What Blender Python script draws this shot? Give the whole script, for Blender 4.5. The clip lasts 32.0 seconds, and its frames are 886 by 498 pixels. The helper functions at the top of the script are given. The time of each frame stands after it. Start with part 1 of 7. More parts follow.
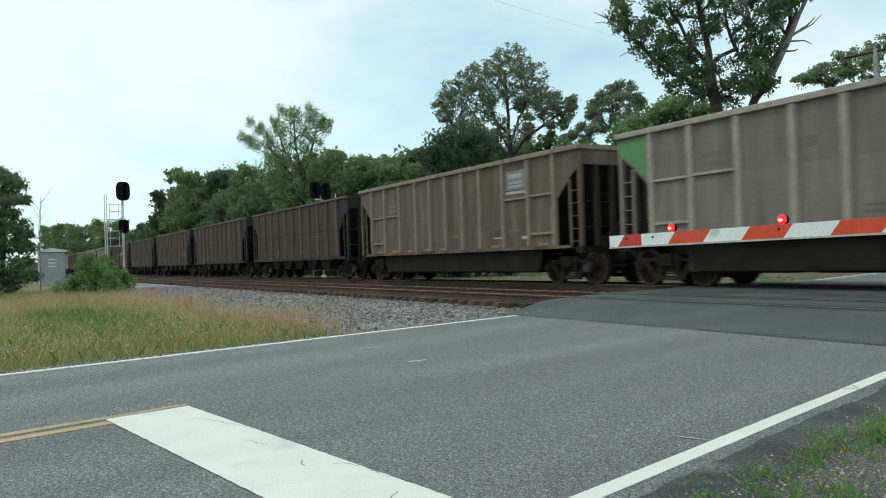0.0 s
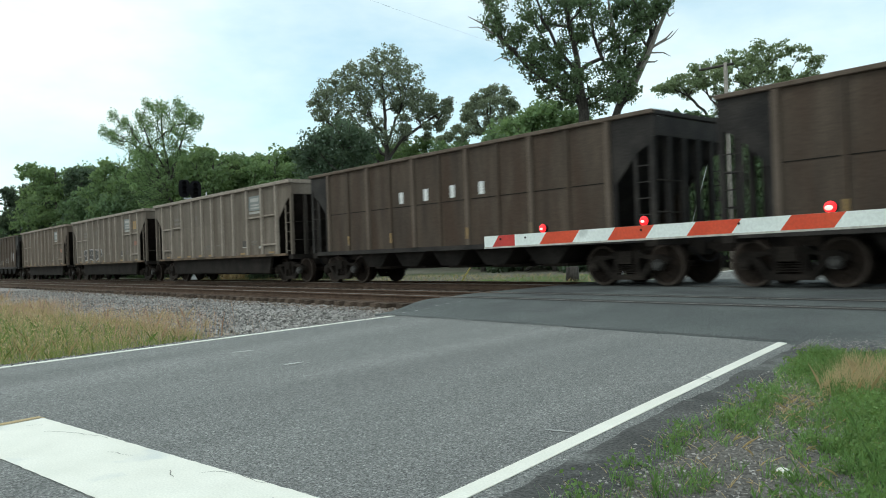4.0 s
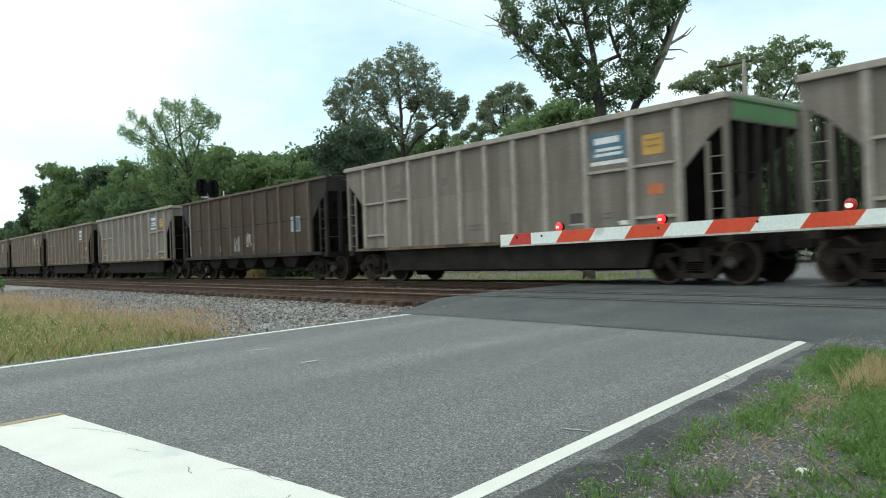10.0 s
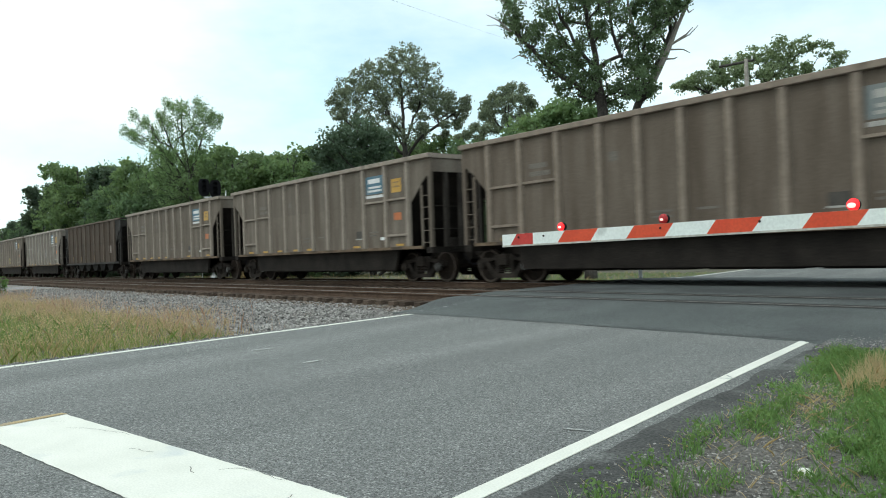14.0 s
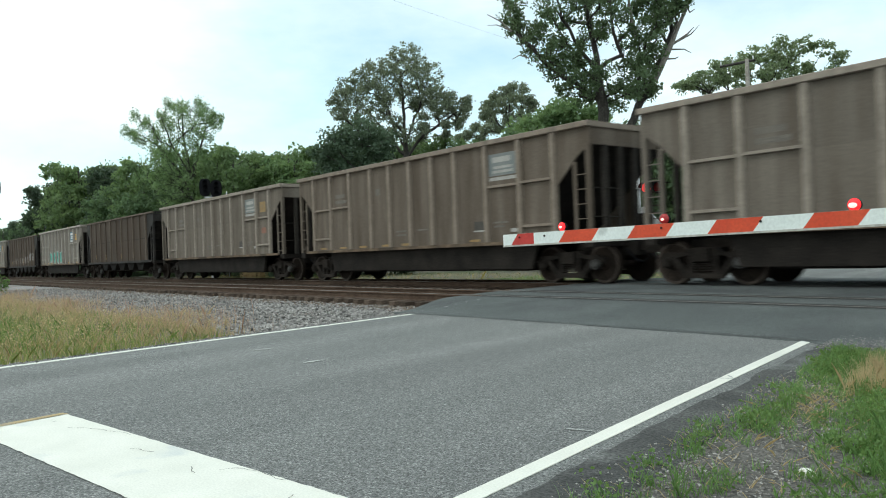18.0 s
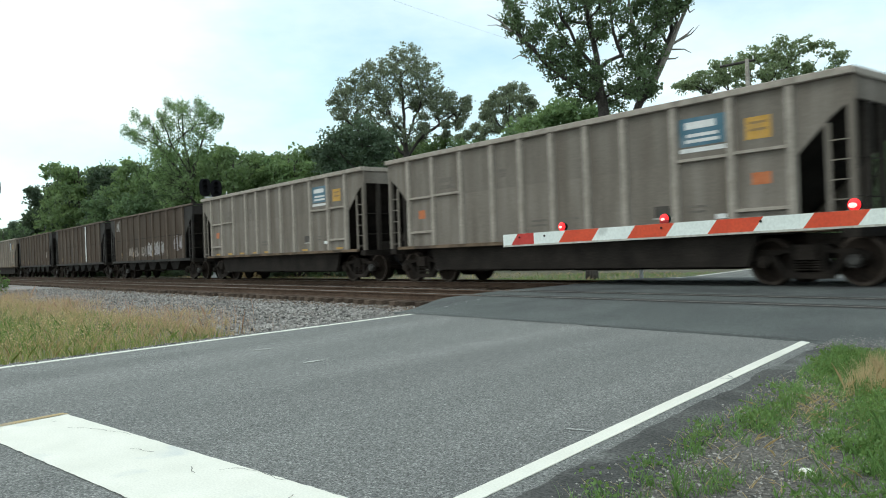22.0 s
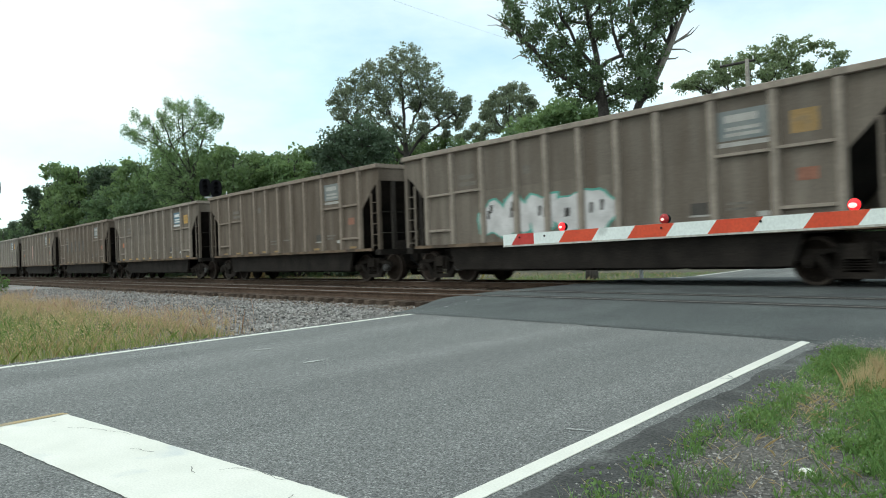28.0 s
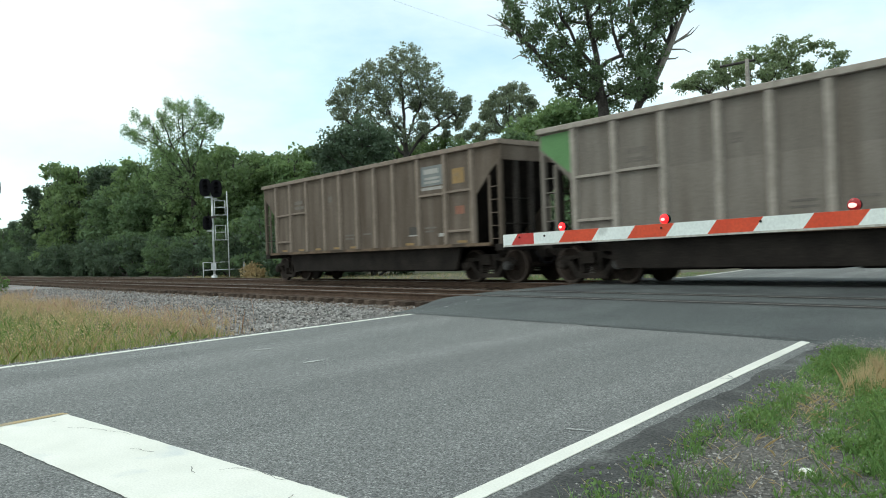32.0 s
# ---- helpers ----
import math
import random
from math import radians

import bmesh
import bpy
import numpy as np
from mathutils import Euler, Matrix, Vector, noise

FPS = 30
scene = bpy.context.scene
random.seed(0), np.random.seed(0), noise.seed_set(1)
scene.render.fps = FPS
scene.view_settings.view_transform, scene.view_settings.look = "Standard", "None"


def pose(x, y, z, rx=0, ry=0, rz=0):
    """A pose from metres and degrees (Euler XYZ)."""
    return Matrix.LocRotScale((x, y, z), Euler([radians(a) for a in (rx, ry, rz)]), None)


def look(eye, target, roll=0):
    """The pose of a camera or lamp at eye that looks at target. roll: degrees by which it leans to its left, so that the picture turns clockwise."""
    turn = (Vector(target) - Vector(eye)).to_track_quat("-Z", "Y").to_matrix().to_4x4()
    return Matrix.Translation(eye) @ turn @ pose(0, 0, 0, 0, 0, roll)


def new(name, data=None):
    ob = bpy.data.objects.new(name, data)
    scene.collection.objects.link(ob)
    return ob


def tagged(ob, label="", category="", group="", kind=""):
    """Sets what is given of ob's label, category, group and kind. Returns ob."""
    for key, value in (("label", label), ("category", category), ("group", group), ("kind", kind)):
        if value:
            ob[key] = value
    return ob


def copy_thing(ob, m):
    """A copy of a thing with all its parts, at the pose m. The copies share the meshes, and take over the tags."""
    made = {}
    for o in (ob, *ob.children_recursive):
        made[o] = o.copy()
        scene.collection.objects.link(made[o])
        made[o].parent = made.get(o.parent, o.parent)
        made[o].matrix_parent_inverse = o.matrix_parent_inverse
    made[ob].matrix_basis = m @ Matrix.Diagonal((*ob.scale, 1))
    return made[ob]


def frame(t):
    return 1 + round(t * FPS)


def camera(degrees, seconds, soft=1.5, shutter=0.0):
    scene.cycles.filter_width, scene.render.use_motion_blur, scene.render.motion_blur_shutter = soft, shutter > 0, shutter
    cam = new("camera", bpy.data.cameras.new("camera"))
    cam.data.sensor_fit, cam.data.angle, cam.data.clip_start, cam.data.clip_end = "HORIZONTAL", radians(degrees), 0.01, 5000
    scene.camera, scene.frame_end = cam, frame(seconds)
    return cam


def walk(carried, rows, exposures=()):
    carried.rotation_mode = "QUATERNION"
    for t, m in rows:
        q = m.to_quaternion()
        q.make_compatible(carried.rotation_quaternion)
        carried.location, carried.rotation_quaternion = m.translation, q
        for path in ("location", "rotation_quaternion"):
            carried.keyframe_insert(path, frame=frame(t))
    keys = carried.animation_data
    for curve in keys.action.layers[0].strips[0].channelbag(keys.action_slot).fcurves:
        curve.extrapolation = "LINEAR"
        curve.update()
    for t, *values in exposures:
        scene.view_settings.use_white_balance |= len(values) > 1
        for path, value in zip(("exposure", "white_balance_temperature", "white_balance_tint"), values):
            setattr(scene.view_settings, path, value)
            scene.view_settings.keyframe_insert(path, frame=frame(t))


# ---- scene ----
# World: X along the railway (the train runs towards +X), Y away from the camera, z = 0 at the rail tops.
cam = camera(59.97, 32.0, soft=1.0, shutter=0.2)
EYE = (0.0, 0.0, 0.889)


def aim(yaw, pitch, roll):
    """A camera pose at the tripod: heading from +Y towards +X, tilt up and roll, in radians."""
    target = (EYE[0] + math.sin(yaw) * math.cos(pitch), EYE[1] + math.cos(yaw) * math.cos(pitch), EYE[2] + math.sin(pitch))
    return look(EYE, target, math.degrees(roll))


YAW, PITCH, ROLL = -0.9016, 0.0058, -0.0360
START = (-1.0367, 0.0119, -0.0318)
PATH = [
    (0.0, aim(*START)), (1.5, aim(*START)), (2.6, aim(*START)),
    (3.0, aim(START[0] + 0.0170, 0.0100, -0.0322)),
    (3.5, aim(START[0] + 0.1080, 0.0085, -0.0345)),
    (4.2, aim(YAW + 0.0290, 0.0066, -0.0357)),
    (5.5, aim(YAW + 0.0305, 0.0054, ROLL)), (6.0, aim(YAW + 0.0258, 0.0054, ROLL)),
    (6.5, aim(YAW + 0.0205, 0.0056, ROLL)), (7.0, aim(YAW + 0.0155, 0.0056, ROLL)),
    (7.5, aim(YAW + 0.0122, PITCH, ROLL)), (8.0, aim(YAW + 0.0088, PITCH, ROLL)),
    (9.0, aim(YAW + 0.0055, PITCH, ROLL)), (10.0, aim(YAW + 0.0036, PITCH, ROLL)),
    (12.0, aim(YAW + 0.0015, PITCH, ROLL)), (14.5, aim(YAW + 0.0010, PITCH, ROLL)),
    (17.0, aim(YAW, PITCH, ROLL)), (24.0, aim(YAW, PITCH, ROLL)), (32.0, aim(YAW, PITCH, ROLL)),
]
walk(cam, PATH, [(0.0, -0.22, 6180, 1.6), (2.6, -0.22, 6180, 1.6), (5.0, 0.04, 6290, 3.4), (32.0, 0.04, 6290, 3.4)])

# ---- light: a bright, broken overcast ----
SUN_AZ, SUN_EL = radians(215), radians(52)


def make_world():
    w = bpy.data.worlds.new("sky")
    w.use_nodes = True
    nt = w.node_tree
    bg = nt.nodes["Background"]
    sky = nt.nodes.new("ShaderNodeTexSky")
    sky.sky_type, sky.sun_disc = "NISHITA", False
    sky.sun_elevation, sky.sun_rotation = SUN_EL, SUN_AZ
    sky.air_density, sky.dust_density = 1.0, 1.0
    gain = nt.nodes.new("ShaderNodeMix")
    gain.data_type, gain.blend_type = "RGBA", "MULTIPLY"
    gain.inputs[0].default_value = 1.0
    nt.links.new(sky.outputs[0], gain.inputs[6])
    gain.inputs[7].default_value = (0.140, 0.200, 0.186, 1)
    co = nt.nodes.new("ShaderNodeTexCoord")
    mp = nt.nodes.new("ShaderNodeMapping")
    mp.inputs["Scale"].default_value = (1.0, 1.0, 2.6)
    mp.inputs["Rotation"].default_value = (0.0, 0.12, 0.0)
    mp.inputs["Location"].default_value = (0.35, 0.1, 0.2)
    nt.links.new(co.outputs["Generated"], mp.inputs[0])
    n = nt.nodes.new("ShaderNodeTexNoise")
    n.inputs["Scale"].default_value, n.inputs["Detail"].default_value, n.inputs["Roughness"].default_value = 1.7, 7.0, 0.56
    nt.links.new(mp.outputs[0], n.inputs["Vector"])
    ramp = nt.nodes.new("ShaderNodeValToRGB")
    ramp.color_ramp.elements[0].position, ramp.color_ramp.elements[1].position = 0.14, 0.49
    ramp.color_ramp.elements[0].color = (0.24, 0.24, 0.24, 1)
    sep = nt.nodes.new("ShaderNodeSeparateXYZ")
    nt.links.new(co.outputs["Generated"], sep.inputs[0])
    drift = nt.nodes.new("ShaderNodeMath")
    drift.operation = "MULTIPLY_ADD"
    drift.inputs[1].default_value = -0.10
    nt.links.new(sep.outputs[1], drift.inputs[0])
    nt.links.new(n.outputs[0], drift.inputs[2])
    # a wide break in the clouds above the woods
    toward = nt.nodes.new("ShaderNodeVectorMath")
    toward.operation = "DOT_PRODUCT"
    toward.inputs[1].default_value = Vector((math.sin(-0.74), math.cos(-0.74), 0.26)).normalized()
    nt.links.new(co.outputs["Generated"], toward.inputs[0])
    gap = nt.nodes.new("ShaderNodeMapRange")
    gap.interpolation_type = "SMOOTHSTEP"
    gap.inputs[1].default_value, gap.inputs[2].default_value, gap.inputs[4].default_value = 0.84, 0.995, 0.20
    nt.links.new(toward.outputs["Value"], gap.inputs[0])
    less = nt.nodes.new("ShaderNodeMath")
    less.operation = "SUBTRACT"
    nt.links.new(drift.outputs[0], less.inputs[0])
    nt.links.new(gap.outputs[0], less.inputs[1])
    nt.links.new(less.outputs[0], ramp.inputs[0])
    cloud = nt.nodes.new("ShaderNodeMix")
    cloud.data_type = "RGBA"
    nt.links.new(ramp.outputs[0], cloud.inputs[0])
    nt.links.new(gain.outputs[2], cloud.inputs[6])
    cloud.inputs[7].default_value = (1.12, 1.20, 1.20, 1)
    nt.links.new(cloud.outputs[2], bg.inputs[0])
    bg.inputs[1].default_value = 1.0
    scene.world = w


make_world()
sun = new("sun", bpy.data.lights.new("sun", "SUN"))
sun.data.energy, sun.data.angle, sun.data.color = 0.9, radians(14), (1.0, 0.96, 0.9)
sun.matrix_world = look((0, 0, 60), (-math.sin(SUN_AZ) * math.cos(SUN_EL), -math.cos(SUN_AZ) * math.cos(SUN_EL), 60 - math.sin(SUN_EL)))


# ---- materials ----
def mat(name, c1, c2, scale=2.0, rough=0.8, metal=0.0, bump=0.3, fine=40.0, stretch=(1, 1, 1), grain=0.35, c3=None, scale3=0.6, edge3=(0.5, 0.62), size=0.02, spec=0.4, speck=0.0, lane=None, chips=0.0):
    """Two tones mixed by a broad noise, broken by a fine grain with relief; c3: stains at a third scale."""
    m = bpy.data.materials.new(name)
    m.use_nodes = True
    nt = m.node_tree
    b = nt.nodes["Principled BSDF"]
    co = nt.nodes.new("ShaderNodeTexCoord")
    mp = nt.nodes.new("ShaderNodeMapping")
    mp.inputs["Scale"].default_value = stretch
    if lane is not None:
        mp.vector_type = "TEXTURE"
        mp.inputs["Rotation"].default_value = (0, 0, lane)
        mp.inputs["Scale"].default_value = (9.0, 0.8, 1.0)
    nt.links.new(co.outputs["Object"], mp.inputs[0])
    n1 = nt.nodes.new("ShaderNodeTexNoise")
    n1.inputs["Scale"].default_value, n1.inputs["Detail"].default_value = scale, 5.0
    nt.links.new(mp.outputs[0], n1.inputs["Vector"])
    r1 = nt.nodes.new("ShaderNodeMapRange")
    r1.inputs[1].default_value, r1.inputs[2].default_value = 0.33, 0.67
    nt.links.new(n1.outputs[0], r1.inputs[0])
    mix = nt.nodes.new("ShaderNodeMix")
    mix.data_type = "RGBA"
    mix.inputs[6].default_value, mix.inputs[7].default_value = (*c1, 1), (*c2, 1)
    nt.links.new(r1.outputs[0], mix.inputs[0])
    col = mix.outputs[2]
    if c3:
        n3 = nt.nodes.new("ShaderNodeTexNoise")
        n3.inputs["Scale"].default_value, n3.inputs["Detail"].default_value = scale3, 7.0
        nt.links.new(mp.outputs[0], n3.inputs["Vector"])
        r3 = nt.nodes.new("ShaderNodeMapRange")
        r3.inputs[1].default_value, r3.inputs[2].default_value = edge3
        nt.links.new(n3.outputs[0], r3.inputs[0])
        mx = nt.nodes.new("ShaderNodeMix")
        mx.data_type = "RGBA"
        mx.inputs[7].default_value = (*c3, 1)
        nt.links.new(r3.outputs[0], mx.inputs[0])
        nt.links.new(col, mx.inputs[6])
        col = mx.outputs[2]
    if speck:
        vo = nt.nodes.new("ShaderNodeTexVoronoi")
        vo.inputs["Scale"].default_value = speck
        nt.links.new(co.outputs["Object"], vo.inputs["Vector"])
        rv = nt.nodes.new("ShaderNodeMapRange")
        rv.inputs[1].default_value, rv.inputs[2].default_value, rv.inputs[3].default_value, rv.inputs[4].default_value = 0.0, 1.0, 0.25, 1.8
        nt.links.new(vo.outputs["Color"], rv.inputs[0])
        ms = nt.nodes.new("ShaderNodeMix")
        ms.data_type, ms.blend_type = "RGBA", "MULTIPLY"
        ms.inputs[0].default_value = 1.0
        nt.links.new(col, ms.inputs[6])
        nt.links.new(rv.outputs[0], ms.inputs[7])
        col = ms.outputs[2]
    if chips:
        # pale and dark chips of stone, a few in every hand's width
        vc = nt.nodes.new("ShaderNodeTexVoronoi")
        vc.inputs["Scale"].default_value = chips
        nt.links.new(co.outputs["Object"], vc.inputs["Vector"])
        cr = nt.nodes.new("ShaderNodeValToRGB")
        cr.color_ramp.interpolation = "CONSTANT"
        cr.color_ramp.elements[0].color = (0.78, 0.78, 0.78, 1)
        cr.color_ramp.elements[1].position, cr.color_ramp.elements[1].color = 0.24, (0.98, 0.98, 0.98, 1)
        e = cr.color_ramp.elements.new(0.70)
        e.color = (1.18, 1.17, 1.15, 1)
        e = cr.color_ramp.elements.new(0.80)
        e.color = (1.55, 1.53, 1.48, 1)
        nt.links.new(vc.outputs["Color"], cr.inputs[0])
        mc = nt.nodes.new("ShaderNodeMix")
        mc.data_type, mc.blend_type = "RGBA", "MULTIPLY"
        mc.inputs[0].default_value = 1.0
        nt.links.new(col, mc.inputs[6])
        nt.links.new(cr.outputs[0], mc.inputs[7])
        col = mc.outputs[2]
    n2 = nt.nodes.new("ShaderNodeTexNoise")
    n2.inputs["Scale"].default_value, n2.inputs["Detail"].default_value = fine, 3.0
    nt.links.new(co.outputs["Object"], n2.inputs["Vector"])
    r2 = nt.nodes.new("ShaderNodeMapRange")
    r2.inputs[1].default_value, r2.inputs[2].default_value = 0.3, 0.7
    r2.inputs[3].default_value, r2.inputs[4].default_value = 1.0 - grain, 1.0 + grain
    nt.links.new(n2.outputs[0], r2.inputs[0])
    mul = nt.nodes.new("ShaderNodeMix")
    mul.data_type, mul.blend_type = "RGBA", "MULTIPLY"
    mul.inputs[0].default_value = 1.0
    nt.links.new(col, mul.inputs[6])
    nt.links.new(r2.outputs[0], mul.inputs[7])
    nt.links.new(mul.outputs[2], b.inputs["Base Color"])
    b.inputs["Roughness"].default_value, b.inputs["Metallic"].default_value = rough, metal
    b.inputs["Specular IOR Level"].default_value = spec
    if bump:
        bp = nt.nodes.new("ShaderNodeBump")
        bp.inputs["Strength"].default_value, bp.inputs["Distance"].default_value = bump, size
        nt.links.new(n2.outputs[0], bp.inputs["Height"])
        nt.links.new(bp.outputs[0], b.inputs["Normal"])
    return m


def varied(m, low=0.75, high=1.25, islands=False):
    """Makes a material's colour differ from object to object, or from piece to piece in one mesh."""
    nt = m.node_tree
    b = nt.nodes["Principled BSDF"]
    src = b.inputs["Base Color"].links[0].from_socket
    info = nt.nodes.new("ShaderNodeNewGeometry" if islands else "ShaderNodeObjectInfo")
    rng = nt.nodes.new("ShaderNodeMapRange")
    rng.inputs[3].default_value, rng.inputs[4].default_value = low, high
    nt.links.new(info.outputs["Random Per Island" if islands else "Random"], rng.inputs[0])
    mul = nt.nodes.new("ShaderNodeMix")
    mul.data_type, mul.blend_type = "RGBA", "MULTIPLY"
    mul.inputs[0].default_value = 1.0
    nt.links.new(src, mul.inputs[6])
    nt.links.new(rng.outputs[0], mul.inputs[7])
    nt.links.new(mul.outputs[2], b.inputs["Base Color"])
    return m


def leafy(name, c1, c2, low=0.72, high=1.28, thin=0.38):
    m = varied(mat(name, c1, c2, 0.5, 0.6, 0, 0, 3.0, grain=0.2, spec=0.25), low, high, True)
    varied(m, 0.68, 1.25)
    b = m.node_tree.nodes["Principled BSDF"]
    tr = m.node_tree.nodes.new("ShaderNodeBsdfTranslucent")
    tr.inputs[0].default_value = (c2[0] * 1.3, c2[1] * 1.25, c2[2] * 0.95, 1)
    ms = m.node_tree.nodes.new("ShaderNodeMixShader")
    ms.inputs[0].default_value = thin
    out = m.node_tree.nodes["Material Output"]
    m.node_tree.links.new(b.outputs[0], ms.inputs[1])
    m.node_tree.links.new(tr.outputs[0], ms.inputs[2])
    m.node_tree.links.new(ms.outputs[0], out.inputs[0])
    return m


def glow(name, colour, strength):
    m = bpy.data.materials.new(name)
    m.use_nodes = True
    b = m.node_tree.nodes["Principled BSDF"]
    b.inputs["Base Color"].default_value = (*colour, 1)
    b.inputs["Emission Color"].default_value = (*colour, 1)
    b.inputs["Emission Strength"].default_value = strength
    return m


ASPHALT = mat("asphalt", (0.134, 0.139, 0.137), (0.186, 0.191, 0.187), 0.9, 0.85, 0, 0.7, 110.0, grain=0.45, c3=(0.128, 0.131, 0.130), scale3=0.5, edge3=(0.48, 0.68), size=0.01, speck=130.0, lane=1.8094, chips=95.0)
PATCH = mat("dark_asphalt", (0.056, 0.064, 0.064), (0.083, 0.092, 0.091), 0.8, 0.8, 0, 0.6, 90.0, grain=0.5, c3=(0.05, 0.053, 0.056), scale3=0.5, size=0.01, speck=130.0)
OLDASPH = mat("crumbling_asphalt", (0.046, 0.047, 0.046), (0.096, 0.097, 0.094), 1.6, 0.9, 0, 0.9, 60.0, grain=0.6, c3=(0.150, 0.154, 0.150), scale3=2.6, edge3=(0.54, 0.70), size=0.02)
PAINT = mat("white_road_paint", (0.67, 0.67, 0.605), (0.745, 0.74, 0.675), 3.0, 0.6, 0, 0.3, 90.0, grain=0.08, c3=(0.58, 0.60, 0.58), scale3=2.2, edge3=(0.62, 0.72), size=0.005)
YELLOW = mat("yellow_road_paint", (0.40, 0.30, 0.15), (0.47, 0.36, 0.20), 3.0, 0.7, 0, 0.3, 90.0, grain=0.25, c3=(0.30, 0.25, 0.17), scale3=2.5, size=0.005)
WORN = mat("worn_paint", (0.32, 0.325, 0.315), (0.5, 0.51, 0.49), 8.0, 0.8, 0, 0.3, 90.0, grain=0.4)
CRACK = mat("crack_filler", (0.05, 0.048, 0.045), (0.13, 0.128, 0.12), 9.0, 0.9, 0, 0, 60.0)
SOIL = mat("soil_and_turf", (0.115, 0.112, 0.085), (0.16, 0.15, 0.115), 0.35, 0.95, 0, 0.8, 14.0, grain=0.5, c3=(0.095, 0.11, 0.065), scale3=0.12, size=0.05)
THATCH = mat("matted_straw", (0.1445, 0.1395, 0.0675), (0.2295, 0.1935, 0.1170), 1.2, 0.95, 0, 1.0, 22.0, stretch=(1, 1, 1), grain=0.45, c3=(0.1020, 0.1260, 0.0495), scale3=0.35, size=0.05)
GRIT = mat("gravelly_soil", (0.0877, 0.0827, 0.0756), (0.1348, 0.1262, 0.1141), 1.5, 0.95, 0, 0.9, 45.0, grain=0.6, size=0.03)
BALLAST = mat("ballast_bed", (0.20, 0.195, 0.19), (0.30, 0.29, 0.285), 0.7, 0.95, 0, 1.0, 16.0, grain=0.55, c3=(0.20, 0.165, 0.14), scale3=0.3, size=0.06)
STONE = varied(mat("ballast_stone", (0.205, 0.196, 0.186), (0.295, 0.283, 0.27), 2.0, 0.9, 0, 0.4, 30.0, grain=0.3), 0.3, 1.6, True)
RUSTSTONE = varied(mat("rust_stained_stone", (0.115, 0.088, 0.070), (0.185, 0.148, 0.122), 2.0, 0.9, 0, 0.4, 30.0, grain=0.3), 0.4, 1.5, True)
PEBBLE = varied(mat("shoulder_pebble", (0.182, 0.175, 0.165), (0.308, 0.294, 0.280), 2.0, 0.9, 0, 0.3, 60.0, grain=0.3), 0.45, 1.6, True)
TIE = varied(mat("creosoted_oak", (0.058, 0.043, 0.034), (0.105, 0.078, 0.060), 4.0, 0.9, 0, 0.6, 30.0, stretch=(6, 1, 6), grain=0.4, spec=0.15), 0.7, 1.3)
RAILRUST = mat("rusty_rail_web", (0.072, 0.047, 0.034), (0.110, 0.076, 0.056), 3.0, 0.85, 0.2, 0.4, 40.0, grain=0.35, spec=0.15)
# near-black for the flangeways' painted shade and the asphalt joint
GAPBLACK = mat("gap_black", (0.014, 0.014, 0.014), (0.028, 0.027, 0.026), 3.0, 0.8, 0, 0.4, 30.0, grain=0.3)
RAILTOP = mat("worn_rail_head", (0.22, 0.20, 0.185), (0.33, 0.305, 0.285), 2.0, 0.5, 0.4, 0.1, 20.0, stretch=(0.2, 4, 4), grain=0.2)
GREY, LITRIB, UPPER = {}, {}, {}
for tone, (a, b_, c) in {"clean": ((0.170, 0.152, 0.132), (0.228, 0.207, 0.183), (0.128, 0.110, 0.092)), "dull": ((0.140, 0.119, 0.099), (0.190, 0.165, 0.140), (0.103, 0.084, 0.067)),
                         "dirty": ((0.118, 0.096, 0.077), (0.162, 0.134, 0.110), (0.083, 0.065, 0.050))}.items():
    GREY[tone] = mat("aluminium_sheet_" + tone, a, b_, 1.2, 0.78, 0.0, 0.15, 26.0, stretch=(2.2, 2.2, 0.30), grain=0.14, c3=c, scale3=0.9, edge3=(0.42, 0.72), size=0.006, spec=0.10)
    UPPER[tone] = mat("upper_sheet_" + tone, *[tuple(v * 0.86 for v in x) for x in (a, b_)], 1.2, 0.78, 0.0, 0.15, 26.0, stretch=(2.2, 2.2, 0.30), grain=0.14, c3=c, scale3=0.9, edge3=(0.46, 0.72), size=0.006, spec=0.10)
    # ribs, ledges and chords: the light they catch is put in as 1.7 times
    LITRIB[tone] = mat("rib_" + tone, *[tuple(v * 1.7 for v in x) for x in (a, b_)], 2.0, 0.6, 0.1, 0.15, 14.0, stretch=(2, 2, 0.8), grain=0.14, c3=tuple(v * 1.2 for v in a), scale3=2.0, edge3=(0.5, 0.75), spec=0.15)
SILL = mat("rusty_side_sill", (0.112, 0.080, 0.056), (0.178, 0.132, 0.094), 3.0, 0.85, 0, 0.3, 20.0, grain=0.3, c3=(0.075, 0.058, 0.046), scale3=1.2, spec=0.1)
BROWN = mat("brown_steel_sheet", (0.050, 0.039, 0.031), (0.094, 0.073, 0.057), 1.0, 0.75, 0.1, 0.2, 24.0, stretch=(2.0, 2.0, 0.35), grain=0.2, c3=(0.060, 0.041, 0.030), scale3=0.9, edge3=(0.45, 0.65), size=0.006, spec=0.15)
BROWNRIB = mat("brown_steel_rib", (0.098, 0.076, 0.060), (0.142, 0.113, 0.091), 2.0, 0.75, 0.1, 0.2, 30.0, stretch=(2, 2, 0.4), grain=0.2, spec=0.15)
BLACKEND = mat("sooty_black_steel", (0.0224, 0.0210, 0.0210), (0.0448, 0.0406, 0.0378), 1.6, 0.6, 0.1, 0.2, 25.0, grain=0.3, spec=0.08)
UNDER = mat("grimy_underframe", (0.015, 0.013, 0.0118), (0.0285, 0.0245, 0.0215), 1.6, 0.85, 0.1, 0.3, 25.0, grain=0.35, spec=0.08)
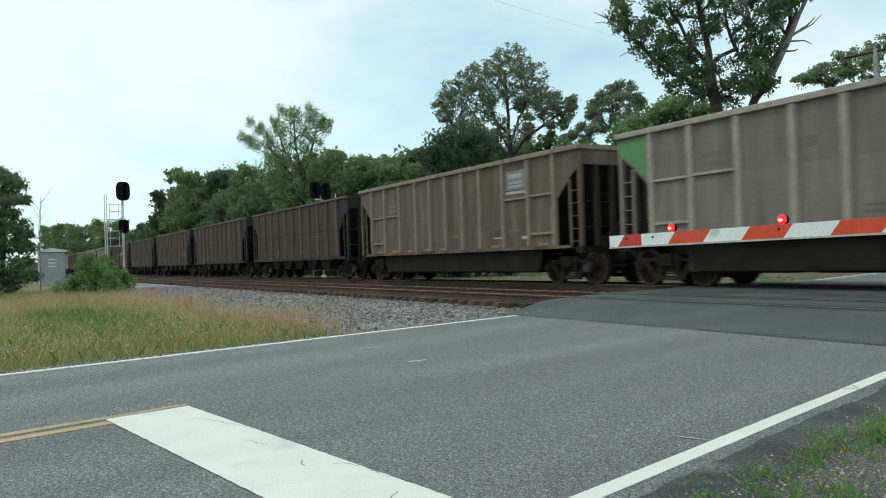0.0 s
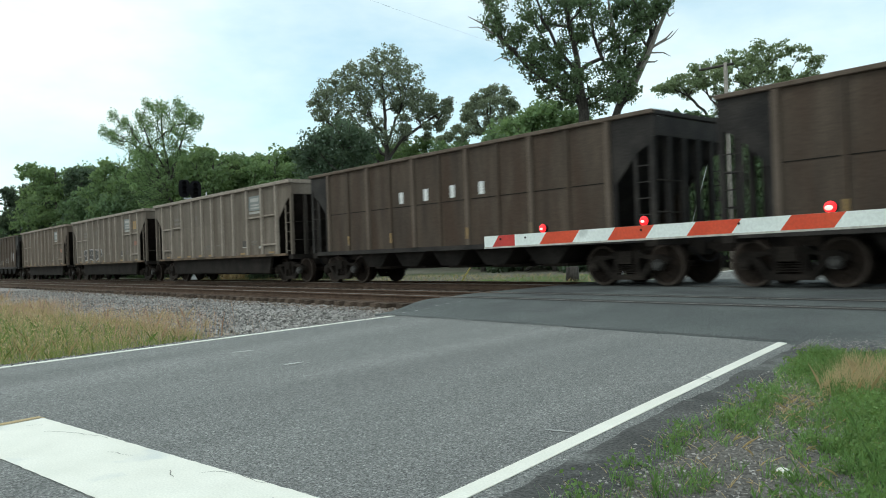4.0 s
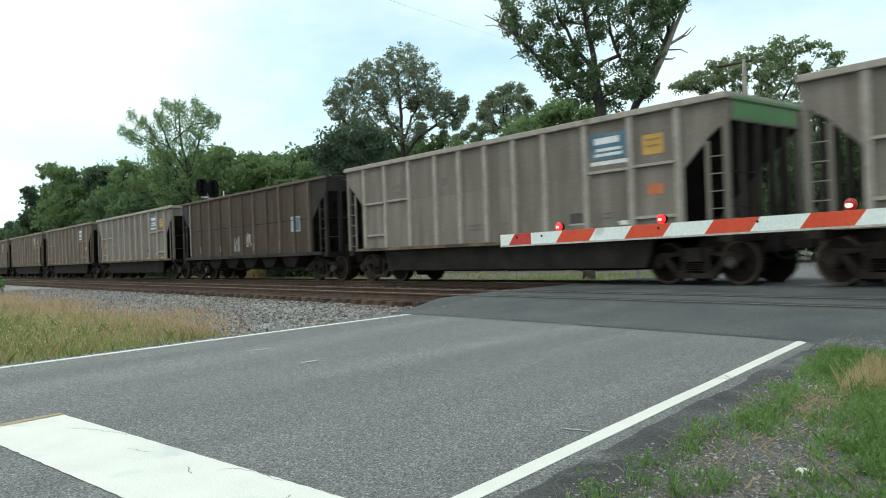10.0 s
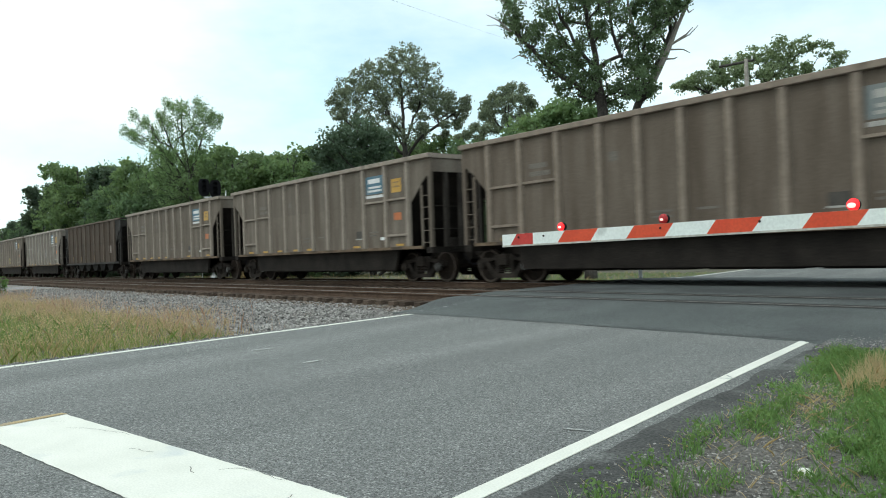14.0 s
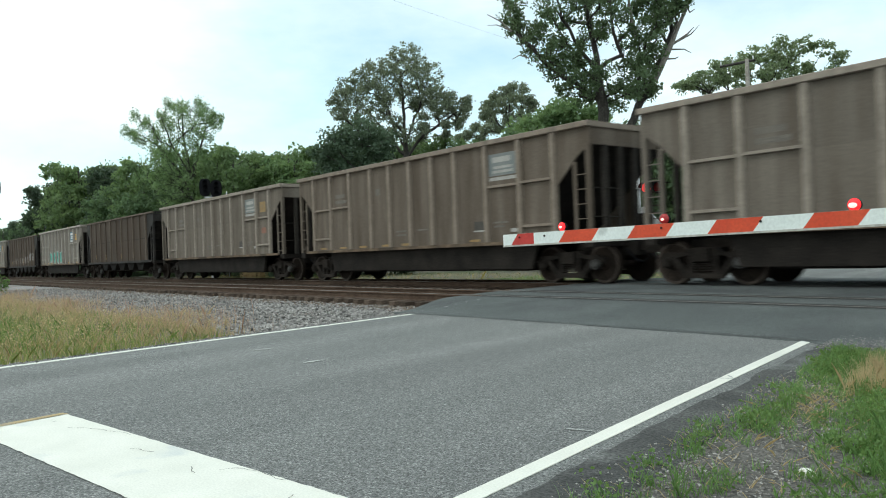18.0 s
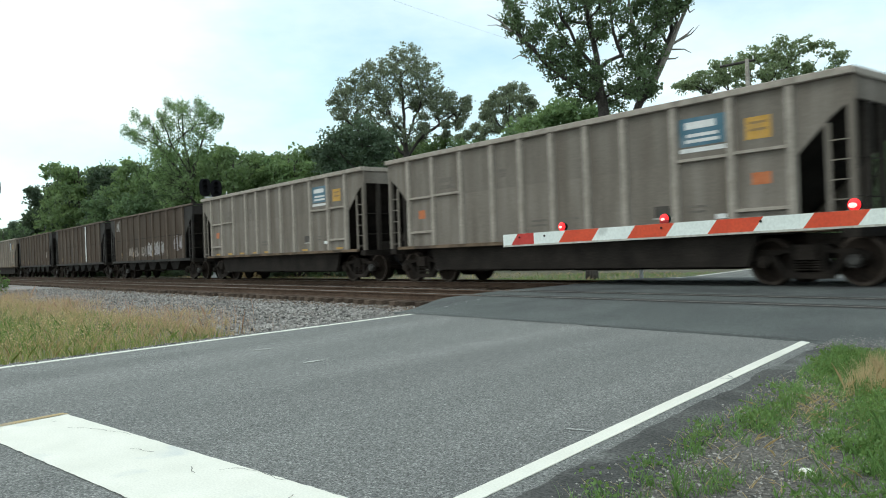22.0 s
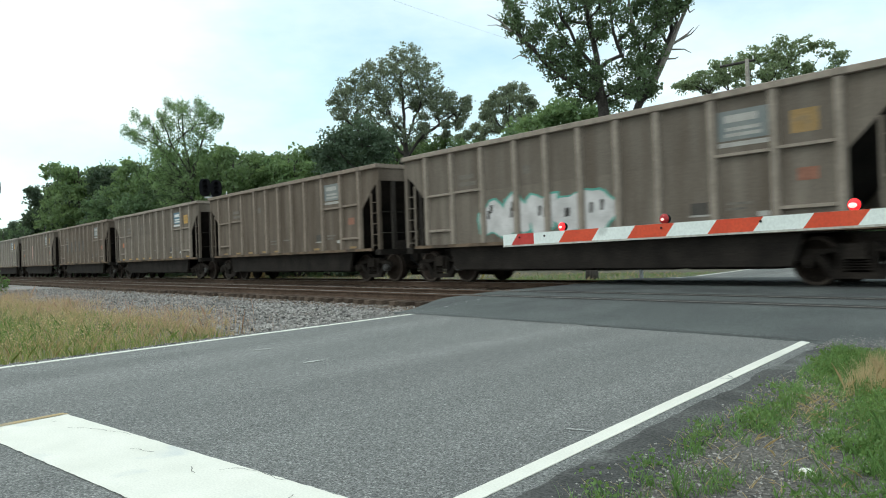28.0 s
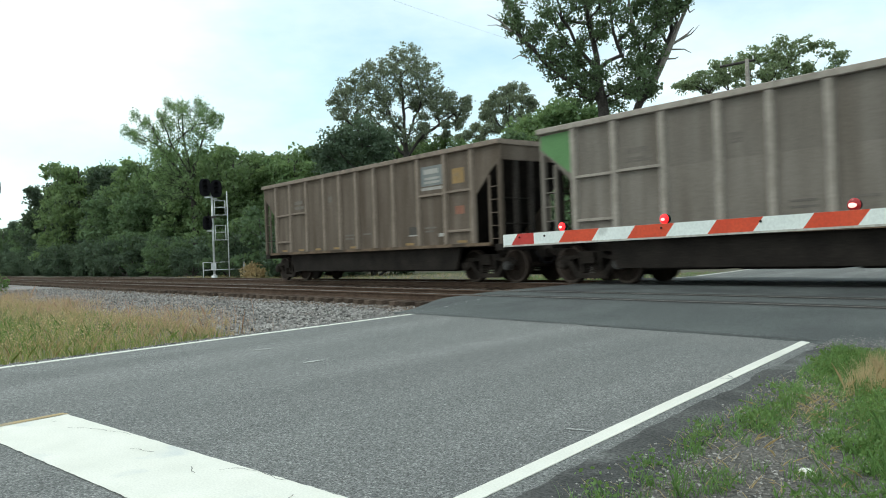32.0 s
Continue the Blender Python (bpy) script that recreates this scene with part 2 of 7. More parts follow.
# dark tone of the inner end posts and the grab irons
ENDPOST = mat("dark_end_post", (0.034, 0.03, 0.027), (0.06, 0.053, 0.047), 1.6, 0.8, 0.1, 0.2, 25.0, grain=0.3, spec=0.1)
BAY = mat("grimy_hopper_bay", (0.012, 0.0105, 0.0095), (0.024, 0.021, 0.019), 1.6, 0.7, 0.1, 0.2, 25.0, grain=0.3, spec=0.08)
# dark tone of the grey cars' slope sheets and brake gear
SLOPE = mat("dark_slope_sheet", (0.018, 0.016, 0.015), (0.036, 0.031, 0.028), 1.2, 0.8, 0.1, 0.2, 25.0, grain=0.3, spec=0.08)
TRUCK = varied(mat("grimy_cast_steel", (0.0165, 0.0138, 0.0122), (0.031, 0.0258, 0.022), 3.0, 0.85, 0.1, 0.3, 25.0, grain=0.35, spec=0.08), 0.8, 1.5)
WHEEL = varied(mat("rusted_wheel", (0.0144, 0.0114, 0.0096), (0.0252, 0.0186, 0.0150), 4.0, 0.8, 0.2, 0.3, 25.0, grain=0.3, spec=0.08), 0.7, 1.7)
TREAD = mat("worn_wheel_rim", (0.0525, 0.0420, 0.0360), (0.0825, 0.0660, 0.0555), 6.0, 0.6, 0.3, 0.05, 30.0, grain=0.1, spec=0.08)
# paler than the trucks: the cap's glint is put into this colour
GLINTCAP = mat("bearing_cap", (0.0330, 0.0314, 0.0297), (0.0660, 0.0627, 0.0594), 8.0, 0.5, 0.3, 0.1, 30.0)
BLUE = mat("blue_panel", (0.042, 0.115, 0.165), (0.07, 0.155, 0.215), 3.0, 0.55, 0, 0.1, 20.0, grain=0.15, c3=(0.12, 0.18, 0.22), scale3=1.4)
FADEBLUE = mat("faded_blue_panel", (0.14, 0.165, 0.17), (0.19, 0.205, 0.20), 3.0, 0.65, 0, 0.1, 20.0, grain=0.15)
BAR = mat("white_stencil", (0.55, 0.56, 0.56), (0.68, 0.69, 0.69), 5.0, 0.6, 0, 0.1, 30.0, grain=0.12)
FADEBAR = mat("faded_stencil", (0.30, 0.29, 0.27), (0.38, 0.37, 0.35), 5.0, 0.6, 0, 0.1, 30.0, grain=0.15)
DARKBAR = mat("dark_stencil", (0.0450, 0.0410, 0.0370), (0.0650, 0.0575, 0.0500), 5.0, 0.7, 0, 0.1, 30.0, grain=0.2)
DULLOCHRE = mat("faded_yellow_decal", (0.235, 0.150, 0.055), (0.285, 0.185, 0.075), 4.0, 0.6, 0, 0.1, 30.0, grain=0.2, c3=(0.17, 0.13, 0.085), scale3=2.0)
DULLORANGE = mat("faded_orange_decal", (0.20, 0.085, 0.055), (0.25, 0.11, 0.07), 4.0, 0.6, 0, 0.1, 30.0, grain=0.2)
DIMBAR = mat("worn_dark_stencil", (0.105, 0.094, 0.082), (0.15, 0.132, 0.114), 5.0, 0.7, 0, 0.1, 30.0, grain=0.3)
GUARD = mat("yellow_plastic", (0.60, 0.50, 0.14), (0.70, 0.58, 0.20), 4.0, 0.5, 0, 0.05, 30.0, grain=0.1)
OCHRE = mat("yellow_decal", (0.42, 0.24, 0.04), (0.50, 0.30, 0.07), 4.0, 0.6, 0, 0.1, 30.0, grain=0.15, c3=(0.30, 0.19, 0.07), scale3=2.0)
ORANGE = mat("orange_decal", (0.40, 0.12, 0.045), (0.46, 0.16, 0.06), 4.0, 0.6, 0, 0.1, 30.0, grain=0.15)
PINK = mat("pink_smear", (0.42, 0.24, 0.21), (0.50, 0.33, 0.29), 4.0, 0.7, 0, 0.1, 30.0, grain=0.2)
GREEN = mat("green_paint", (0.085, 0.20, 0.070), (0.11, 0.245, 0.09), 2.0, 0.6, 0, 0.1, 30.0, grain=0.15)
SPRAYS = {n: mat("spray_" + n, a, b_, 3.0, 0.65, 0, 0, 30.0, grain=0.18) for n, (a, b_) in
          {"white": ((0.42, 0.41, 0.41), (0.58, 0.57, 0.57)), "teal": ((0.06, 0.26, 0.21), (0.12, 0.36, 0.30)), "black": ((0.03, 0.028, 0.028), (0.07, 0.065, 0.06)),
           "lilac": ((0.22, 0.20, 0.215), (0.33, 0.305, 0.32)), "yellow": ((0.36, 0.30, 0.06), (0.46, 0.38, 0.09)), "chalk": ((0.20, 0.192, 0.186), (0.33, 0.32, 0.31)), "faint": ((0.20, 0.17, 0.15), (0.28, 0.245, 0.22))}.items()}
GALV = mat("galvanised_steel", (0.50, 0.52, 0.53), (0.62, 0.64, 0.65), 4.0, 0.5, 0.25, 0.1, 30.0, grain=0.12)
BLACK = mat("matt_black_enamel", (0.009, 0.009, 0.011), (0.016, 0.016, 0.018), 4.0, 0.85, 0, 0.05, 20.0, grain=0.2, spec=0.08)
ARMWHITE = mat("white_sheeting", (0.6624, 0.7144, 0.6975), (0.7360, 0.7802, 0.7626), 3.0, 0.45, 0, 0.05, 40.0, grain=0.07, c3=(0.5060, 0.5452, 0.5301), scale3=3.0, edge3=(0.63, 0.72))
ARMRED = mat("orange_red_sheeting", (0.53, 0.052, 0.018), (0.60, 0.075, 0.026), 3.0, 0.45, 0, 0.05, 40.0, grain=0.1)
ARMTIP = mat("dark_red_sheeting", (0.42, 0.03, 0.025), (0.50, 0.045, 0.035), 3.0, 0.45, 0, 0.05, 40.0, grain=0.1)
ARMEDGE = mat("weathered_arm_edge", (0.35, 0.34, 0.31), (0.5, 0.49, 0.45), 6.0, 0.6, 0, 0.1, 40.0, grain=0.2)
REDLENS = mat("red_lens", (0.30, 0.012, 0.016), (0.36, 0.02, 0.022), 9.0, 0.25, 0, 0.1, 60.0, grain=0.15)
LIT = glow("lit_red_lamp", (1.0, 0.012, 0.018), 1.25)
HOT = glow("lamp_filament_glare", (1.0, 0.42, 0.38), 1.6)
BARK = mat("bark", (0.044, 0.04, 0.036), (0.078, 0.071, 0.065), 3.0, 0.95, 0, 0.8, 14.0, stretch=(3, 3, 0.5), grain=0.35, size=0.03)
DEADWOOD = mat("weathered_deadwood", (0.20, 0.185, 0.165), (0.29, 0.27, 0.245), 3.0, 0.95, 0, 0.6, 14.0, stretch=(3, 3, 0.5), grain=0.3)
LEAF_OAK = leafy("oak_leaves", (0.09, 0.145, 0.078), (0.148, 0.214, 0.118))
LEAF_PINE = leafy("pine_needles", (0.132, 0.168, 0.118), (0.215, 0.255, 0.186))
LEAF_MIX = leafy("hardwood_leaves", (0.078, 0.134, 0.068), (0.13, 0.196, 0.104))
LEAF_LIGHT = leafy("young_leaves", (0.125, 0.205, 0.092), (0.2, 0.292, 0.142))
LEAF_BUSH = leafy("bush_leaves", (0.1, 0.18, 0.06), (0.16, 0.262, 0.095))
# paler oak leaves, with the sky shining in the crown put into the colour
LEAF_SKYLIT = leafy("skylit_oak_leaves", (0.14, 0.2, 0.11), (0.215, 0.272, 0.16))
# the cedars' own dark green, reused as painted shade on understorey bushes
LEAF_DARK = leafy("cedar_and_shaded_bush_foliage", (0.058, 0.094, 0.062), (0.092, 0.134, 0.09))
GRASS = leafy("green_grass", (0.155, 0.198, 0.068), (0.24, 0.288, 0.105), 0.85, 1.15, 0.5)
HAY = leafy("dry_grass", (0.4, 0.318, 0.198), (0.53, 0.435, 0.285), 0.85, 1.15, 0.5)
LUSH = leafy("lush_green_grass", (0.1050, 0.1840, 0.0528), (0.1628, 0.2622, 0.0825), 0.85, 1.15, 0.5)
LAWN = leafy("shoulder_grass", (0.12, 0.225, 0.07), (0.2, 0.335, 0.125), 0.6, 1.35)
HAYPINK = leafy("seed_grass", (0.4278, 0.2777, 0.2283), (0.5575, 0.3864, 0.3224), 0.85, 1.15, 0.5)
WEED = leafy("weed_leaves", (0.1159, 0.2111, 0.0645), (0.1987, 0.3105, 0.1024), 0.6, 1.4)
SHELTER = mat("painted_shelter_wall", (0.2640, 0.2958, 0.3016), (0.3080, 0.3422, 0.3480), 2.0, 0.6, 0.1, 0.1, 20.0, grain=0.1)
CREAM = mat("cream_wall", (0.5, 0.49, 0.45), (0.6, 0.58, 0.54), 2.0, 0.8, 0, 0.1, 20.0, grain=0.1)


# ---- mesh helpers ----
def part(name, bm, material, parent=None, label="", at=None):
    me = bpy.data.meshes.new(name)
    bm.to_mesh(me)
    bm.free()
    me.materials.append(material)
    ob = new(name, me)
    if parent:
        ob.parent = parent
    if at:
        ob.location = at
    return tagged(ob, label)


def piece(name, me, parent, at=(0, 0, 0), rz=0.0):
    """A further object on a shared mesh."""
    ob = new(name, me)
    ob.parent = parent
    ob.location = at
    ob.rotation_euler = (0, 0, rz)
    return ob


def bx(bm, x0, x1, y0, y1, z0, z1):
    v = [bm.verts.new((x, y, z)) for x in (x0, x1) for y in (y0, y1) for z in (z0, z1)]
    for f in ((0, 1, 3, 2), (4, 6, 7, 5), (0, 4, 5, 1), (2, 3, 7, 6), (0, 2, 6, 4), (1, 5, 7, 3)):
        bm.faces.new([v[i] for i in f])
    return bm


def prism(bm, pts, axis, a, b):
    """A polygon pts in the plane across an axis (x: (y, z), y: (x, z), z: (x, y)), drawn out from a to b."""
    def place(p, h):
        return {"x": (h, p[0], p[1]), "y": (p[0], h, p[1]), "z": (p[0], p[1], h)}[axis]
    lo = [bm.verts.new(place(p, a)) for p in pts]
    hi = [bm.verts.new(place(p, b)) for p in pts]
    bm.faces.new(lo[::-1])
    bm.faces.new(hi)
    for i in range(len(pts)):
        j = (i + 1) % len(pts)
        bm.faces.new((lo[i], lo[j], hi[j], hi[i]))
    bmesh.ops.recalc_face_normals(bm, faces=bm.faces[:])
    return bm


def tube(bm, p, q, r0, r1=None, n=8, caps=True):
    p, q = Vector(p), Vector(q)
    r1 = r0 if r1 is None else r1
    z = (q - p).normalized()
    x = z.orthogonal().normalized()
    y = z.cross(x)
    a, b = [], []
    for i in range(n):
        d = x * math.cos(2 * math.pi * i / n) + y * math.sin(2 * math.pi * i / n)
        a.append(bm.verts.new(p + d * r0))
        b.append(bm.verts.new(q + d * r1))
    for i in range(n):
        f = bm.faces.new((a[i], a[(i + 1) % n], b[(i + 1) % n], b[i]))
        f.smooth = True
    if caps:
        bm.faces.new(a[::-1])
        bm.faces.new(b)
    return bm


def sweep(bm, pts, r, n=6):
    """One bent tube through the points."""
    rings = []
    pts = [Vector(p) for p in pts]
    for i, p in enumerate(pts):
        z = (pts[min(i + 1, len(pts) - 1)] - pts[max(i - 1, 0)]).normalized()
        x = z.cross(Vector((0.3, 0.9, 0.1))).normalized()
        y = z.cross(x)
        rings.append([bm.verts.new(p + (x * math.cos(6.2832 * k / n) + y * math.sin(6.2832 * k / n)) * r) for k in range(n)])
    for a, b in zip(rings, rings[1:]):
        for k in range(n):
            bm.faces.new((a[k], a[(k + 1) % n], b[(k + 1) % n], b[k])).smooth = True
    bm.faces.new(rings[0][::-1])
    bm.faces.new(rings[-1])
    return bm


def soft_box(x0, x1, y0, y1, z0, z1, r):
    bm = bx(bmesh.new(), x0, x1, y0, y1, z0, z1)
    bmesh.ops.bevel(bm, geom=bm.edges[:], offset=r, segments=2, affect="EDGES")
    return bm


def B():
    return bmesh.new()


def faces_mesh(name, verts, count, material):
    """A mesh of loose polygons with count corners each, from an array (n, count, 3)."""
    n = len(verts)
    me = bpy.data.meshes.new(name)
    me.vertices.add(n * count)
    me.vertices.foreach_set("co", np.ascontiguousarray(verts, dtype=np.float32).ravel())
    me.loops.add(n * count)
    me.loops.foreach_set("vertex_index", np.arange(n * count, dtype=np.int32))
    me.polygons.add(n)
    me.polygons.foreach_set("loop_start", np.arange(0, n * count, count, dtype=np.int32))
    me.materials.append(material)
    me.update(calc_edges=True)
    me.validate()
    return me


def group_empty(name, at, label, category, group="", kind=""):
    ob = new(name)
    ob.location = at
    ob.empty_display_size = 0.2
    return tagged(ob, label, category, group, kind)


rng = np.random.default_rng(7)

# ---- ground, road, railway bed ----
ALONG = Vector((math.cos(1.8094), math.sin(1.8094), 0))
ACROSS = Vector((-math.sin(1.8094), math.cos(1.8094), 0))
Y1, GAUGE, SPAN = 10.467, 1.435, 4.551
RAILS = (Y1, Y1 + GAUGE, Y1 + SPAN, Y1 + SPAN + GAUGE)


def on_road(o, s, z=0.0):
    p = ACROSS * o + ALONG * s
    return (p.x, p.y, z)


def road_z(y):
    """Height of the road along its way: level, up a short ramp to the rails and down again."""
    if y < 7.9:
        return -0.15
    if y < 9.9:
        k = (y - 7.9) / 2.0
        return -0.15 + 0.142 * k * k * (3 - 2 * k)
    if y < 17.4:
        return -0.008
    if y < 20.5:
        return -0.008 - 0.115 * (y - 17.4) / 3.1
    return -0.123


def ground_z(x, y):
    z = -0.22
    if y > 4.4:
        z -= 0.2 * min(1, (y - 4.4) / 1.0)
    if y > 19.5:
        z += 0.16 * min(1, (y - 19.5) / 3)
    d = math.hypot(x, y)
    if d < 60:
        z += 0.03 * noise.noise((x * 0.6, y * 0.6, 0)) + 0.015 * noise.noise((x * 2.1, y * 2.1, 5))
    o = ACROSS.x * x + ACROSS.y * y
    if -6 < o < 1.7 and y < 9:
        z = -0.156 + 0.02 * noise.noise((x * 1.3, y * 1.3, 9)) * min(1.0, max(0.0, 1.5 - o)) - 0.03 * min(1.0, max(0.0, 1.5 - o))
    return z


def sheet(name, xs, ys, zf, material, label, category, kind="structure"):
    bm = B()
    g = [[bm.verts.new((x, y, zf(x, y))) for y in ys] for x in xs]
    for i in range(len(xs) - 1):
        for j in range(len(ys) - 1):
            bm.faces.new((g[i][j], g[i + 1][j], g[i + 1][j + 1], g[i][j + 1])).smooth = True
    return tagged(part(name, bm, material), label, category, kind=kind)


def axis(fine0, fine1, step, far0, far1, grow=1.35):
    v = list(np.arange(fine0, fine1 + step / 2, step))
    s, x = step, fine1
    while x < far1:
        s *= grow
        x = min(far1, x + s)
        v.append(x)
    s, x = step, fine0
    while x > far0:
        s *= grow
        x = max(far0, x - s)
        v.insert(0, x)
    return v


sheet("ground", axis(-34, 5, 0.32, -2500, 2500), axis(-3, 21, 0.32, -2500, 2500), ground_z, SOIL, "mown turf and bare soil beside road and railway", "ground")


def road_strip(name, o0, o1, s0, s1, material, label, lift=0.0, ragged=(0.0, 0.0), step=0.35, no=8, category="road", thick=0.12, sink=0.0):
    bm = B()
    n = int((s1 - s0) / step) + 1
    top = []
    for i in range(n + 1):
        s = s0 + (s1 - s0) * i / n
        row = []
        for j in range(no + 1):
            o = o0 + (o1 - o0) * j / no
            if j == 0:
                o += ragged[0] * (noise.noise((s * 1.1, o0, 3)) + 0.5 * noise.noise((s * 4.2, o0, 3)))
            if j == no:
                o += ragged[1] * (noise.noise((s * 1.3, o1, 4)) + 0.5 * noise.noise((s * 4.5, o1, 4)))
            x, y, _ = on_road(o, s)
            row.append(bm.verts.new((x, y, road_z(y) + lift - (sink if j == 0 else 0.0))))
        top.append(row)
    for i in range(n):
        for j in range(no):
            bm.faces.new((top[i][j], top[i + 1][j], top[i + 1][j + 1], top[i][j + 1]))
        for j in (0, no):
            a, b = top[i][j], top[i + 1][j]
            c, d = bm.verts.new(b.co - Vector((0, 0, thick))), bm.verts.new(a.co - Vector((0, 0, thick)))
            bm.faces.new((a, b, c, d))
    bmesh.ops.recalc_face_normals(bm, faces=bm.faces[:])
    return tagged(part(name, bm, material), label, category, kind="structure")


RIGHT, LEFT, MID = 1.945, 8.70, 5.42
road_strip("road", 1.60, 8.92, -60, 10.5, ASPHALT, "worn grey asphalt road with fine stone grain", ragged=(0.04, 0.05))
road_strip("road_beyond", 1.62, 8.92, 20.6, 260, ASPHALT, "grey asphalt road beyond the level crossing", ragged=(0.04, 0.05), step=2.0)
road_strip("road_shoulder", 1.36, 1.785, -30, 8.9, OLDASPH, "dark crumbling asphalt edge of the road", lift=0.003, ragged=(0.16, 0.06), step=0.04, no=6, thick=0.02, sink=0.03)


def crossing():
    """Dark asphalt between and around the rails, flangeways closed by strips of painted shade."""
    cuts = [7.88]
    for y in RAILS:
        cuts += [y - 0.19, y - 0.040, y + 0.040, y + 0.19] if RAILS.index(y) % 2 == 0 else [y - 0.19, y - 0.040, y + 0.040, y + 0.19]
    cuts.append(20.7)
    bands = [(cuts[0], cuts[1])] + [(cuts[4 * i + 4], cuts[4 * i + 5]) for i in range(4)]
    thing = group_empty("crossing_surface", (0, 0, 0), "dark patched asphalt surface of the level crossing", "crossing", kind="structure")
    for k, (a, b) in enumerate(bands):
        bm = B()
        n, ny = 60, max(1, int((b - a) / 0.25))
        rows = []
        for i in range(n + 1):
            u = i / n
            row = []
            for j in range(ny + 1):
                y = a + (b - a) * j / ny
                mid = ALONG.x / ALONG.y * y
                left = mid - 9.25 / abs(ACROSS.x) + 0.25 * noise.noise((0, y * 0.9, 0)) - (0.5 * max(0, 1 - abs(y - 11.5) / 4))
                right = mid - 1.15 / abs(ACROSS.x) + 0.2 * noise.noise((7, y * 0.9, 0)) + 2.2
                if j == 0 and k == 0:
                    y += 0.10 * noise.noise((u * 9, 0, 2)) + 0.05 * noise.noise((u * 40, 0, 2)) + 0.08 * math.sin(u * 7) - 0.75 * min(1.0, max(0.0, (u - 0.715) / 0.07)) ** 1.5
                row.append(bm.verts.new((left + (right - left) * u, y, road_z(y) + 0.006)))
            rows.append(row)
        for i in range(n):
            for j in range(ny):
                bm.faces.new((rows[i][j], rows[i + 1][j], rows[i + 1][j + 1], rows[i][j + 1])).smooth = True
        edge = [e for e in bm.edges if e.is_boundary]
        ext = bmesh.ops.extrude_edge_only(bm, edges=edge)
        bmesh.ops.translate(bm, vec=(0, 0, -0.12), verts=[v for v in ext["geom"] if isinstance(v, bmesh.types.BMVert)])
        part("asphalt_panel", bm, PATCH, thing)
    bm = B()
    last = None
    for i in range(121):
        x = -10.9 + 8.4 * i / 120
        y = 7.88 + 0.06 * noise.noise((x * 1.4, 0, 2)) + 0.03 * noise.noise((x * 6, 0, 2))
        w = 0.012 + 0.014 * abs(noise.noise((x * 3.0, 4, 0)))
        pair = (bm.verts.new((x, y - w, road_z(y) + 0.0088)), bm.verts.new((x, y + w, road_z(y) + 0.0088)))
        if last:
            bm.faces.new((last[0], pair[0], pair[1], last[1]))
        last = pair
    part("joint_crack", bm, GAPBLACK, thing, "dark ragged joint between old and new asphalt")
    for i, y in enumerate(RAILS):
        mid = ALONG.x / ALONG.y * y
        # flush black strips stand in for the shadowed gaps beside each rail
        for d in (-0.115, 0.115):
            bm = bx(B(), mid - 9.3, mid + 0.9, y + d - 0.072, y + d + 0.072, -0.10, 0.0012)
            part("flangeway_shade", bm, GAPBLACK, thing, "black rubber flangeway seal")


crossing()

# painted lines
LIFT = 0.005
road_strip("edge_line", RIGHT - 0.052, RIGHT + 0.052, -30, 8.56, PAINT, "solid white edge line painted on asphalt", LIFT, (0.006, 0.006), no=2, category="road marking", thick=0.004)
road_strip("edge_line", LEFT - 0.06, LEFT + 0.05, -40, 10.2, PAINT, "solid white edge line painted on asphalt", LIFT, (0.008, 0.008), no=2, category="road marking", thick=0.004)
road_strip("edge_line", RIGHT - 0.06, RIGHT + 0.06, 21.5, 200, PAINT, "white edge line on the road beyond", LIFT, no=2, step=2, category="road marking", thick=0.004)
road_strip("edge_line", LEFT - 0.06, LEFT + 0.06, 21.5, 200, PAINT, "white edge line on the road beyond", LIFT, no=2, step=2, category="road marking", thick=0.004)
S_BAR = 2.61


def stop_line():
    """A broad bar laid square to the tracks rather than to the road."""
    bm = B()
    a, b = Vector((-5.93, 1.245, -0.15 + LIFT)), Vector((-5.76, 0.665, -0.15 + LIFT))
    run, rows = Vector((3.42, 0.51, 0)), []
    for i in range(61):
        e = [0.008 * noise.noise((i * 0.7, k * 9, 0)) for k in (0, 1)]
        p, q = a + run * (i / 60), b + run * (i / 60)
        rows.append([bm.verts.new(p.lerp(q, j / 6) + Vector((0, e[0] if j == 0 else e[1] if j == 6 else 0, 0))) for j in range(7)])
    for i in range(60):
        for j in range(6):
            bm.faces.new((rows[i][j], rows[i][j + 1], rows[i + 1][j + 1], rows[i + 1][j]))
    bar = tagged(part("stop_line", bm, PAINT), "wide white stop line with fine cracks on asphalt", "road marking", kind="structure")
    r = random.Random(4)
    for k in range(15):
        bm = B()
        p = a.lerp(b, r.uniform(0.12, 0.88)) + run * r.uniform(0.05, 0.9)
        turn, long = r.uniform(-0.5, 0.9) + (1.2 if k % 4 == 0 else 0.0), k % 3 == 0
        for i in range(r.randint(14, 24) if long else r.randint(3, 8)):
            turn += r.uniform(-0.55, 0.55)
            d = Vector((math.cos(turn), math.sin(turn), 0))
            q = p + d * r.uniform(0.02, 0.05)
            side = (q - a).dot((b - a).normalized())
            if not 0.03 < side < 0.57:
                break
            n = Vector((-d.y, d.x, 0)) * r.uniform(0.0010, 0.0028)
            z = Vector((0, 0, 0.0012))
            bm.faces.new([bm.verts.new(w + z) for w in (p - n, p + n, q + n * 0.8, q - n * 0.8)])
            p = q
        if not bm.faces:
            bm.free()
            continue
        part("crack", bm, CRACK, bar)


stop_line()
road_strip("centre_line", MID + 0.02, MID + 0.11, -40, S_BAR + 0.01, YELLOW, "worn yellow centre line ending at the stop line", LIFT, (0.008, 0.008), no=2, category="road marking", thick=0.004)
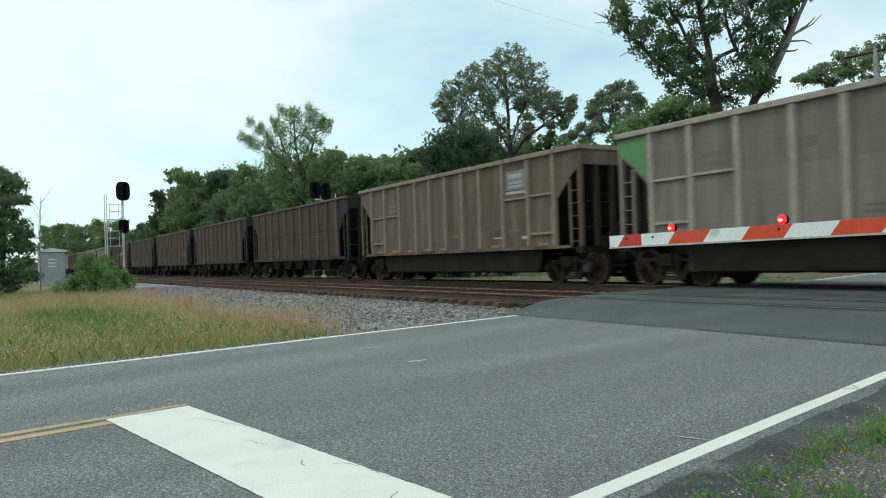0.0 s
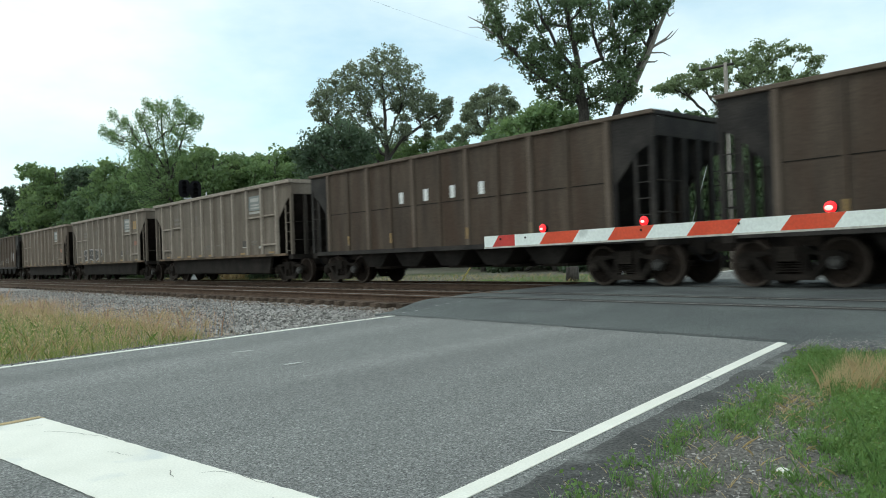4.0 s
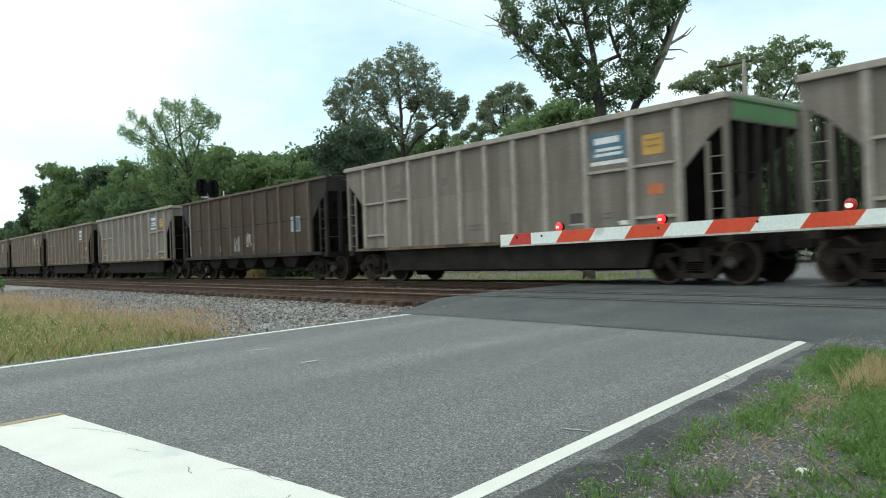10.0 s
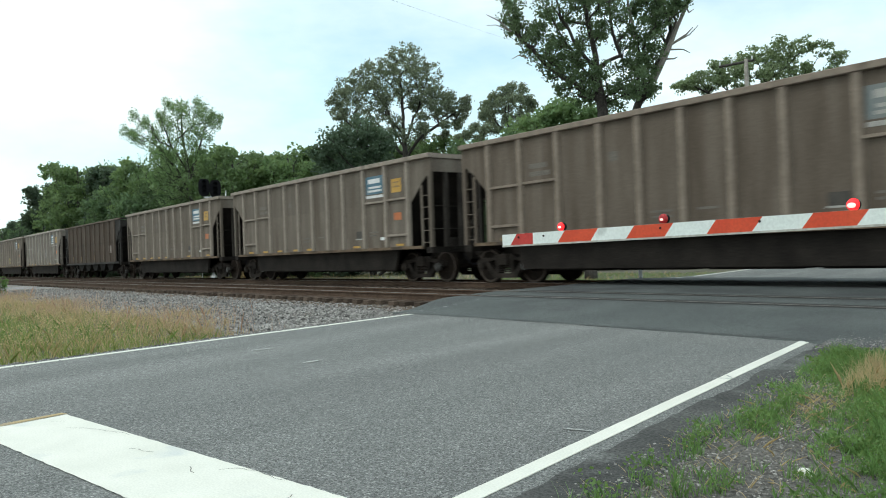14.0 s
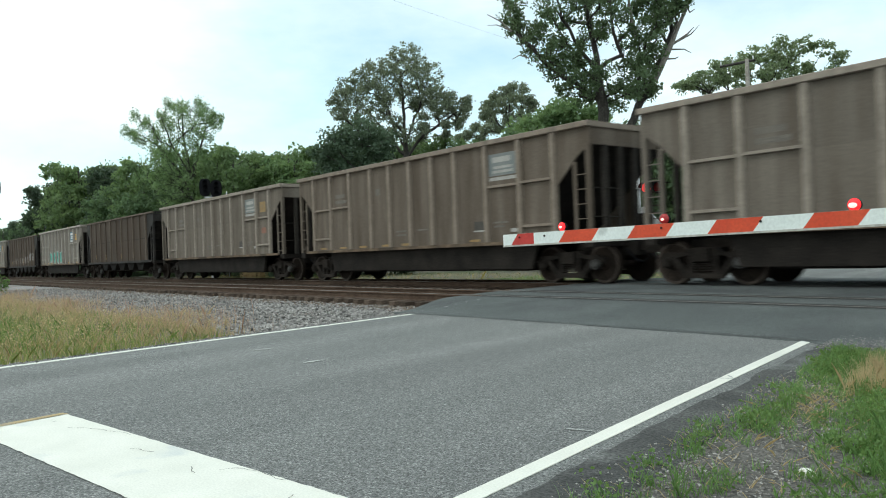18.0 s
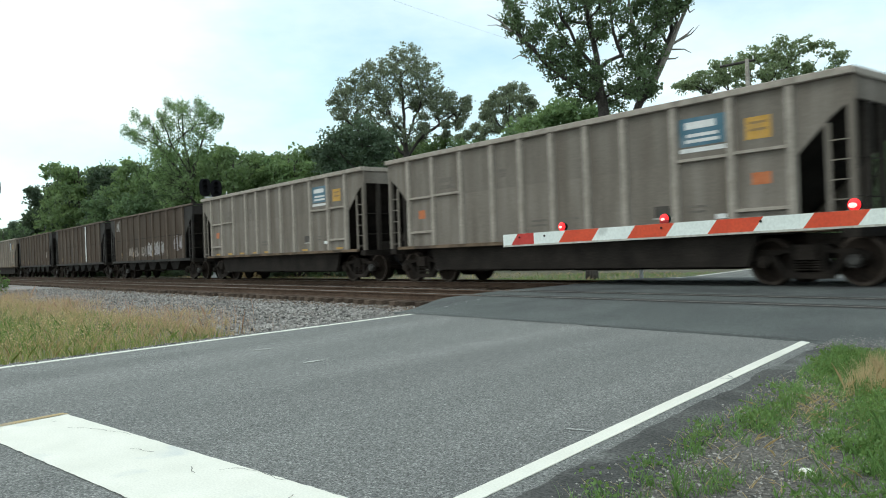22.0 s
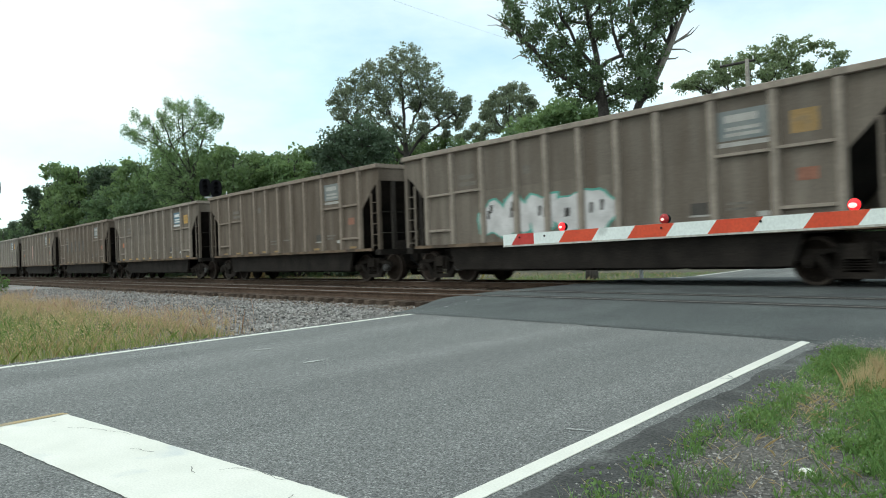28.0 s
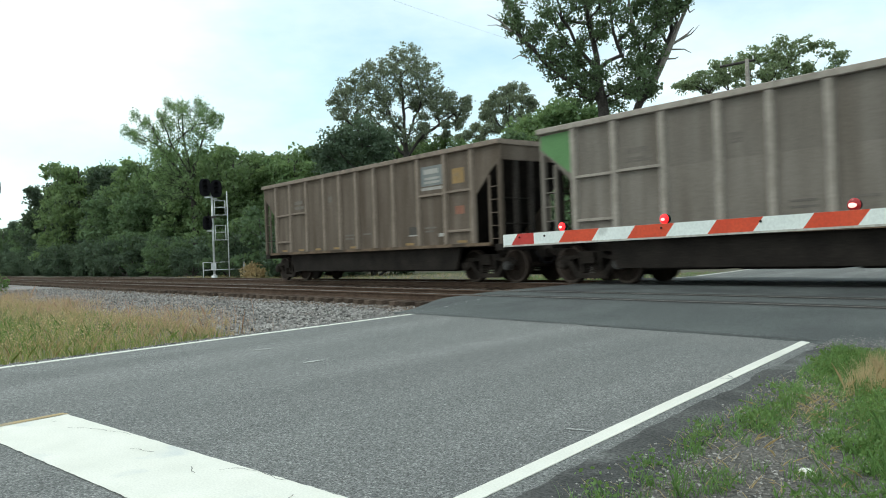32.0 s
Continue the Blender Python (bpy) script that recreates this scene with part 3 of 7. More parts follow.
road_strip("centre_line", MID - 0.17, MID - 0.07, -40, S_BAR - 0.62, YELLOW, "worn yellow centre line ending at the stop line", LIFT, (0.008, 0.008), no=2, category="road marking", thick=0.004)


def streak(x, y, w, l, turn, label):
    bm = B()
    r = random.Random(int(x * 100))
    top = [(l * (i / 8 - 0.5), w * (0.35 + 0.3 * r.random()) * math.sin(math.pi * (i + 0.6) / 9.2)) for i in range(9)]
    bm.faces.new([bm.verts.new((a, b, 0)) for a, b in top + [(a, -b) for a, b in top[::-1]]])
    ob = tagged(part("paint_streak", bm, WORN, at=(x, y, -0.15 + LIFT)), label, "road marking", kind="structure")
    ob.rotation_euler = (0, 0, turn)
    ob.location.z += 0.0012
    return ob


streak(-6.88, 3.735, 0.07, 0.26, 1.75, "short worn white streak on the asphalt")
streak(-8.31, 3.86, 0.07, 0.28, 1.6, "short faint streak on the asphalt")
sx, sy, _ = on_road(RIGHT + 0.005, 5.95)
streak(sx, sy, 0.030, 0.16, 0.5, "thin grey crack across the white edge line").data.materials[0] = WORN
streak(sx - 0.02, sy + 0.10, 0.022, 0.13, 2.4, "thin grey crack across the white edge line").data.materials[0] = WORN
streak(-2.97, 3.31, 0.020, 0.22, 0.35, "faint pale scratch on the asphalt")
for i in range(6):
    yy = 8.25 + 0.24 * i
    bm = B()
    bm.faces.new([bm.verts.new(v) for v in ((-0.04, -0.012, 0), (0.05, -0.016, 0.002), (0.05, 0.014, 0.004), (-0.03, 0.018, 0.002))])
    px, py, _ = on_road(LEFT + 0.10 - 0.07 * i + 0.03 * math.sin(i * 5), yy / ALONG.y + LEFT * 0.236 / 0.972)
    tagged(part("paint_fleck", bm, WORN, at=(px, py, road_z(py) + 0.012)), "broken white paint fleck on dark asphalt", "road marking", kind="structure")


def bed():
    """The ballast under both tracks."""
    prof = [(4.7, -0.42), (5.3, -0.25), (7.5, -0.225), (9.2, -0.255), (9.9, -0.265), (18.0, -0.225), (18.9, -0.24), (21.0, -0.5)]
    xs = axis(-60, 6, 0.6, -760, 780, 1.3)
    bm = B()
    rows = []
    for x in xs:
        row = []
        for i, (y, z) in enumerate(prof):
            dy = 0.35 * noise.noise((x * 0.35, 0, 1)) if i < 2 else 0.0
            amp = 0.02 if -60 < x < 6 else 0.0
            row.append(bm.verts.new((x, y + dy, z + amp * noise.noise((x * 1.7, y * 1.7, 2)))))
        rows.append(row)
    for a, b in zip(rows, rows[1:]):
        for j in range(len(prof) - 1):
            bm.faces.new((a[j], b[j], b[j + 1], a[j + 1])).smooth = True
    tagged(part("ballast_bed", bm, BALLAST), "grey crushed stone bed under the railway tracks", "ballast", kind="structure")


bed()


def rail_mesh():
    bm = B()
    half = [(0.07, -0.17), (0.07, -0.158), (0.012, -0.135), (0.010, -0.045), (0.036, -0.032), (0.036, -0.008), (0.028, 0.0)]
    pts = half + [(-y, z) for y, z in half[::-1]]
    return prism(bm, pts, "x", -760, 780)


def track(name, y0, label):
    thing = group_empty(name, (0, y0 + GAUGE / 2, 0), label, "railway track", "railway tracks", "structure")
    for dy in (-GAUGE / 2, GAUGE / 2):
        r = part("rail", rail_mesh(), RAILRUST, thing, "rust-brown steel rail", (0, dy, -0.006))
        part("running_surface", bx(B(), -760, 780, -0.025, 0.025, -0.004, 0.0), RAILTOP, r, "worn bright rail head", (0, 0, 0.0065))
    tie = bx(B(), -0.115, 0.115, -1.3, 1.3, -0.33, -0.157)
    bmesh.ops.bevel(tie, geom=[e for e in tie.edges], offset=0.012, segments=1, affect="EDGES")
    first = part("tie", tie, TIE, thing)
    first.location = (-13.0, 0, 0)
    for i in range(1, 160):
        piece("tie", first.data, thing, (-13.0 - 0.5 * i, random.uniform(-0.05, 0.05), random.uniform(-0.008, 0.008)), random.uniform(-0.02, 0.02))
    far = B()
    for i in range(160, 700):
        bx(far, -13.0 - 0.5 * i - 0.11, -13.0 - 0.5 * i + 0.11, -1.3, 1.3, -0.33, -0.157)
    for i in range(200):
        bx(far, -1.5 + 0.5 * i - 0.11, -1.5 + 0.5 * i + 0.11, -1.3, 1.3, -0.33, -0.157)
    tagged(part("ties_beyond", far, TIE, thing), kind="stuff")
    plate = part("tie_plate", bx(B(), -0.09, 0.09, -0.17, 0.17, -0.157, -0.148), RAILRUST, thing)
    plate.location = (-13.0, -GAUGE / 2, 0)
    for i in range(1, 70):
        piece("tie_plate", plate.data, thing, (-13.0 - 0.5 * i, -GAUGE / 2, 0))
    return thing


track("track_near", Y1, "empty railway track with rusty rails on dark wooden ties")
track("track_far", Y1 + SPAN, "railway track under the coal train")

# ---- the coal train ----
HB, PITCH_L = 7.355, 16.18


def wheelset_mesh():
    bm = B()
    tube(bm, (0, -1.02, 0), (0, 1.02, 0), 0.075, n=10)
    for s in (-1, 1):
        tube(bm, (0, s * 0.66, 0), (0, s * 0.79, 0), 0.483, 0.478, 28)
        tube(bm, (0, s * 0.645, 0), (0, s * 0.672, 0), 0.508, 0.508, 28)
        tube(bm, (0, s * 0.79, 0), (0, s * 0.815, 0), 0.16, 0.13, 14)
        ring = []
        for i in range(28):
            a = 2 * math.pi * i / 28
            ring.append([bm.verts.new((math.cos(a) * r, s * 0.7905, math.sin(a) * r)) for r in (0.415, 0.477)])
        for i in range(28):
            f = bm.faces.new((ring[i][0], ring[(i + 1) % 28][0], ring[(i + 1) % 28][1], ring[i][1]))
            f.material_index = 1
        for i in range(3):
            a = 2 * math.pi * i / 3
            tube(bm, (math.cos(a) * 0.25, s * 0.78, math.sin(a) * 0.25), (math.cos(a) * 0.25, s * 0.797, math.sin(a) * 0.25), 0.045, n=8)
    me = bpy.data.meshes.new("wheelset")
    bmesh.ops.recalc_face_normals(bm, faces=bm.faces[:])
    bm.to_mesh(me)
    bm.free()
    me.materials.append(WHEEL)
    me.materials.append(TREAD)
    return me


WHEELSET = wheelset_mesh()
SPINNING = {0.89: [], -0.89: []}


def side_frame_mesh(side):
    bm = B()
    y0, y1 = (0.93, 1.07) if side > 0 else (-1.07, -0.93)
    prism(bm, [(-1.12, 0.62), (-0.92, 0.72), (-0.5, 0.71), (-0.32, 0.82), (0.32, 0.82), (0.5, 0.71), (0.92, 0.72), (1.12, 0.62), (1.12, 0.50), (0.80, 0.58), (0.42, 0.65), (-0.42, 0.65), (-0.80, 0.58), (-1.12, 0.50)], "y", y0, y1)
    prism(bm, [(-0.48, 0.15), (0.48, 0.15), (0.44, 0.27), (-0.44, 0.27)], "y", y0, y1)
    for s in (-1, 1):
        prism(bm, [(s * 0.82, 0.585), (s * 0.66, 0.61), (s * 0.34, 0.265), (s * 0.30, 0.155), (s * 0.47, 0.16)], "y", y0 + 0.004, y1 - 0.004)
        prism(bm, [(s * 0.36, 0.26), (s * 0.245, 0.26), (s * 0.245, 0.66), (s * 0.36, 0.66)], "y", y0 + 0.008, y1 - 0.008)
    return bm


def truck_of(car, x):
    truck = part("truck", bx(bx(B(), -0.2, 0.2, -1.15, 1.15, 0.52, 0.80), -0.35, 0.35, -0.35, 0.35, 0.76, 0.98), TRUCK, car, "grimy cast steel two-axle truck", (x, 0, 0))
    for side in (-1, 1):
        part("side_frame", side_frame_mesh(side), TRUCK, truck)
        sp = B()
        for dx in (-0.17, 0.0, 0.17):
            for k in range(6):
                tube(sp, (dx, side * 1.03, 0.31 + 0.05 * k), (dx, side * 1.03, 0.335 + 0.05 * k), 0.075, n=8)
        part("spring_nest", sp, TRUCK, truck, "stacked coil springs")
        for dx in (-0.89, 0.89):
            bm = B()
            tube(bm, (dx, side * 1.0, 0.483), (dx, side * 1.16, 0.483), 0.125, n=14)
            tube(bm, (dx, side * 1.16, 0.483), (dx, side * 1.175, 0.483), 0.10, 0.06, 14)
            # only the caps of the leading axle carry the painted glint
            part("bearing_cap", bm, GLINTCAP if (dx > 0) else TRUCK, truck)
    for dx in (-0.89, 0.89):
        w = piece("wheelset", WHEELSET, truck, (dx, 0, 0.483))
        SPINNING[dx].append(w)
    return truck


def coupler_of(car, s):
    bm = B()
    bx(bm, s * (HB - 1.6), s * (HB + 0.30), -0.20, 0.20, 0.68, 1.02)
    part("draft_sill", bm, UNDER, car)
    bm = B()
    bx(bm, s * (HB + 0.25), s * (HB + 0.55), -0.08, 0.08, 0.80, 0.95)
    prism(bm, [(s * (HB + 0.50), -0.15), (s * (HB + 0.735), -0.10), (s * (HB + 0.735), 0.06), (s * (HB + 0.62), 0.16), (s * (HB + 0.50), 0.14)], "z", 0.74, 1.02)
    part("coupler", bm, TRUCK, car, "rusty knuckle coupler")
    bm = sweep(B(), [(s * (HB + 0.1 + 0.10 * i), -0.38 + 0.033 * i, 0.86 - 0.34 * math.sin(i / 6 * math.pi * 0.85)) for i in range(7)], 0.022)
    part("air_hose", bm, BLACK, car)


def ladder(car, s, side, material, top):
    """Stile and rungs at a body corner."""
    a, b = HB - 0.56, HB - 0.47
    pts = [(s * a, 1.10), (s * b, 1.10)]
    for k in range(6):
        z = 1.25 + 0.36 * k
        if z + 0.02 < top:
            pts += [(s * b, z - 0.012), (s * (HB - 0.05), z - 0.012), (s * (HB - 0.05), z + 0.012), (s * b, z + 0.012)]
    bm = prism(B(), pts + [(s * b, top), (s * a, top)], "y", side * 1.462, side * 1.492)
    part("ladder", bm, material, car)


def end_frame(car, s, sheet_mat, rib_mat, dark, zt):
    """The sloping end of the body with its posts, header and ladder."""
    x = s * HB
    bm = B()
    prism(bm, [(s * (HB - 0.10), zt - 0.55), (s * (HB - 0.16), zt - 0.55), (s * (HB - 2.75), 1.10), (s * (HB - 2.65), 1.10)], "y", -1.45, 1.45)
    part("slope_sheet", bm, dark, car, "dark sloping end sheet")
    part("end_header", bx(B(), s * (HB - 0.10), s * (HB - 0.03), -1.455, 1.455, zt - 0.56, zt - 0.13), sheet_mat, car)
    part("end_sill", bx(B(), s * (HB - 0.32), s * (HB - 0.02), -1.50, 1.50, 0.92, 1.10), UNDER, car)
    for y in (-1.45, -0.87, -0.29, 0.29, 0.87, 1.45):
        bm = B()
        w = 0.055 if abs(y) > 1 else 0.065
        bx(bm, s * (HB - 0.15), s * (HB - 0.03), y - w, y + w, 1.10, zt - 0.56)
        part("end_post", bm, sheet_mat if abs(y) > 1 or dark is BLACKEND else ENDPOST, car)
    for side in (-1, 1):
        ladder(car, s, side, sheet_mat, zt - 0.95)
    for z in (1.65, 2.35):
        bm = B()
        tube(bm, (s * (HB - 0.02), -1.45, z), (s * (HB - 0.02), -0.48, z), 0.013, n=6)
        part("grab_iron", bm, ENDPOST, car)
    bm = B()
    tube(bm, (s * (HB - 0.30), 0.75, 1.02), (s * (HB - 0.30), 0.75, 1.75), 0.09, 0.09, 8)
    bx(bm, s * (HB - 0.8), s * (HB - 0.3), -0.3, 0.5, 1.10, 1.40)
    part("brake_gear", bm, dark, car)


def decal(car, material, x0, x1, z0, z1, name="stencil", y=-1.493, label=""):
    return part(name, bx(B(), x0, x1, y - 0.003, y, z0, z1), material, car, label)


def scrawl(car, x0, x1, z0, z1, seed, colour, letters, width, label):
    """Quick sprayed strokes, loops and slashes, too loose to read."""
    r = random.Random(seed)
    w = (x1 - x0) / letters
    for i in range(letters):
        ox, h = x0 + w * i, z1 - z0
        for _ in range(2):
            n, lean, flip = 12, r.uniform(-0.1, 0.2), r.random() < 0.5
            m = r.randint(3, 5)
            ctrl = [(0.12 + 0.76 * c / (m - 1) * (1 if _ else 0.35) + r.uniform(-0.12, 0.12), (0.12 if (c % 2 == 0) != flip else 0.88) + r.uniform(-0.10, 0.10)) for c in range(m)]
            pts, ph, turns = [], r.uniform(0, 6.28), r.uniform(0.35, 0.7)
            kx, kz = r.uniform(0.2, 0.42), r.uniform(0.25, 0.45)
            for j in range(n + 1):
                c = min(m - 2, int(j * (m - 1) / n))
                a = j * (m - 1) / n - c
                b = a * a * (3 - 2 * a)
                u, v = ctrl[c][0] * (1 - b) + ctrl[c + 1][0] * b, ctrl[c][1] * (1 - a) + ctrl[c + 1][1] * a
                if _ == i % 2:
                    u, v = 0.5 + kx * math.cos(ph + 6.28 * turns * j / n), 0.5 + kz * math.sin(ph + 6.28 * turns * j / n)
                pts.append(Vector((ox + w * u + lean * h * (v - 0.5), 0, z0 + h * v)))
            y = -1.4955 - 0.0004 * (i % 4) - 0.0012 * _
            bm, last = B(), None
            for j, p in enumerate(pts):
                d = pts[min(n, j + 1)] - pts[max(0, j - 1)]
                e = Vector((-d.z, 0, d.x)).normalized() * width * r.uniform(0.7, 1.2)
                pair = [bm.verts.new((v.x, y, v.z)) for v in (p - e, p + e)]
                if last:
                    bm.faces.new((last[0], last[1], pair[1], pair[0]))
                last = pair
            part("spray_stroke", bm, SPRAYS[colour], car, label)


def spray(car, x0, x1, z0, z1, seed, fill, edge, letters, label):
    """A run of rounded sprayed letters, too loose to read, with a coloured rim."""
    r = random.Random(seed)
    w = (x1 - x0) / letters
    for i in range(letters):
        cx, cz = x0 + w * (i + 0.5), (z0 + z1) / 2 + r.uniform(-0.05, 0.05)
        h = (z1 - z0) / 2 * r.uniform(0.75, 1.05)
        ph = [r.uniform(0, 6.3) for _ in range(3)]

        def ring(k):
            pts = []
            for j in range(18):
                a = 2 * math.pi * j / 18
                rr = 1 + 0.16 * math.sin(3 * a + ph[0]) + 0.12 * math.sin(5 * a + ph[1])
                sq = (abs(math.cos(a)) ** 4 + abs(math.sin(a)) ** 4) ** -0.25
                pts.append((cx + (w * 0.52 * k + (k - 1) * 0.04) * rr * sq * math.cos(a), cz + h * (1 + (k - 1) * 0.9) * rr * sq * 0.85 * math.sin(a)))
            return pts
        if edge:
            part("spray_rim", prism(B(), ring(1.20), "y", -1.496 - 0.0001 * i, -1.492), SPRAYS[edge], car)
        part("spray_letter", prism(B(), ring(1.06), "y", -1.500 - 0.0003 * i, -1.493), SPRAYS[fill], car, label)
        for _ in range(2):
            ax, az = cx + r.uniform(-0.25, 0.2) * w, cz + r.uniform(-0.5, 0.35) * h
            part("spray_shading", prism(B(), [(ax, az), (ax + w * 0.10, az), (ax + w * r.uniform(0.08, 0.16), az + h * 0.45), (ax + w * 0.02, az + h * 0.5)], "y", -1.506, -1.495), SPRAYS["black" if fill != "black" else "faint"], car)
    scrawl(car, x0, x1, z0, z1, seed + 7, "white" if fill == "teal" else "teal" if edge == "teal" else "lilac", letters, 0.02, "pale sprayed highlights")


RIB_X = (-6.17, -4.93, -3.60, -2.25, -1.13, 0.0, 1.13, 2.25, 3.60, 4.93, 6.17)


def grey_car(tone, label):
    car = group_empty("coal_hopper_car", (0, 0, 0), label, "freight car", "cars of the coal train")
    zt, s_, r_ = 3.965, GREY[tone], LITRIB[tone]
    for side in (-1, 1):
        bm = B()
        c = HB - 1.09
        pts = [(-HB, zt - 0.12), (-HB, 3.42), (-HB + 0.45, 3.12), (-c, 2.5), (-c, 1.12), (c, 1.12), (c, 2.5), (HB - 0.45, 3.12), (HB, 3.42), (HB, zt - 0.12)]
        prism(bm, pts, "y", side * 1.46, side * 1.49)
        part("side_sheet", bm, s_, car, "weathered grey side sheet")
        if tone != "dirty":
            part("upper_sheet", bx(B(), -HB + 1.12, HB - 1.12, *sorted((side * 1.4885, side * 1.4912)), 2.60, zt - 0.145), UPPER[tone], car, "darker lapped upper side sheet")
        bm = bx(B(), -HB - 0.02, HB + 0.02, *sorted((side * 1.43, side * 1.60)), zt - 0.14, zt)
        bmesh.ops.bevel(bm, geom=bm.edges[:], offset=0.015, segments=1, affect="EDGES")
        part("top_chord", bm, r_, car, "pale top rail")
        part("side_sill", bx(B(), -HB + 0.5, HB - 0.5, *sorted((side * 1.44, side * 1.55)), 1.06, 1.15), SILL, car, "rust-streaked side sill")
        rib = B()
        prism(rib, [(-0.10, side * 1.488), (0.10, side * 1.488), (0.068, side * 1.580), (-0.068, side * 1.580)], "z", 1.152, zt - 0.142)
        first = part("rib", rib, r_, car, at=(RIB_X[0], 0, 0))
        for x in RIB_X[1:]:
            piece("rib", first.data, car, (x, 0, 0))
        for a, b, z in ((-6.08, -5.02, 2.62), (-4.84, -3.69, 2.64), (3.69, 4.84, 2.66), (5.02, 6.08, 2.68), (-6.08, -5.02, 1.56), (5.02, 6.08, 1.52)):
            bm = B()
            prism(bm, [(side * 1.488, z + 0.05), (side * 1.57, z + 0.035), (side * 1.57, z - 0.02), (side * 1.488, z - 0.03)], "x", a, b)
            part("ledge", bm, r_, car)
        bm = B()
        prism(bm, [(-5.35, 1.055), (5.35, 1.055), (5.1, 0.40), (-5.1, 0.40)], "y", side * 1.26, side * 1.36)
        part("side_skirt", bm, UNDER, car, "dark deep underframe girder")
    for s in (-1, 1):
        part("end_chord", bx(B(), *sorted((s * (HB - 0.14), s * (HB + 0.02))), -1.43, 1.43, zt - 0.14, zt - 0.003), r_, car)
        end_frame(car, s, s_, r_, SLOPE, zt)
        coupler_of(car, s)
        truck_of(car, s * 6.17)
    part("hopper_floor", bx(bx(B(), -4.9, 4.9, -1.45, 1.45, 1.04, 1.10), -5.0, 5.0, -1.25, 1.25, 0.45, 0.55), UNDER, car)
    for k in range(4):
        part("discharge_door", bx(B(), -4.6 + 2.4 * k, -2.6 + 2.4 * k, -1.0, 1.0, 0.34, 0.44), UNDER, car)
    return car


def grey_marks(car, logo=2, yellow=2, red=1, dashes=True, left=False):
    """Faded reporting panels; plain shapes only."""
    fresh = logo == 2
    if logo:
        m, w = (BLUE, BAR) if fresh else (FADEBLUE, FADEBAR)
        decal(car, m, 3.72, 4.80, 2.96, 3.56, "logo_panel", label="blue panel with pale bars" if fresh else "faded panel with pale bars")
        for z, h, a, b in ((3.32, 0.15, 3.86, 4.58), (3.15, 0.07, 3.90, 4.64), (3.03, 0.07, 3.86, 4.66)):
            decal(car, w, a, b, z, z + h, "logo_bar", -1.4965)
        decal(car, w, 3.72, 4.80, 2.83, 2.92, "stripe")
    if yellow:
        decal(car, OCHRE if fresh else DULLOCHRE, 5.24, 5.78, 2.92, 3.36, "yellow_panel", label="yellow square" if fresh else "faded yellow square")
        for z in (3.22, 3.08):
            decal(car, DULLOCHRE, 5.32, 5.70, z, z + 0.05, "legend_bar", -1.4965)
    if red:
        decal(car, ORANGE if fresh else DULLORANGE, 5.34, 5.74, 2.02, 2.26, "orange_panel", label="orange square" if fresh else "faded orange square")
    if left:
        decal(car, ORANGE, -5.72, -5.40, 1.98, 2.24, "orange_panel", label="small orange square")
    decal(car, DARKBAR, 3.02, 3.42, 1.50, 1.75, "data_plate")
    decal(car, FADEBAR, 2.98, 3.46, 1.46, 1.50, "data_plate_rim")
    for x, z, w_, h in ((-4.62, 3.00, 0.62, 0.13), (-4.62, 2.80, 0.72, 0.12), (3.85, 1.66, 0.55, 0.05), (3.85, 1.55, 0.42, 0.05), (-0.85, 1.62, 0.55, 0.05), (-0.85, 1.50, 0.55, 0.05), (0.30, 1.62, 0.5, 0.05), (-2.0, 2.90, 0.26, 0.22)):
        decal(car, DIMBAR, x, x + w_, z, z + h, "number_bar")
    decal(car, BAR if fresh else FADEBAR, 4.52, 4.76, 1.40, 1.50, "sticker")
    if dashes:
        for x in (-5.8, -4.4, -3.1, -1.7, -0.6, 2.8, 5.4):
            decal(car, OCHRE if fresh else DULLOCHRE, x, x + 0.42, 1.18, 1.25, "reflective_strip")


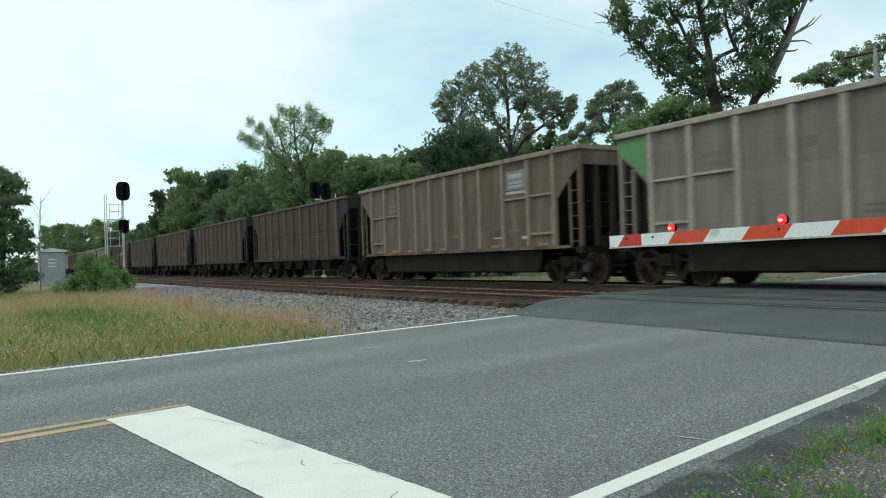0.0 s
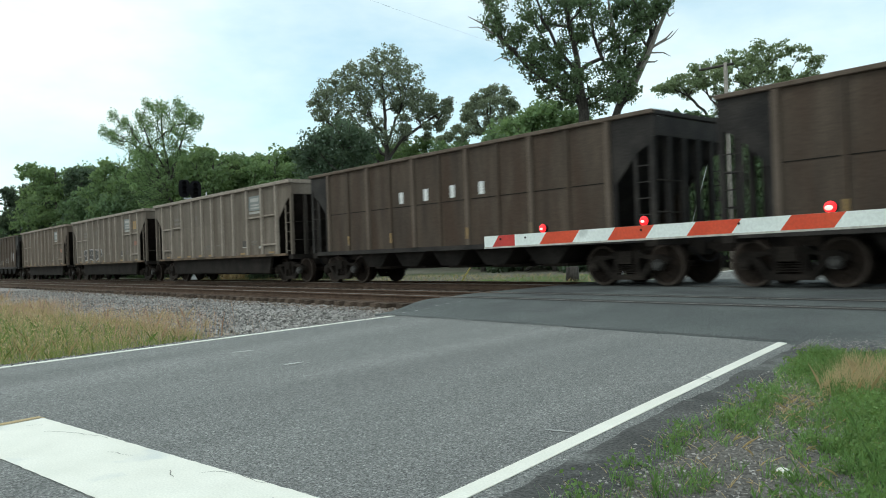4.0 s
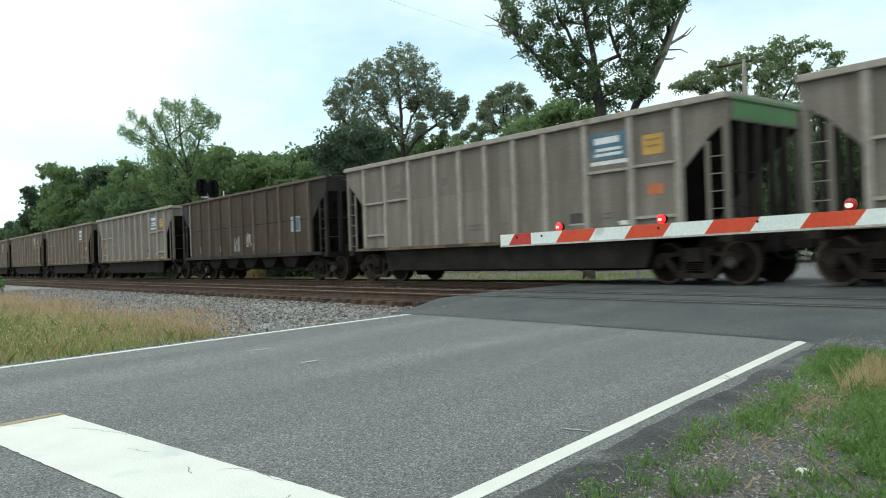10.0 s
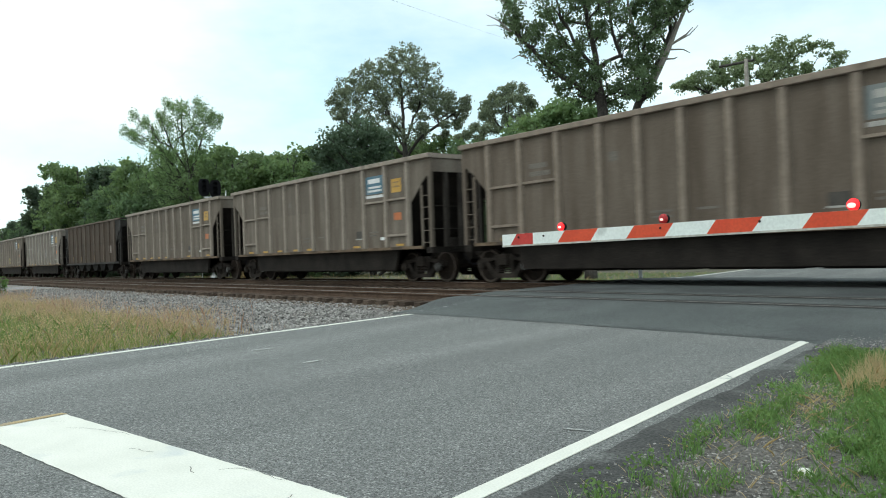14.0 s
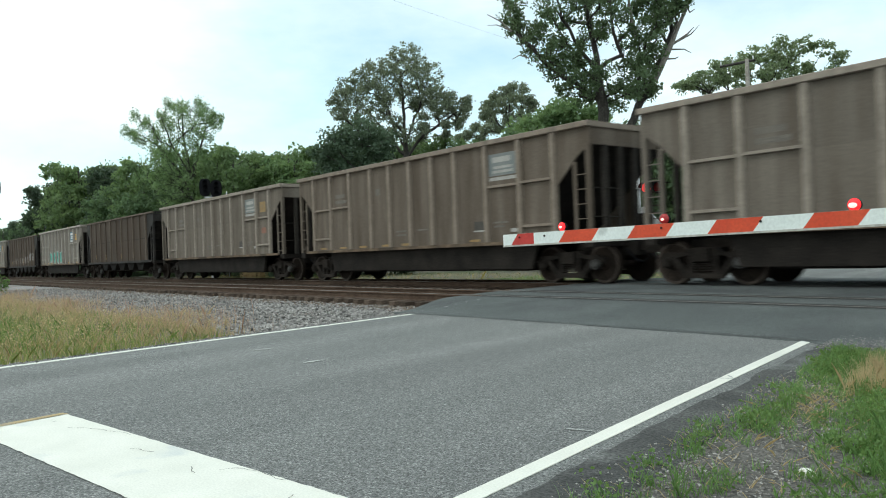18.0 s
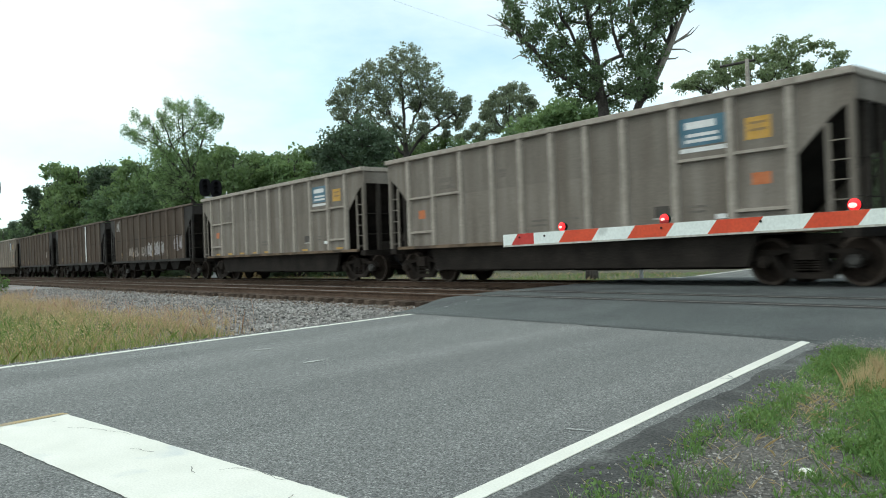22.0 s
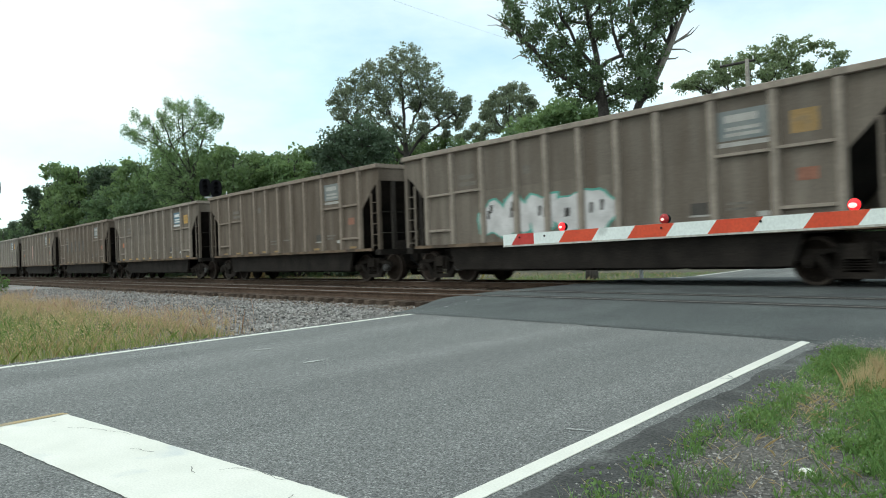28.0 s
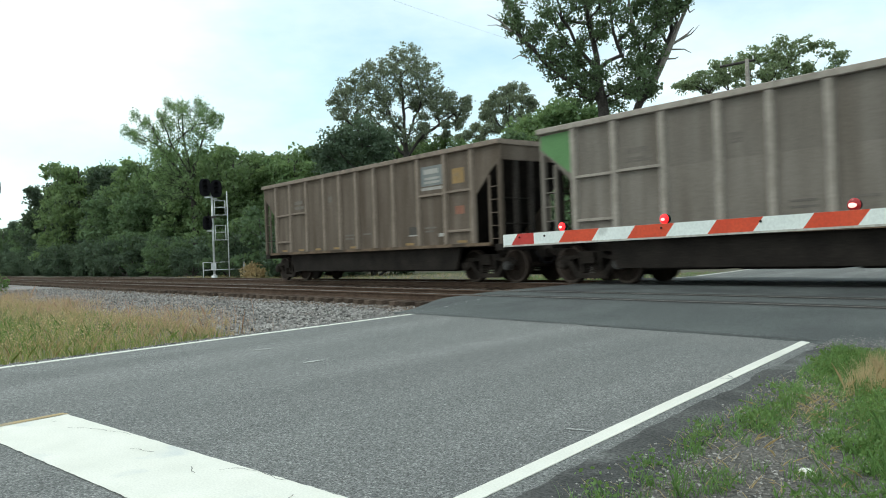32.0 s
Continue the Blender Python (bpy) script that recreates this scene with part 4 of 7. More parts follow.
def brown_car(label, marks=0):
    car = group_empty("coal_hopper_car", (0, 0, 0), label, "freight car", "cars of the coal train")
    zt = 3.90
    for side in (-1, 1):
        bm = B()
        prism(bm, [(-6.15, zt - 0.1), (-6.15, 1.12), (6.15, 1.12), (6.15, zt - 0.1)], "y", side * 1.46, side * 1.49)
        part("side_sheet", bm, BROWN, car, "rust-brown steel side sheet")
        part("seam", bx(B(), -6.1, 6.1, *sorted((side * 1.488, side * 1.498)), 2.39, 2.412), BAY, car, "dark lapped seam")
        bm = bx(B(), -HB - 0.01, HB + 0.01, *sorted((side * 1.44, side * 1.57)), zt - 0.10, zt)
        bmesh.ops.bevel(bm, geom=bm.edges[:], offset=0.015, segments=1, affect="EDGES")
        part("top_chord", bm, BROWNRIB, car)
        part("side_sill", bx(B(), -HB + 0.4, HB - 0.4, *sorted((side * 1.42, side * 1.54)), 1.0, 1.13), BLACKEND, car)
        rib = B()
        prism(rib, [(-0.075, side * 1.488), (0.075, side * 1.488), (0.055, side * 1.575), (-0.055, side * 1.575)], "z", 1.132, zt - 0.102)
        first = part("rib", rib, BROWNRIB, car, at=(-6.10, 0, 0))
        rib = B()
        prism(rib, [(-0.06, side * 1.488), (0.06, side * 1.488), (0.045, side * 1.54), (-0.045, side * 1.54)], "z", 1.132, zt - 0.102)
        slim = part("rib", rib, BROWN, car, "narrow brown rib", (-4.88, 0, 0))
        for i in range(2, 11):
            piece("rib", (slim if i % 2 else first).data, car, (-6.10 + 1.22 * i, 0, 0))
        for s in (-1, 1):
            bm = B()
            prism(bm, [(s * 6.153, zt - 0.1), (s * 6.153, 1.12), (s * 6.30, 1.12), (s * 6.30, 2.35), (s * 6.85, 2.95), (s * HB, 3.25), (s * HB, zt - 0.1)], "y", side * 1.455, side * 1.485)
            part("end_gusset", bm, BLACKEND, car, "soot-black end gusset")
    for s in (-1, 1):
        part("end_chord", bx(B(), *sorted((s * (HB - 0.13), s * (HB + 0.01))), -1.44, 1.44, zt - 0.10, zt - 0.003), BLACKEND, car)
        end_frame(car, s, BLACKEND, BLACKEND, BLACKEND, zt)
        coupler_of(car, s)
        truck_of(car, s * 6.17)
    for k in range(5):
        xc = -3.84 + 1.92 * k
        bm = B()
        prism(bm, [(xc - 0.80, 0.998), (xc + 0.80, 0.998), (xc + 0.36, 0.56), (xc - 0.36, 0.56)], "y", -1.22, 1.22)
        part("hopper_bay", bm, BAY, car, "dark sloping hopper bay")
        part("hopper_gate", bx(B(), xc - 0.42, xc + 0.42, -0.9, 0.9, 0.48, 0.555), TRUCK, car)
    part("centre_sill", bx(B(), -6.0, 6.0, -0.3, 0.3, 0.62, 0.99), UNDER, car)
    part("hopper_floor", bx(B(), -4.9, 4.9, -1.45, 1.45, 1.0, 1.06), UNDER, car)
    for i in (1, 3, 6, 8):
        decal(car, DULLOCHRE, -6.10 + 1.22 * i - 0.045, -6.10 + 1.22 * i + 0.045, 1.30, 1.62, "reflective_strip", -1.576 if i % 2 == 0 else -1.541)
    return car


def front_x(k):
    """Front end of car k at the start."""
    return -16.40 - PITCH_L * k


Y_TRAIN = Y1 + SPAN + GAUGE / 2
RUN = ((0.0, 0.0), (4.5, 98.4), (9.0, 196.5), (13.0, 283.6), (19.0, 414.3), (25.5, 555.6), (32.0, 696.8))
CARS = []
BROWN_AT = {1, 2, 3, 4, 5, 9, 11, 14, 21, 26, 28, 31, 32, 33}
CLEAN_AT = {-1, 10, 12, 13, 15, 22, 27, 29, 30, 42}
DIRTY_AT = {0, 8, 16, 17, 18, 24, 36, 38, 40, 43}


def make_train():
    protos = {
        "clean": grey_car("clean", "pale grey aluminium coal hopper car with ribbed sides"),
        "dull": grey_car("dull", "weathered grey coal hopper car with ribbed sides"),
        "dirty": grey_car("dirty", "grimy taupe coal hopper car with ribbed sides"),
        "brown": brown_car("rust-brown steel coal hopper car with black ends"),
    }
    used = set()
    for k in range(-1, 44):
        tone = "brown" if k in BROWN_AT else "clean" if k in CLEAN_AT else "dirty" if k in DIRTY_AT else "dull"
        at = pose(front_x(k) - HB, Y_TRAIN, 0)
        if tone in used:
            before = set(bpy.data.objects)
            car = copy_thing(PURE[tone], at)
            for o in set(bpy.data.objects) - before:
                if o.name.startswith("wheelset"):
                    SPINNING[0.89 if o.location.x > 0 else -0.89].append(o)
        else:
            used.add(tone)
            car = protos[tone]
            car.matrix_basis = at
            PURE[tone] = car
        CARS.append((k, car))
    for k, car in CARS:
        dress(k, car)


PURE = {}


def dress(k, car):
    """The marks that set one car apart from the next."""
    tone = car["label"].split()[0]
    if tone == "rust-brown":
        if k == 5:
            for i in range(4):
                decal(car, BAR, -1.98 + 1.22 * i, -1.78 + 1.22 * i, 2.50, 2.85, "number_bar", -1.4935)
        elif k == 9:
            scrawl(car, 1.9, 3.5, 1.45, 2.0, 91, "chalk", 4, 0.022, "pale sprayed letters")
            scrawl(car, 4.4, 5.5, 1.5, 2.5, 92, "chalk", 3, 0.04, "white sprayed letters")
            scrawl(car, -2.4, 1.2, 1.3, 1.9, 93, "faint", 8, 0.03, "faint sprayed letters")
            tagged(car, "rust-brown coal hopper car with pale sprayed letters")
        elif k == 11:
            decal(car, FADEBLUE, 4.5, 5.2, 1.7, 2.2, "logo_panel", label="round faded blue panel")
        elif k == 14:
            decal(car, FADEBAR, 4.55, 5.3, 1.95, 2.55, "placard", label="pale blue-grey placard")
            decal(car, BLUE, 4.95, 5.25, 2.0, 2.5, "placard_stripe", -1.4965)
            scrawl(car, -1.0, -0.2, 1.25, 2.0, 141, "chalk", 2, 0.035, "small white sprayed tag")
            scrawl(car, 0.25, 1.0, 1.45, 2.1, 142, "chalk", 2, 0.03, "small pale sprayed tag")
            decal(car, FADEBAR, -6.15, -6.08, 1.2, 3.75, "white_post_paint", -1.576)
            tagged(car, "rust-brown coal hopper car with a pale end post")
        elif k == 28:
            scrawl(car, -4.5, 2.6, 1.3, 1.95, 281, "faint", 13, 0.035, "faint sprayed letters along the side")
            scrawl(car, 1.6, 3.2, 1.4, 2.1, 283, "lilac", 3, 0.03, "pale sprayed letters")
            scrawl(car, 3.6, 5.8, 1.5, 2.4, 282, "chalk", 5, 0.055, "white sprayed letters")
            tagged(car, "rust-brown coal hopper car with white sprayed letters")
        elif k == 31:
            scrawl(car, -3.6, -0.4, 1.3, 2.0, 311, "faint", 6, 0.045, "faint sprayed letters")
            scrawl(car, -0.3, 3.0, 1.3, 2.2, 312, "chalk", 7, 0.05, "white sprayed letters")
            scrawl(car, -0.2, 2.9, 1.35, 2.0, 315, "lilac", 5, 0.07, "pale sprayed letters")
            scrawl(car, 4.5, 5.8, 1.5, 2.5, 313, "lilac", 3, 0.05, "pale sprayed letters")
            scrawl(car, -6.05, -5.2, 3.0, 3.7, 314, "chalk", 2, 0.03, "pale sprayed scrawl")
            tagged(car, "rust-brown coal hopper car with white sprayed letters")
        elif k == 32:
            decal(car, BAR, 2.30, 2.58, 1.2, 3.75, "white_post_paint", -1.543, "white painted rib")
            tagged(car, "rust-brown coal hopper car with one white rib")
        if k % 3 == 0:
            decal(car, SPRAYS["faint"], 4.6, 5.2, 1.7, 2.2, "faded_stencil")
    else:
        fresh = k in (10, 12, 13, 19, 20, 22, 23, 27, 29, 30, 34, 42, -1)
        grey_marks(car, 2 if fresh or k in (15, 16, 39) else 1, 1 if (fresh or k % 2) else 0, 1 if k % 3 else 0, k % 4 != 1, k in (10, 12, 15, 29, 30, 39, 41))
        if k in (-1, 42):
            bm = B()
            prism(bm, [(-HB + 0.06, 3.78), (-HB + 0.06, 3.44), (-6.27, 2.72), (-6.27, 3.80)], "y", -1.4965, -1.4925)
            part("green_corner", bm, GREEN, car, "bright green painted corner")
            tagged(car, "grey coal hopper car with one green corner panel")
        if k == 13:
            bm = B()
            prism(bm, [(HB + 0.021, 3.90), (HB + 0.026, 3.90), (HB + 0.026, 3.83), (HB + 0.021, 3.83)], "y", -1.4, 1.4)
            part("green_edge", bm, GREEN, car, "green painted end rail")
            part("green_header", bx(B(), HB - 0.028, HB - 0.022, -1.3, 1.3, 3.45, 3.80), GREEN, car, "green painted end header")
        if k == 7:
            spray(car, -4.6, -0.9, 1.30, 2.05, 71, "black", "white", 6, "black and white sprayed letters")
            tagged(car, "grey coal hopper car with black and white sprayed letters")
        if k == 27:
            spray(car, -3.9, 1.0, 1.25, 2.15, 271, "teal", "white", 6, "teal sprayed letters")
            tagged(car, "pale grey coal hopper car with teal sprayed letters")
        if k == 35:
            spray(car, -3.8, 2.0, 1.3, 2.1, 351, "teal", "black", 7, "dark green sprayed letters")
            tagged(car, "grey coal hopper car with dark green sprayed letters")
        if k == 37:
            spray(car, -3.7, 0.9, 1.25, 2.35, 371, "white", "teal", 5, "white sprayed letters with a teal rim")
            tagged(car, "grey coal hopper car with white and teal sprayed letters")
        if k == 22:
            scrawl(car, 1.3, 2.15, 1.6, 2.6, 221, "chalk", 2, 0.045, "small white sprayed tag")
        if k == 23:
            scrawl(car, -0.15, 0.85, 1.62, 2.05, 231, "yellow", 3, 0.06, "small yellow sprayed tag")
            scrawl(car, 0.05, 0.75, 1.40, 1.58, 232, "yellow", 2, 0.05, "small yellow sprayed tag")
        if k == 40:
            for x in (-4.45, -3.12, -1.90, -0.77, 0.36):
                decal(car, DARKBAR, x, x + 0.40, 2.02, 2.78, "writing_bar")
            tagged(car, "grimy grey coal hopper car with five large dark faded bars")
        if k == 41:
            decal(car, PINK, -1.9, -1.55, 1.7, 2.9, "pink_smear", label="pink vertical smear")
            tagged(car, "weathered grey coal hopper car with a pink smear")


make_train()


# ---- crossing gate ----
def crossing_gate():
    d = Vector((0.9951, 0.0990, 0.0)).normalized()
    n = Vector((-d.y, d.x, 0))
    base = Vector((-5.455, 5.837, 0.958))
    m = Matrix(((d.x, n.x, 0, base.x), (d.y, n.y, 0, base.y), (0, 0, 1, base.z), (0, 0, 0, 1)))
    m = m @ pose(0, 0, 0, 0, GATE_TILT, 0)
    gate = group_empty("crossing_gate", (0, 0, 0), "lowered crossing gate arm with red and white stripes and red lamps", "crossing gate")
    gate.matrix_basis = m
    H, lean, step = 0.120, 0.092, 0.4064
    part("arm_core", bx(B(), -0.755, 6.0, 0.003, 0.045, 0.0, H), ARMEDGE, gate)
    part("arm_edge", bx(B(), -0.755, 6.0, -0.012, 0.046, -0.016, 0.0), ARMEDGE, gate)
    stripes = [(-0.755, -0.64, "w"), (-0.64, -0.325, "t"), (-0.325, 0.0, "w")] + [(i * step, (i + 1) * step, "rw"[i % 2]) for i in range(14)]
    for a, b, c in stripes:
        bm = B()
        l0 = 0 if a == -0.755 else lean
        l1 = lean if c != "t" else 0.0
        if a == -0.325:
            l0 = 0.0
        prism(bm, [(a, 0.001), (b, 0.001), (b + l1, H - 0.001), (a + l0, H - 0.001)], "y", -0.004, 0.0025)
        part("stripe", bm, {"w": ARMWHITE, "r": ARMRED, "t": ARMTIP}[c], gate, {"w": "white reflective stripe", "r": "orange-red reflective stripe", "t": "dark red reflective stripe"}[c])
    for i, x in enumerate((-0.52, -0.18, 1.18, 2.1)):
        bm = B()
        tube(bm, (x, -0.012, 0.08), (x, -0.003, 0.08), 0.011, n=8)
        part("bolt", bm, UNDER, gate)
    for i, (x, r) in enumerate(((0.025, 0.045), (1.195, 0.047), (2.815, 0.050))):
        zc = H + 0.042
        lamp = part("lamp_housing", tube(B(), (x, 0.030, zc), (x, 0.075, zc), r, r * 0.9, 18), BLACK, gate, "small round black lamp body")
        bm = B()
        bmesh.ops.create_uvsphere(bm, u_segments=18, v_segments=10, radius=r * 0.98)
        bmesh.ops.scale(bm, vec=(1, 0.45, 1), verts=bm.verts[:])
        bmesh.ops.translate(bm, vec=(x, 0.030, zc), verts=bm.verts[:])
        for f in bm.faces:
            f.smooth = True
        part("lens", bm, LIT, lamp, "glowing red lens")
        bm = B()
        bmesh.ops.create_uvsphere(bm, u_segments=12, v_segments=8, radius=r * (0.42 if i < 2 else 0.56), matrix=Matrix.Translation((x - 0.1 * r, 0.020, zc - 0.12 * r)))
        bmesh.ops.scale(bm, vec=(1.25, 1, 0.8), space=Matrix.Translation((-x, 0, -zc)), verts=bm.verts[:])
        part("bulb", bm, HOT, lamp, "pale glaring bulb")
        if i:
            # added dome hides the glowing lens between flashes; no part of the lamp
            bm = B()
            bmesh.ops.create_uvsphere(bm, u_segments=18, v_segments=10, radius=r * 1.04)
            bmesh.ops.scale(bm, vec=(1, 0.5, 1), verts=bm.verts[:])
            bmesh.ops.translate(bm, vec=(x, 0.030, zc), verts=bm.verts[:])
            bmesh.ops.delete(bm, geom=[v for v in bm.verts if v.co.y > 0.034], context="VERTS")
            for f in bm.faces:
                f.smooth = True
            OFF_DOMES.append(part("shutter", bm, REDLENS, gate, "dull red hood that darkens the flashing lamp"))
    # stand and counterweight, out at the roadside
    part("mechanism", soft_box(5.75, 6.25, -0.2, 0.3, -0.25, 0.35, 0.03), GALV, gate)
    bm = tube(B(), (6.0, 0.05, -1.12), (6.0, 0.05, 1.9), 0.06, 0.06, 12)
    part("mast", bm, GALV, gate)
    return gate


OFF_DOMES = []
GATE_TILT = -0.62
crossing_gate()


# ---- trees ----
def leaf_quads(centres, size, spread=1.0, r=None):
    """Folded leaf-clump diamonds round the given centres."""
    r = r or rng
    n = len(centres)
    a = r.normal(size=(n, 3))
    a /= np.linalg.norm(a, axis=1, keepdims=True)
    b = np.cross(a, r.normal(size=(n, 3)))
    b /= np.linalg.norm(b, axis=1, keepdims=True)
    s = (size * r.uniform(0.6, 1.4, (n, 1)))
    w = s * r.uniform(0.45, 0.8, (n, 1))
    q = np.stack([centres - a * s, centres + b * w, centres + a * s * r.uniform(0.7, 1.2, (n, 1)), centres - b * w], axis=1)
    return q


def crown_points(blobs, clumps, per, tight, r):
    pts = []
    vol = np.array([b[3] * b[4] * b[5] for b in blobs]) ** 0.67
    share = np.maximum(3, (clumps * vol / vol.sum())).astype(int)
    for (x, y, z, rx, ry, rz), m in zip(blobs, share):
        d = r.normal(size=(m, 3))
        d /= np.linalg.norm(d, axis=1, keepdims=True)
        low = (d[:, 2] < -0.35) & (r.random(m) < 0.6)
        d[low, 2] *= -1
        rad = r.uniform(0.62, 1.06, (m, 1)) ** 0.6
        c = d * rad * np.array([rx, ry, rz]) + np.array([x, y, z])
        p = np.repeat(c, per, axis=0)
        p = p + r.normal(size=p.shape) * tight * np.array([1, 1, 0.75])
        pts.append(p)
    return np.concatenate(pts)


def branch(bm, pts, r0, r1, n=7):
    k = len(pts) - 1
    for i in range(k):
        tube(bm, pts[i], pts[i + 1], r0 + (r1 - r0) * i / k, r0 + (r1 - r0) * (i + 1) / k, n, caps=(i == k - 1))


def bent(p, q, sag, r, n=4):
    p, q = Vector(p), Vector(q)
    out = []
    for i in range(n + 1):
        a = i / n
        off = Vector((r.uniform(-1, 1), r.uniform(-1, 1), r.uniform(-0.3, 1))) * sag * math.sin(a * math.pi)
        out.append(p.lerp(q, a) + off)
    return out


def tree(name, at, blobs, clumps, per, tight, leaf, leaf_mat, trunk_r, label, seed, trunk_top=None, twigs=3, category="tree", bark=None, group=""):
    """A tapered trunk, limbs to each mass of foliage, twigs, and a crown of many small leaf clumps."""
    r, rn = random.Random(seed), np.random.default_rng(seed)
    thing = group_empty(name, at, label, category, group)
    top = trunk_top or max(b[2] for b in blobs)
    bm = B()
    spine = bent((0, 0, -0.3), (r.uniform(-0.3, 0.3), r.uniform(-0.3, 0.3), top), 0.25, r, 6)
    branch(bm, spine, trunk_r, trunk_r * 0.25, 9)
    part("trunk", bm, bark or BARK, thing)
    limbs = B()
    for x, y, z, rx, ry, rz in blobs:
        start = spine[min(5, max(1, int(6 * max(0.15, (z - rz * 0.9) / top) * 0.8)))]
        pts = bent(start, (x, y, z), 0.3, r)
        branch(limbs, pts, trunk_r * 0.42, trunk_r * 0.12, 6)
        for _ in range(twigs):
            d = Vector((r.gauss(0, 1), r.gauss(0, 1), r.gauss(0.3, 0.8))).normalized()
            branch(limbs, bent(pts[r.randint(2, 4)], (x + d.x * rx * 0.9, y + d.y * ry * 0.9, z + d.z * rz * 0.9), 0.15, r, 3), trunk_r * 0.12, trunk_r * 0.03, 5)
    part("branching", limbs, bark or BARK, thing)
    pts = crown_points(blobs, clumps, per, tight, rn)
    crown = new("crown", faces_mesh("crown", leaf_quads(pts, leaf, r=rn), 4, leaf_mat))
    crown.parent = thing
    return thing


FACING = 0.9016


def grow(guides, targets, rr):
    """A branching skeleton. The guides are ready limbs, the trunk first; each target is then joined to the node from which the way to the root stays short."""
    size = sum(len(g) * 14 for g in guides) + 9 * len(targets) + 60
    pos, par, way, n = np.zeros((size, 3)), np.full(size, -1), np.zeros(size), 0
    trunk_n = 0
    for g in guides:
        last = -1 if n == 0 else int(np.argmin(np.linalg.norm(pos[:n] - np.array(g[0]), axis=1)))
        for p, q in zip(g, g[1:]):
            p, q = np.array(p, float), np.array(q, float)
            k = max(1, min(12, int(np.linalg.norm(q - p) / 0.55)))
            for i in range(0 if last == -1 else 1, k + 1):
                pos[n] = p + (q - p) * i / k + (rr.normal(size=3) * 0.05 if 0 < i < k else 0)
                par[n] = last
                way[n] = 0.0 if last == -1 else way[last] + np.linalg.norm(pos[n] - pos[last])
                last = n
                n += 1
        trunk_n = trunk_n or n
    start = np.linalg.norm(targets[:, None, :] - pos[None, :n, :], axis=2).min(axis=1)
    ends = []
    for i in np.argsort(start):
        t = targets[i]
        d = np.linalg.norm(pos[:n] - t, axis=1)
        flat = np.linalg.norm(pos[:n, :2] - t[:2], axis=1)
        j = int(np.argmin(d + 0.16 * way[:n] + 1.3 * np.maximum(0, pos[:n, 2] + 0.30 * flat - t[2])))
        k = max(1, min(8, int(d[j] / 0.45)))
        a, last = pos[j].copy(), j
        bow = np.array([0, 0, 0.10 * d[j]]) + rr.normal(size=3) * 0.06 * d[j]
        for m in range(1, k + 1):
            u = m / k
            pos[n] = a + (t - a) * u + bow * math.sin(math.pi * u) + (rr.normal(size=3) * 0.03 if m < k else 0)
            par[n], way[n] = last, way[last] + np.linalg.norm(pos[n] - pos[last])
            last = n
            n += 1
        ends.append(last)
    count = np.zeros(n)
    count[ends] = 1
    for i in range(n - 1, -1, -1):
        if par[i] >= 0:
            count[par[i]] += count[i]
    return pos[:n], par[:n], count, trunk_n


def limb_mesh(pos, par, rad, ids):
    """Tapered five-sided tubes for the given nodes, each from its parent, as one mesh."""
    a, b = pos[par[ids]], pos[ids]
    z = b - a
    z /= np.maximum(np.linalg.norm(z, axis=1, keepdims=True), 1e-6)
    x = np.cross(z, np.where(np.abs(z[:, 2:3]) > 0.9, np.array([[1.0, 0, 0]]), np.array([[0, 0, 1.0]])))
    x /= np.linalg.norm(x, axis=1, keepdims=True)
    y = np.cross(z, x)
    ring = np.array([[math.cos(6.2832 * k / 5), math.sin(6.2832 * k / 5)] for k in range(5)])
    side = x[:, None, :] * ring[None, :, :1] + y[:, None, :] * ring[None, :, 1:]
    ra, rb = np.minimum(rad[par[ids]], rad[ids] * 1.5), rad[ids]
    v = np.concatenate([a[:, None] + side * ra[:, None, None], (b + z * 0.4 * rb[:, None])[:, None] + side * rb[:, None, None]], 1)
    f = np.array([[k, (k + 1) % 5, 5 + (k + 1) % 5, 5 + k] for k in range(5)])
    me = bpy.data.meshes.new("trunk")
    me.from_pydata(v.reshape(-1, 3).tolist(), [], (f[None] + 10 * np.arange(len(ids))[:, None, None]).reshape(-1, 4).tolist())
    me.polygons.foreach_set("use_smooth", [True] * len(me.polygons))
    return me


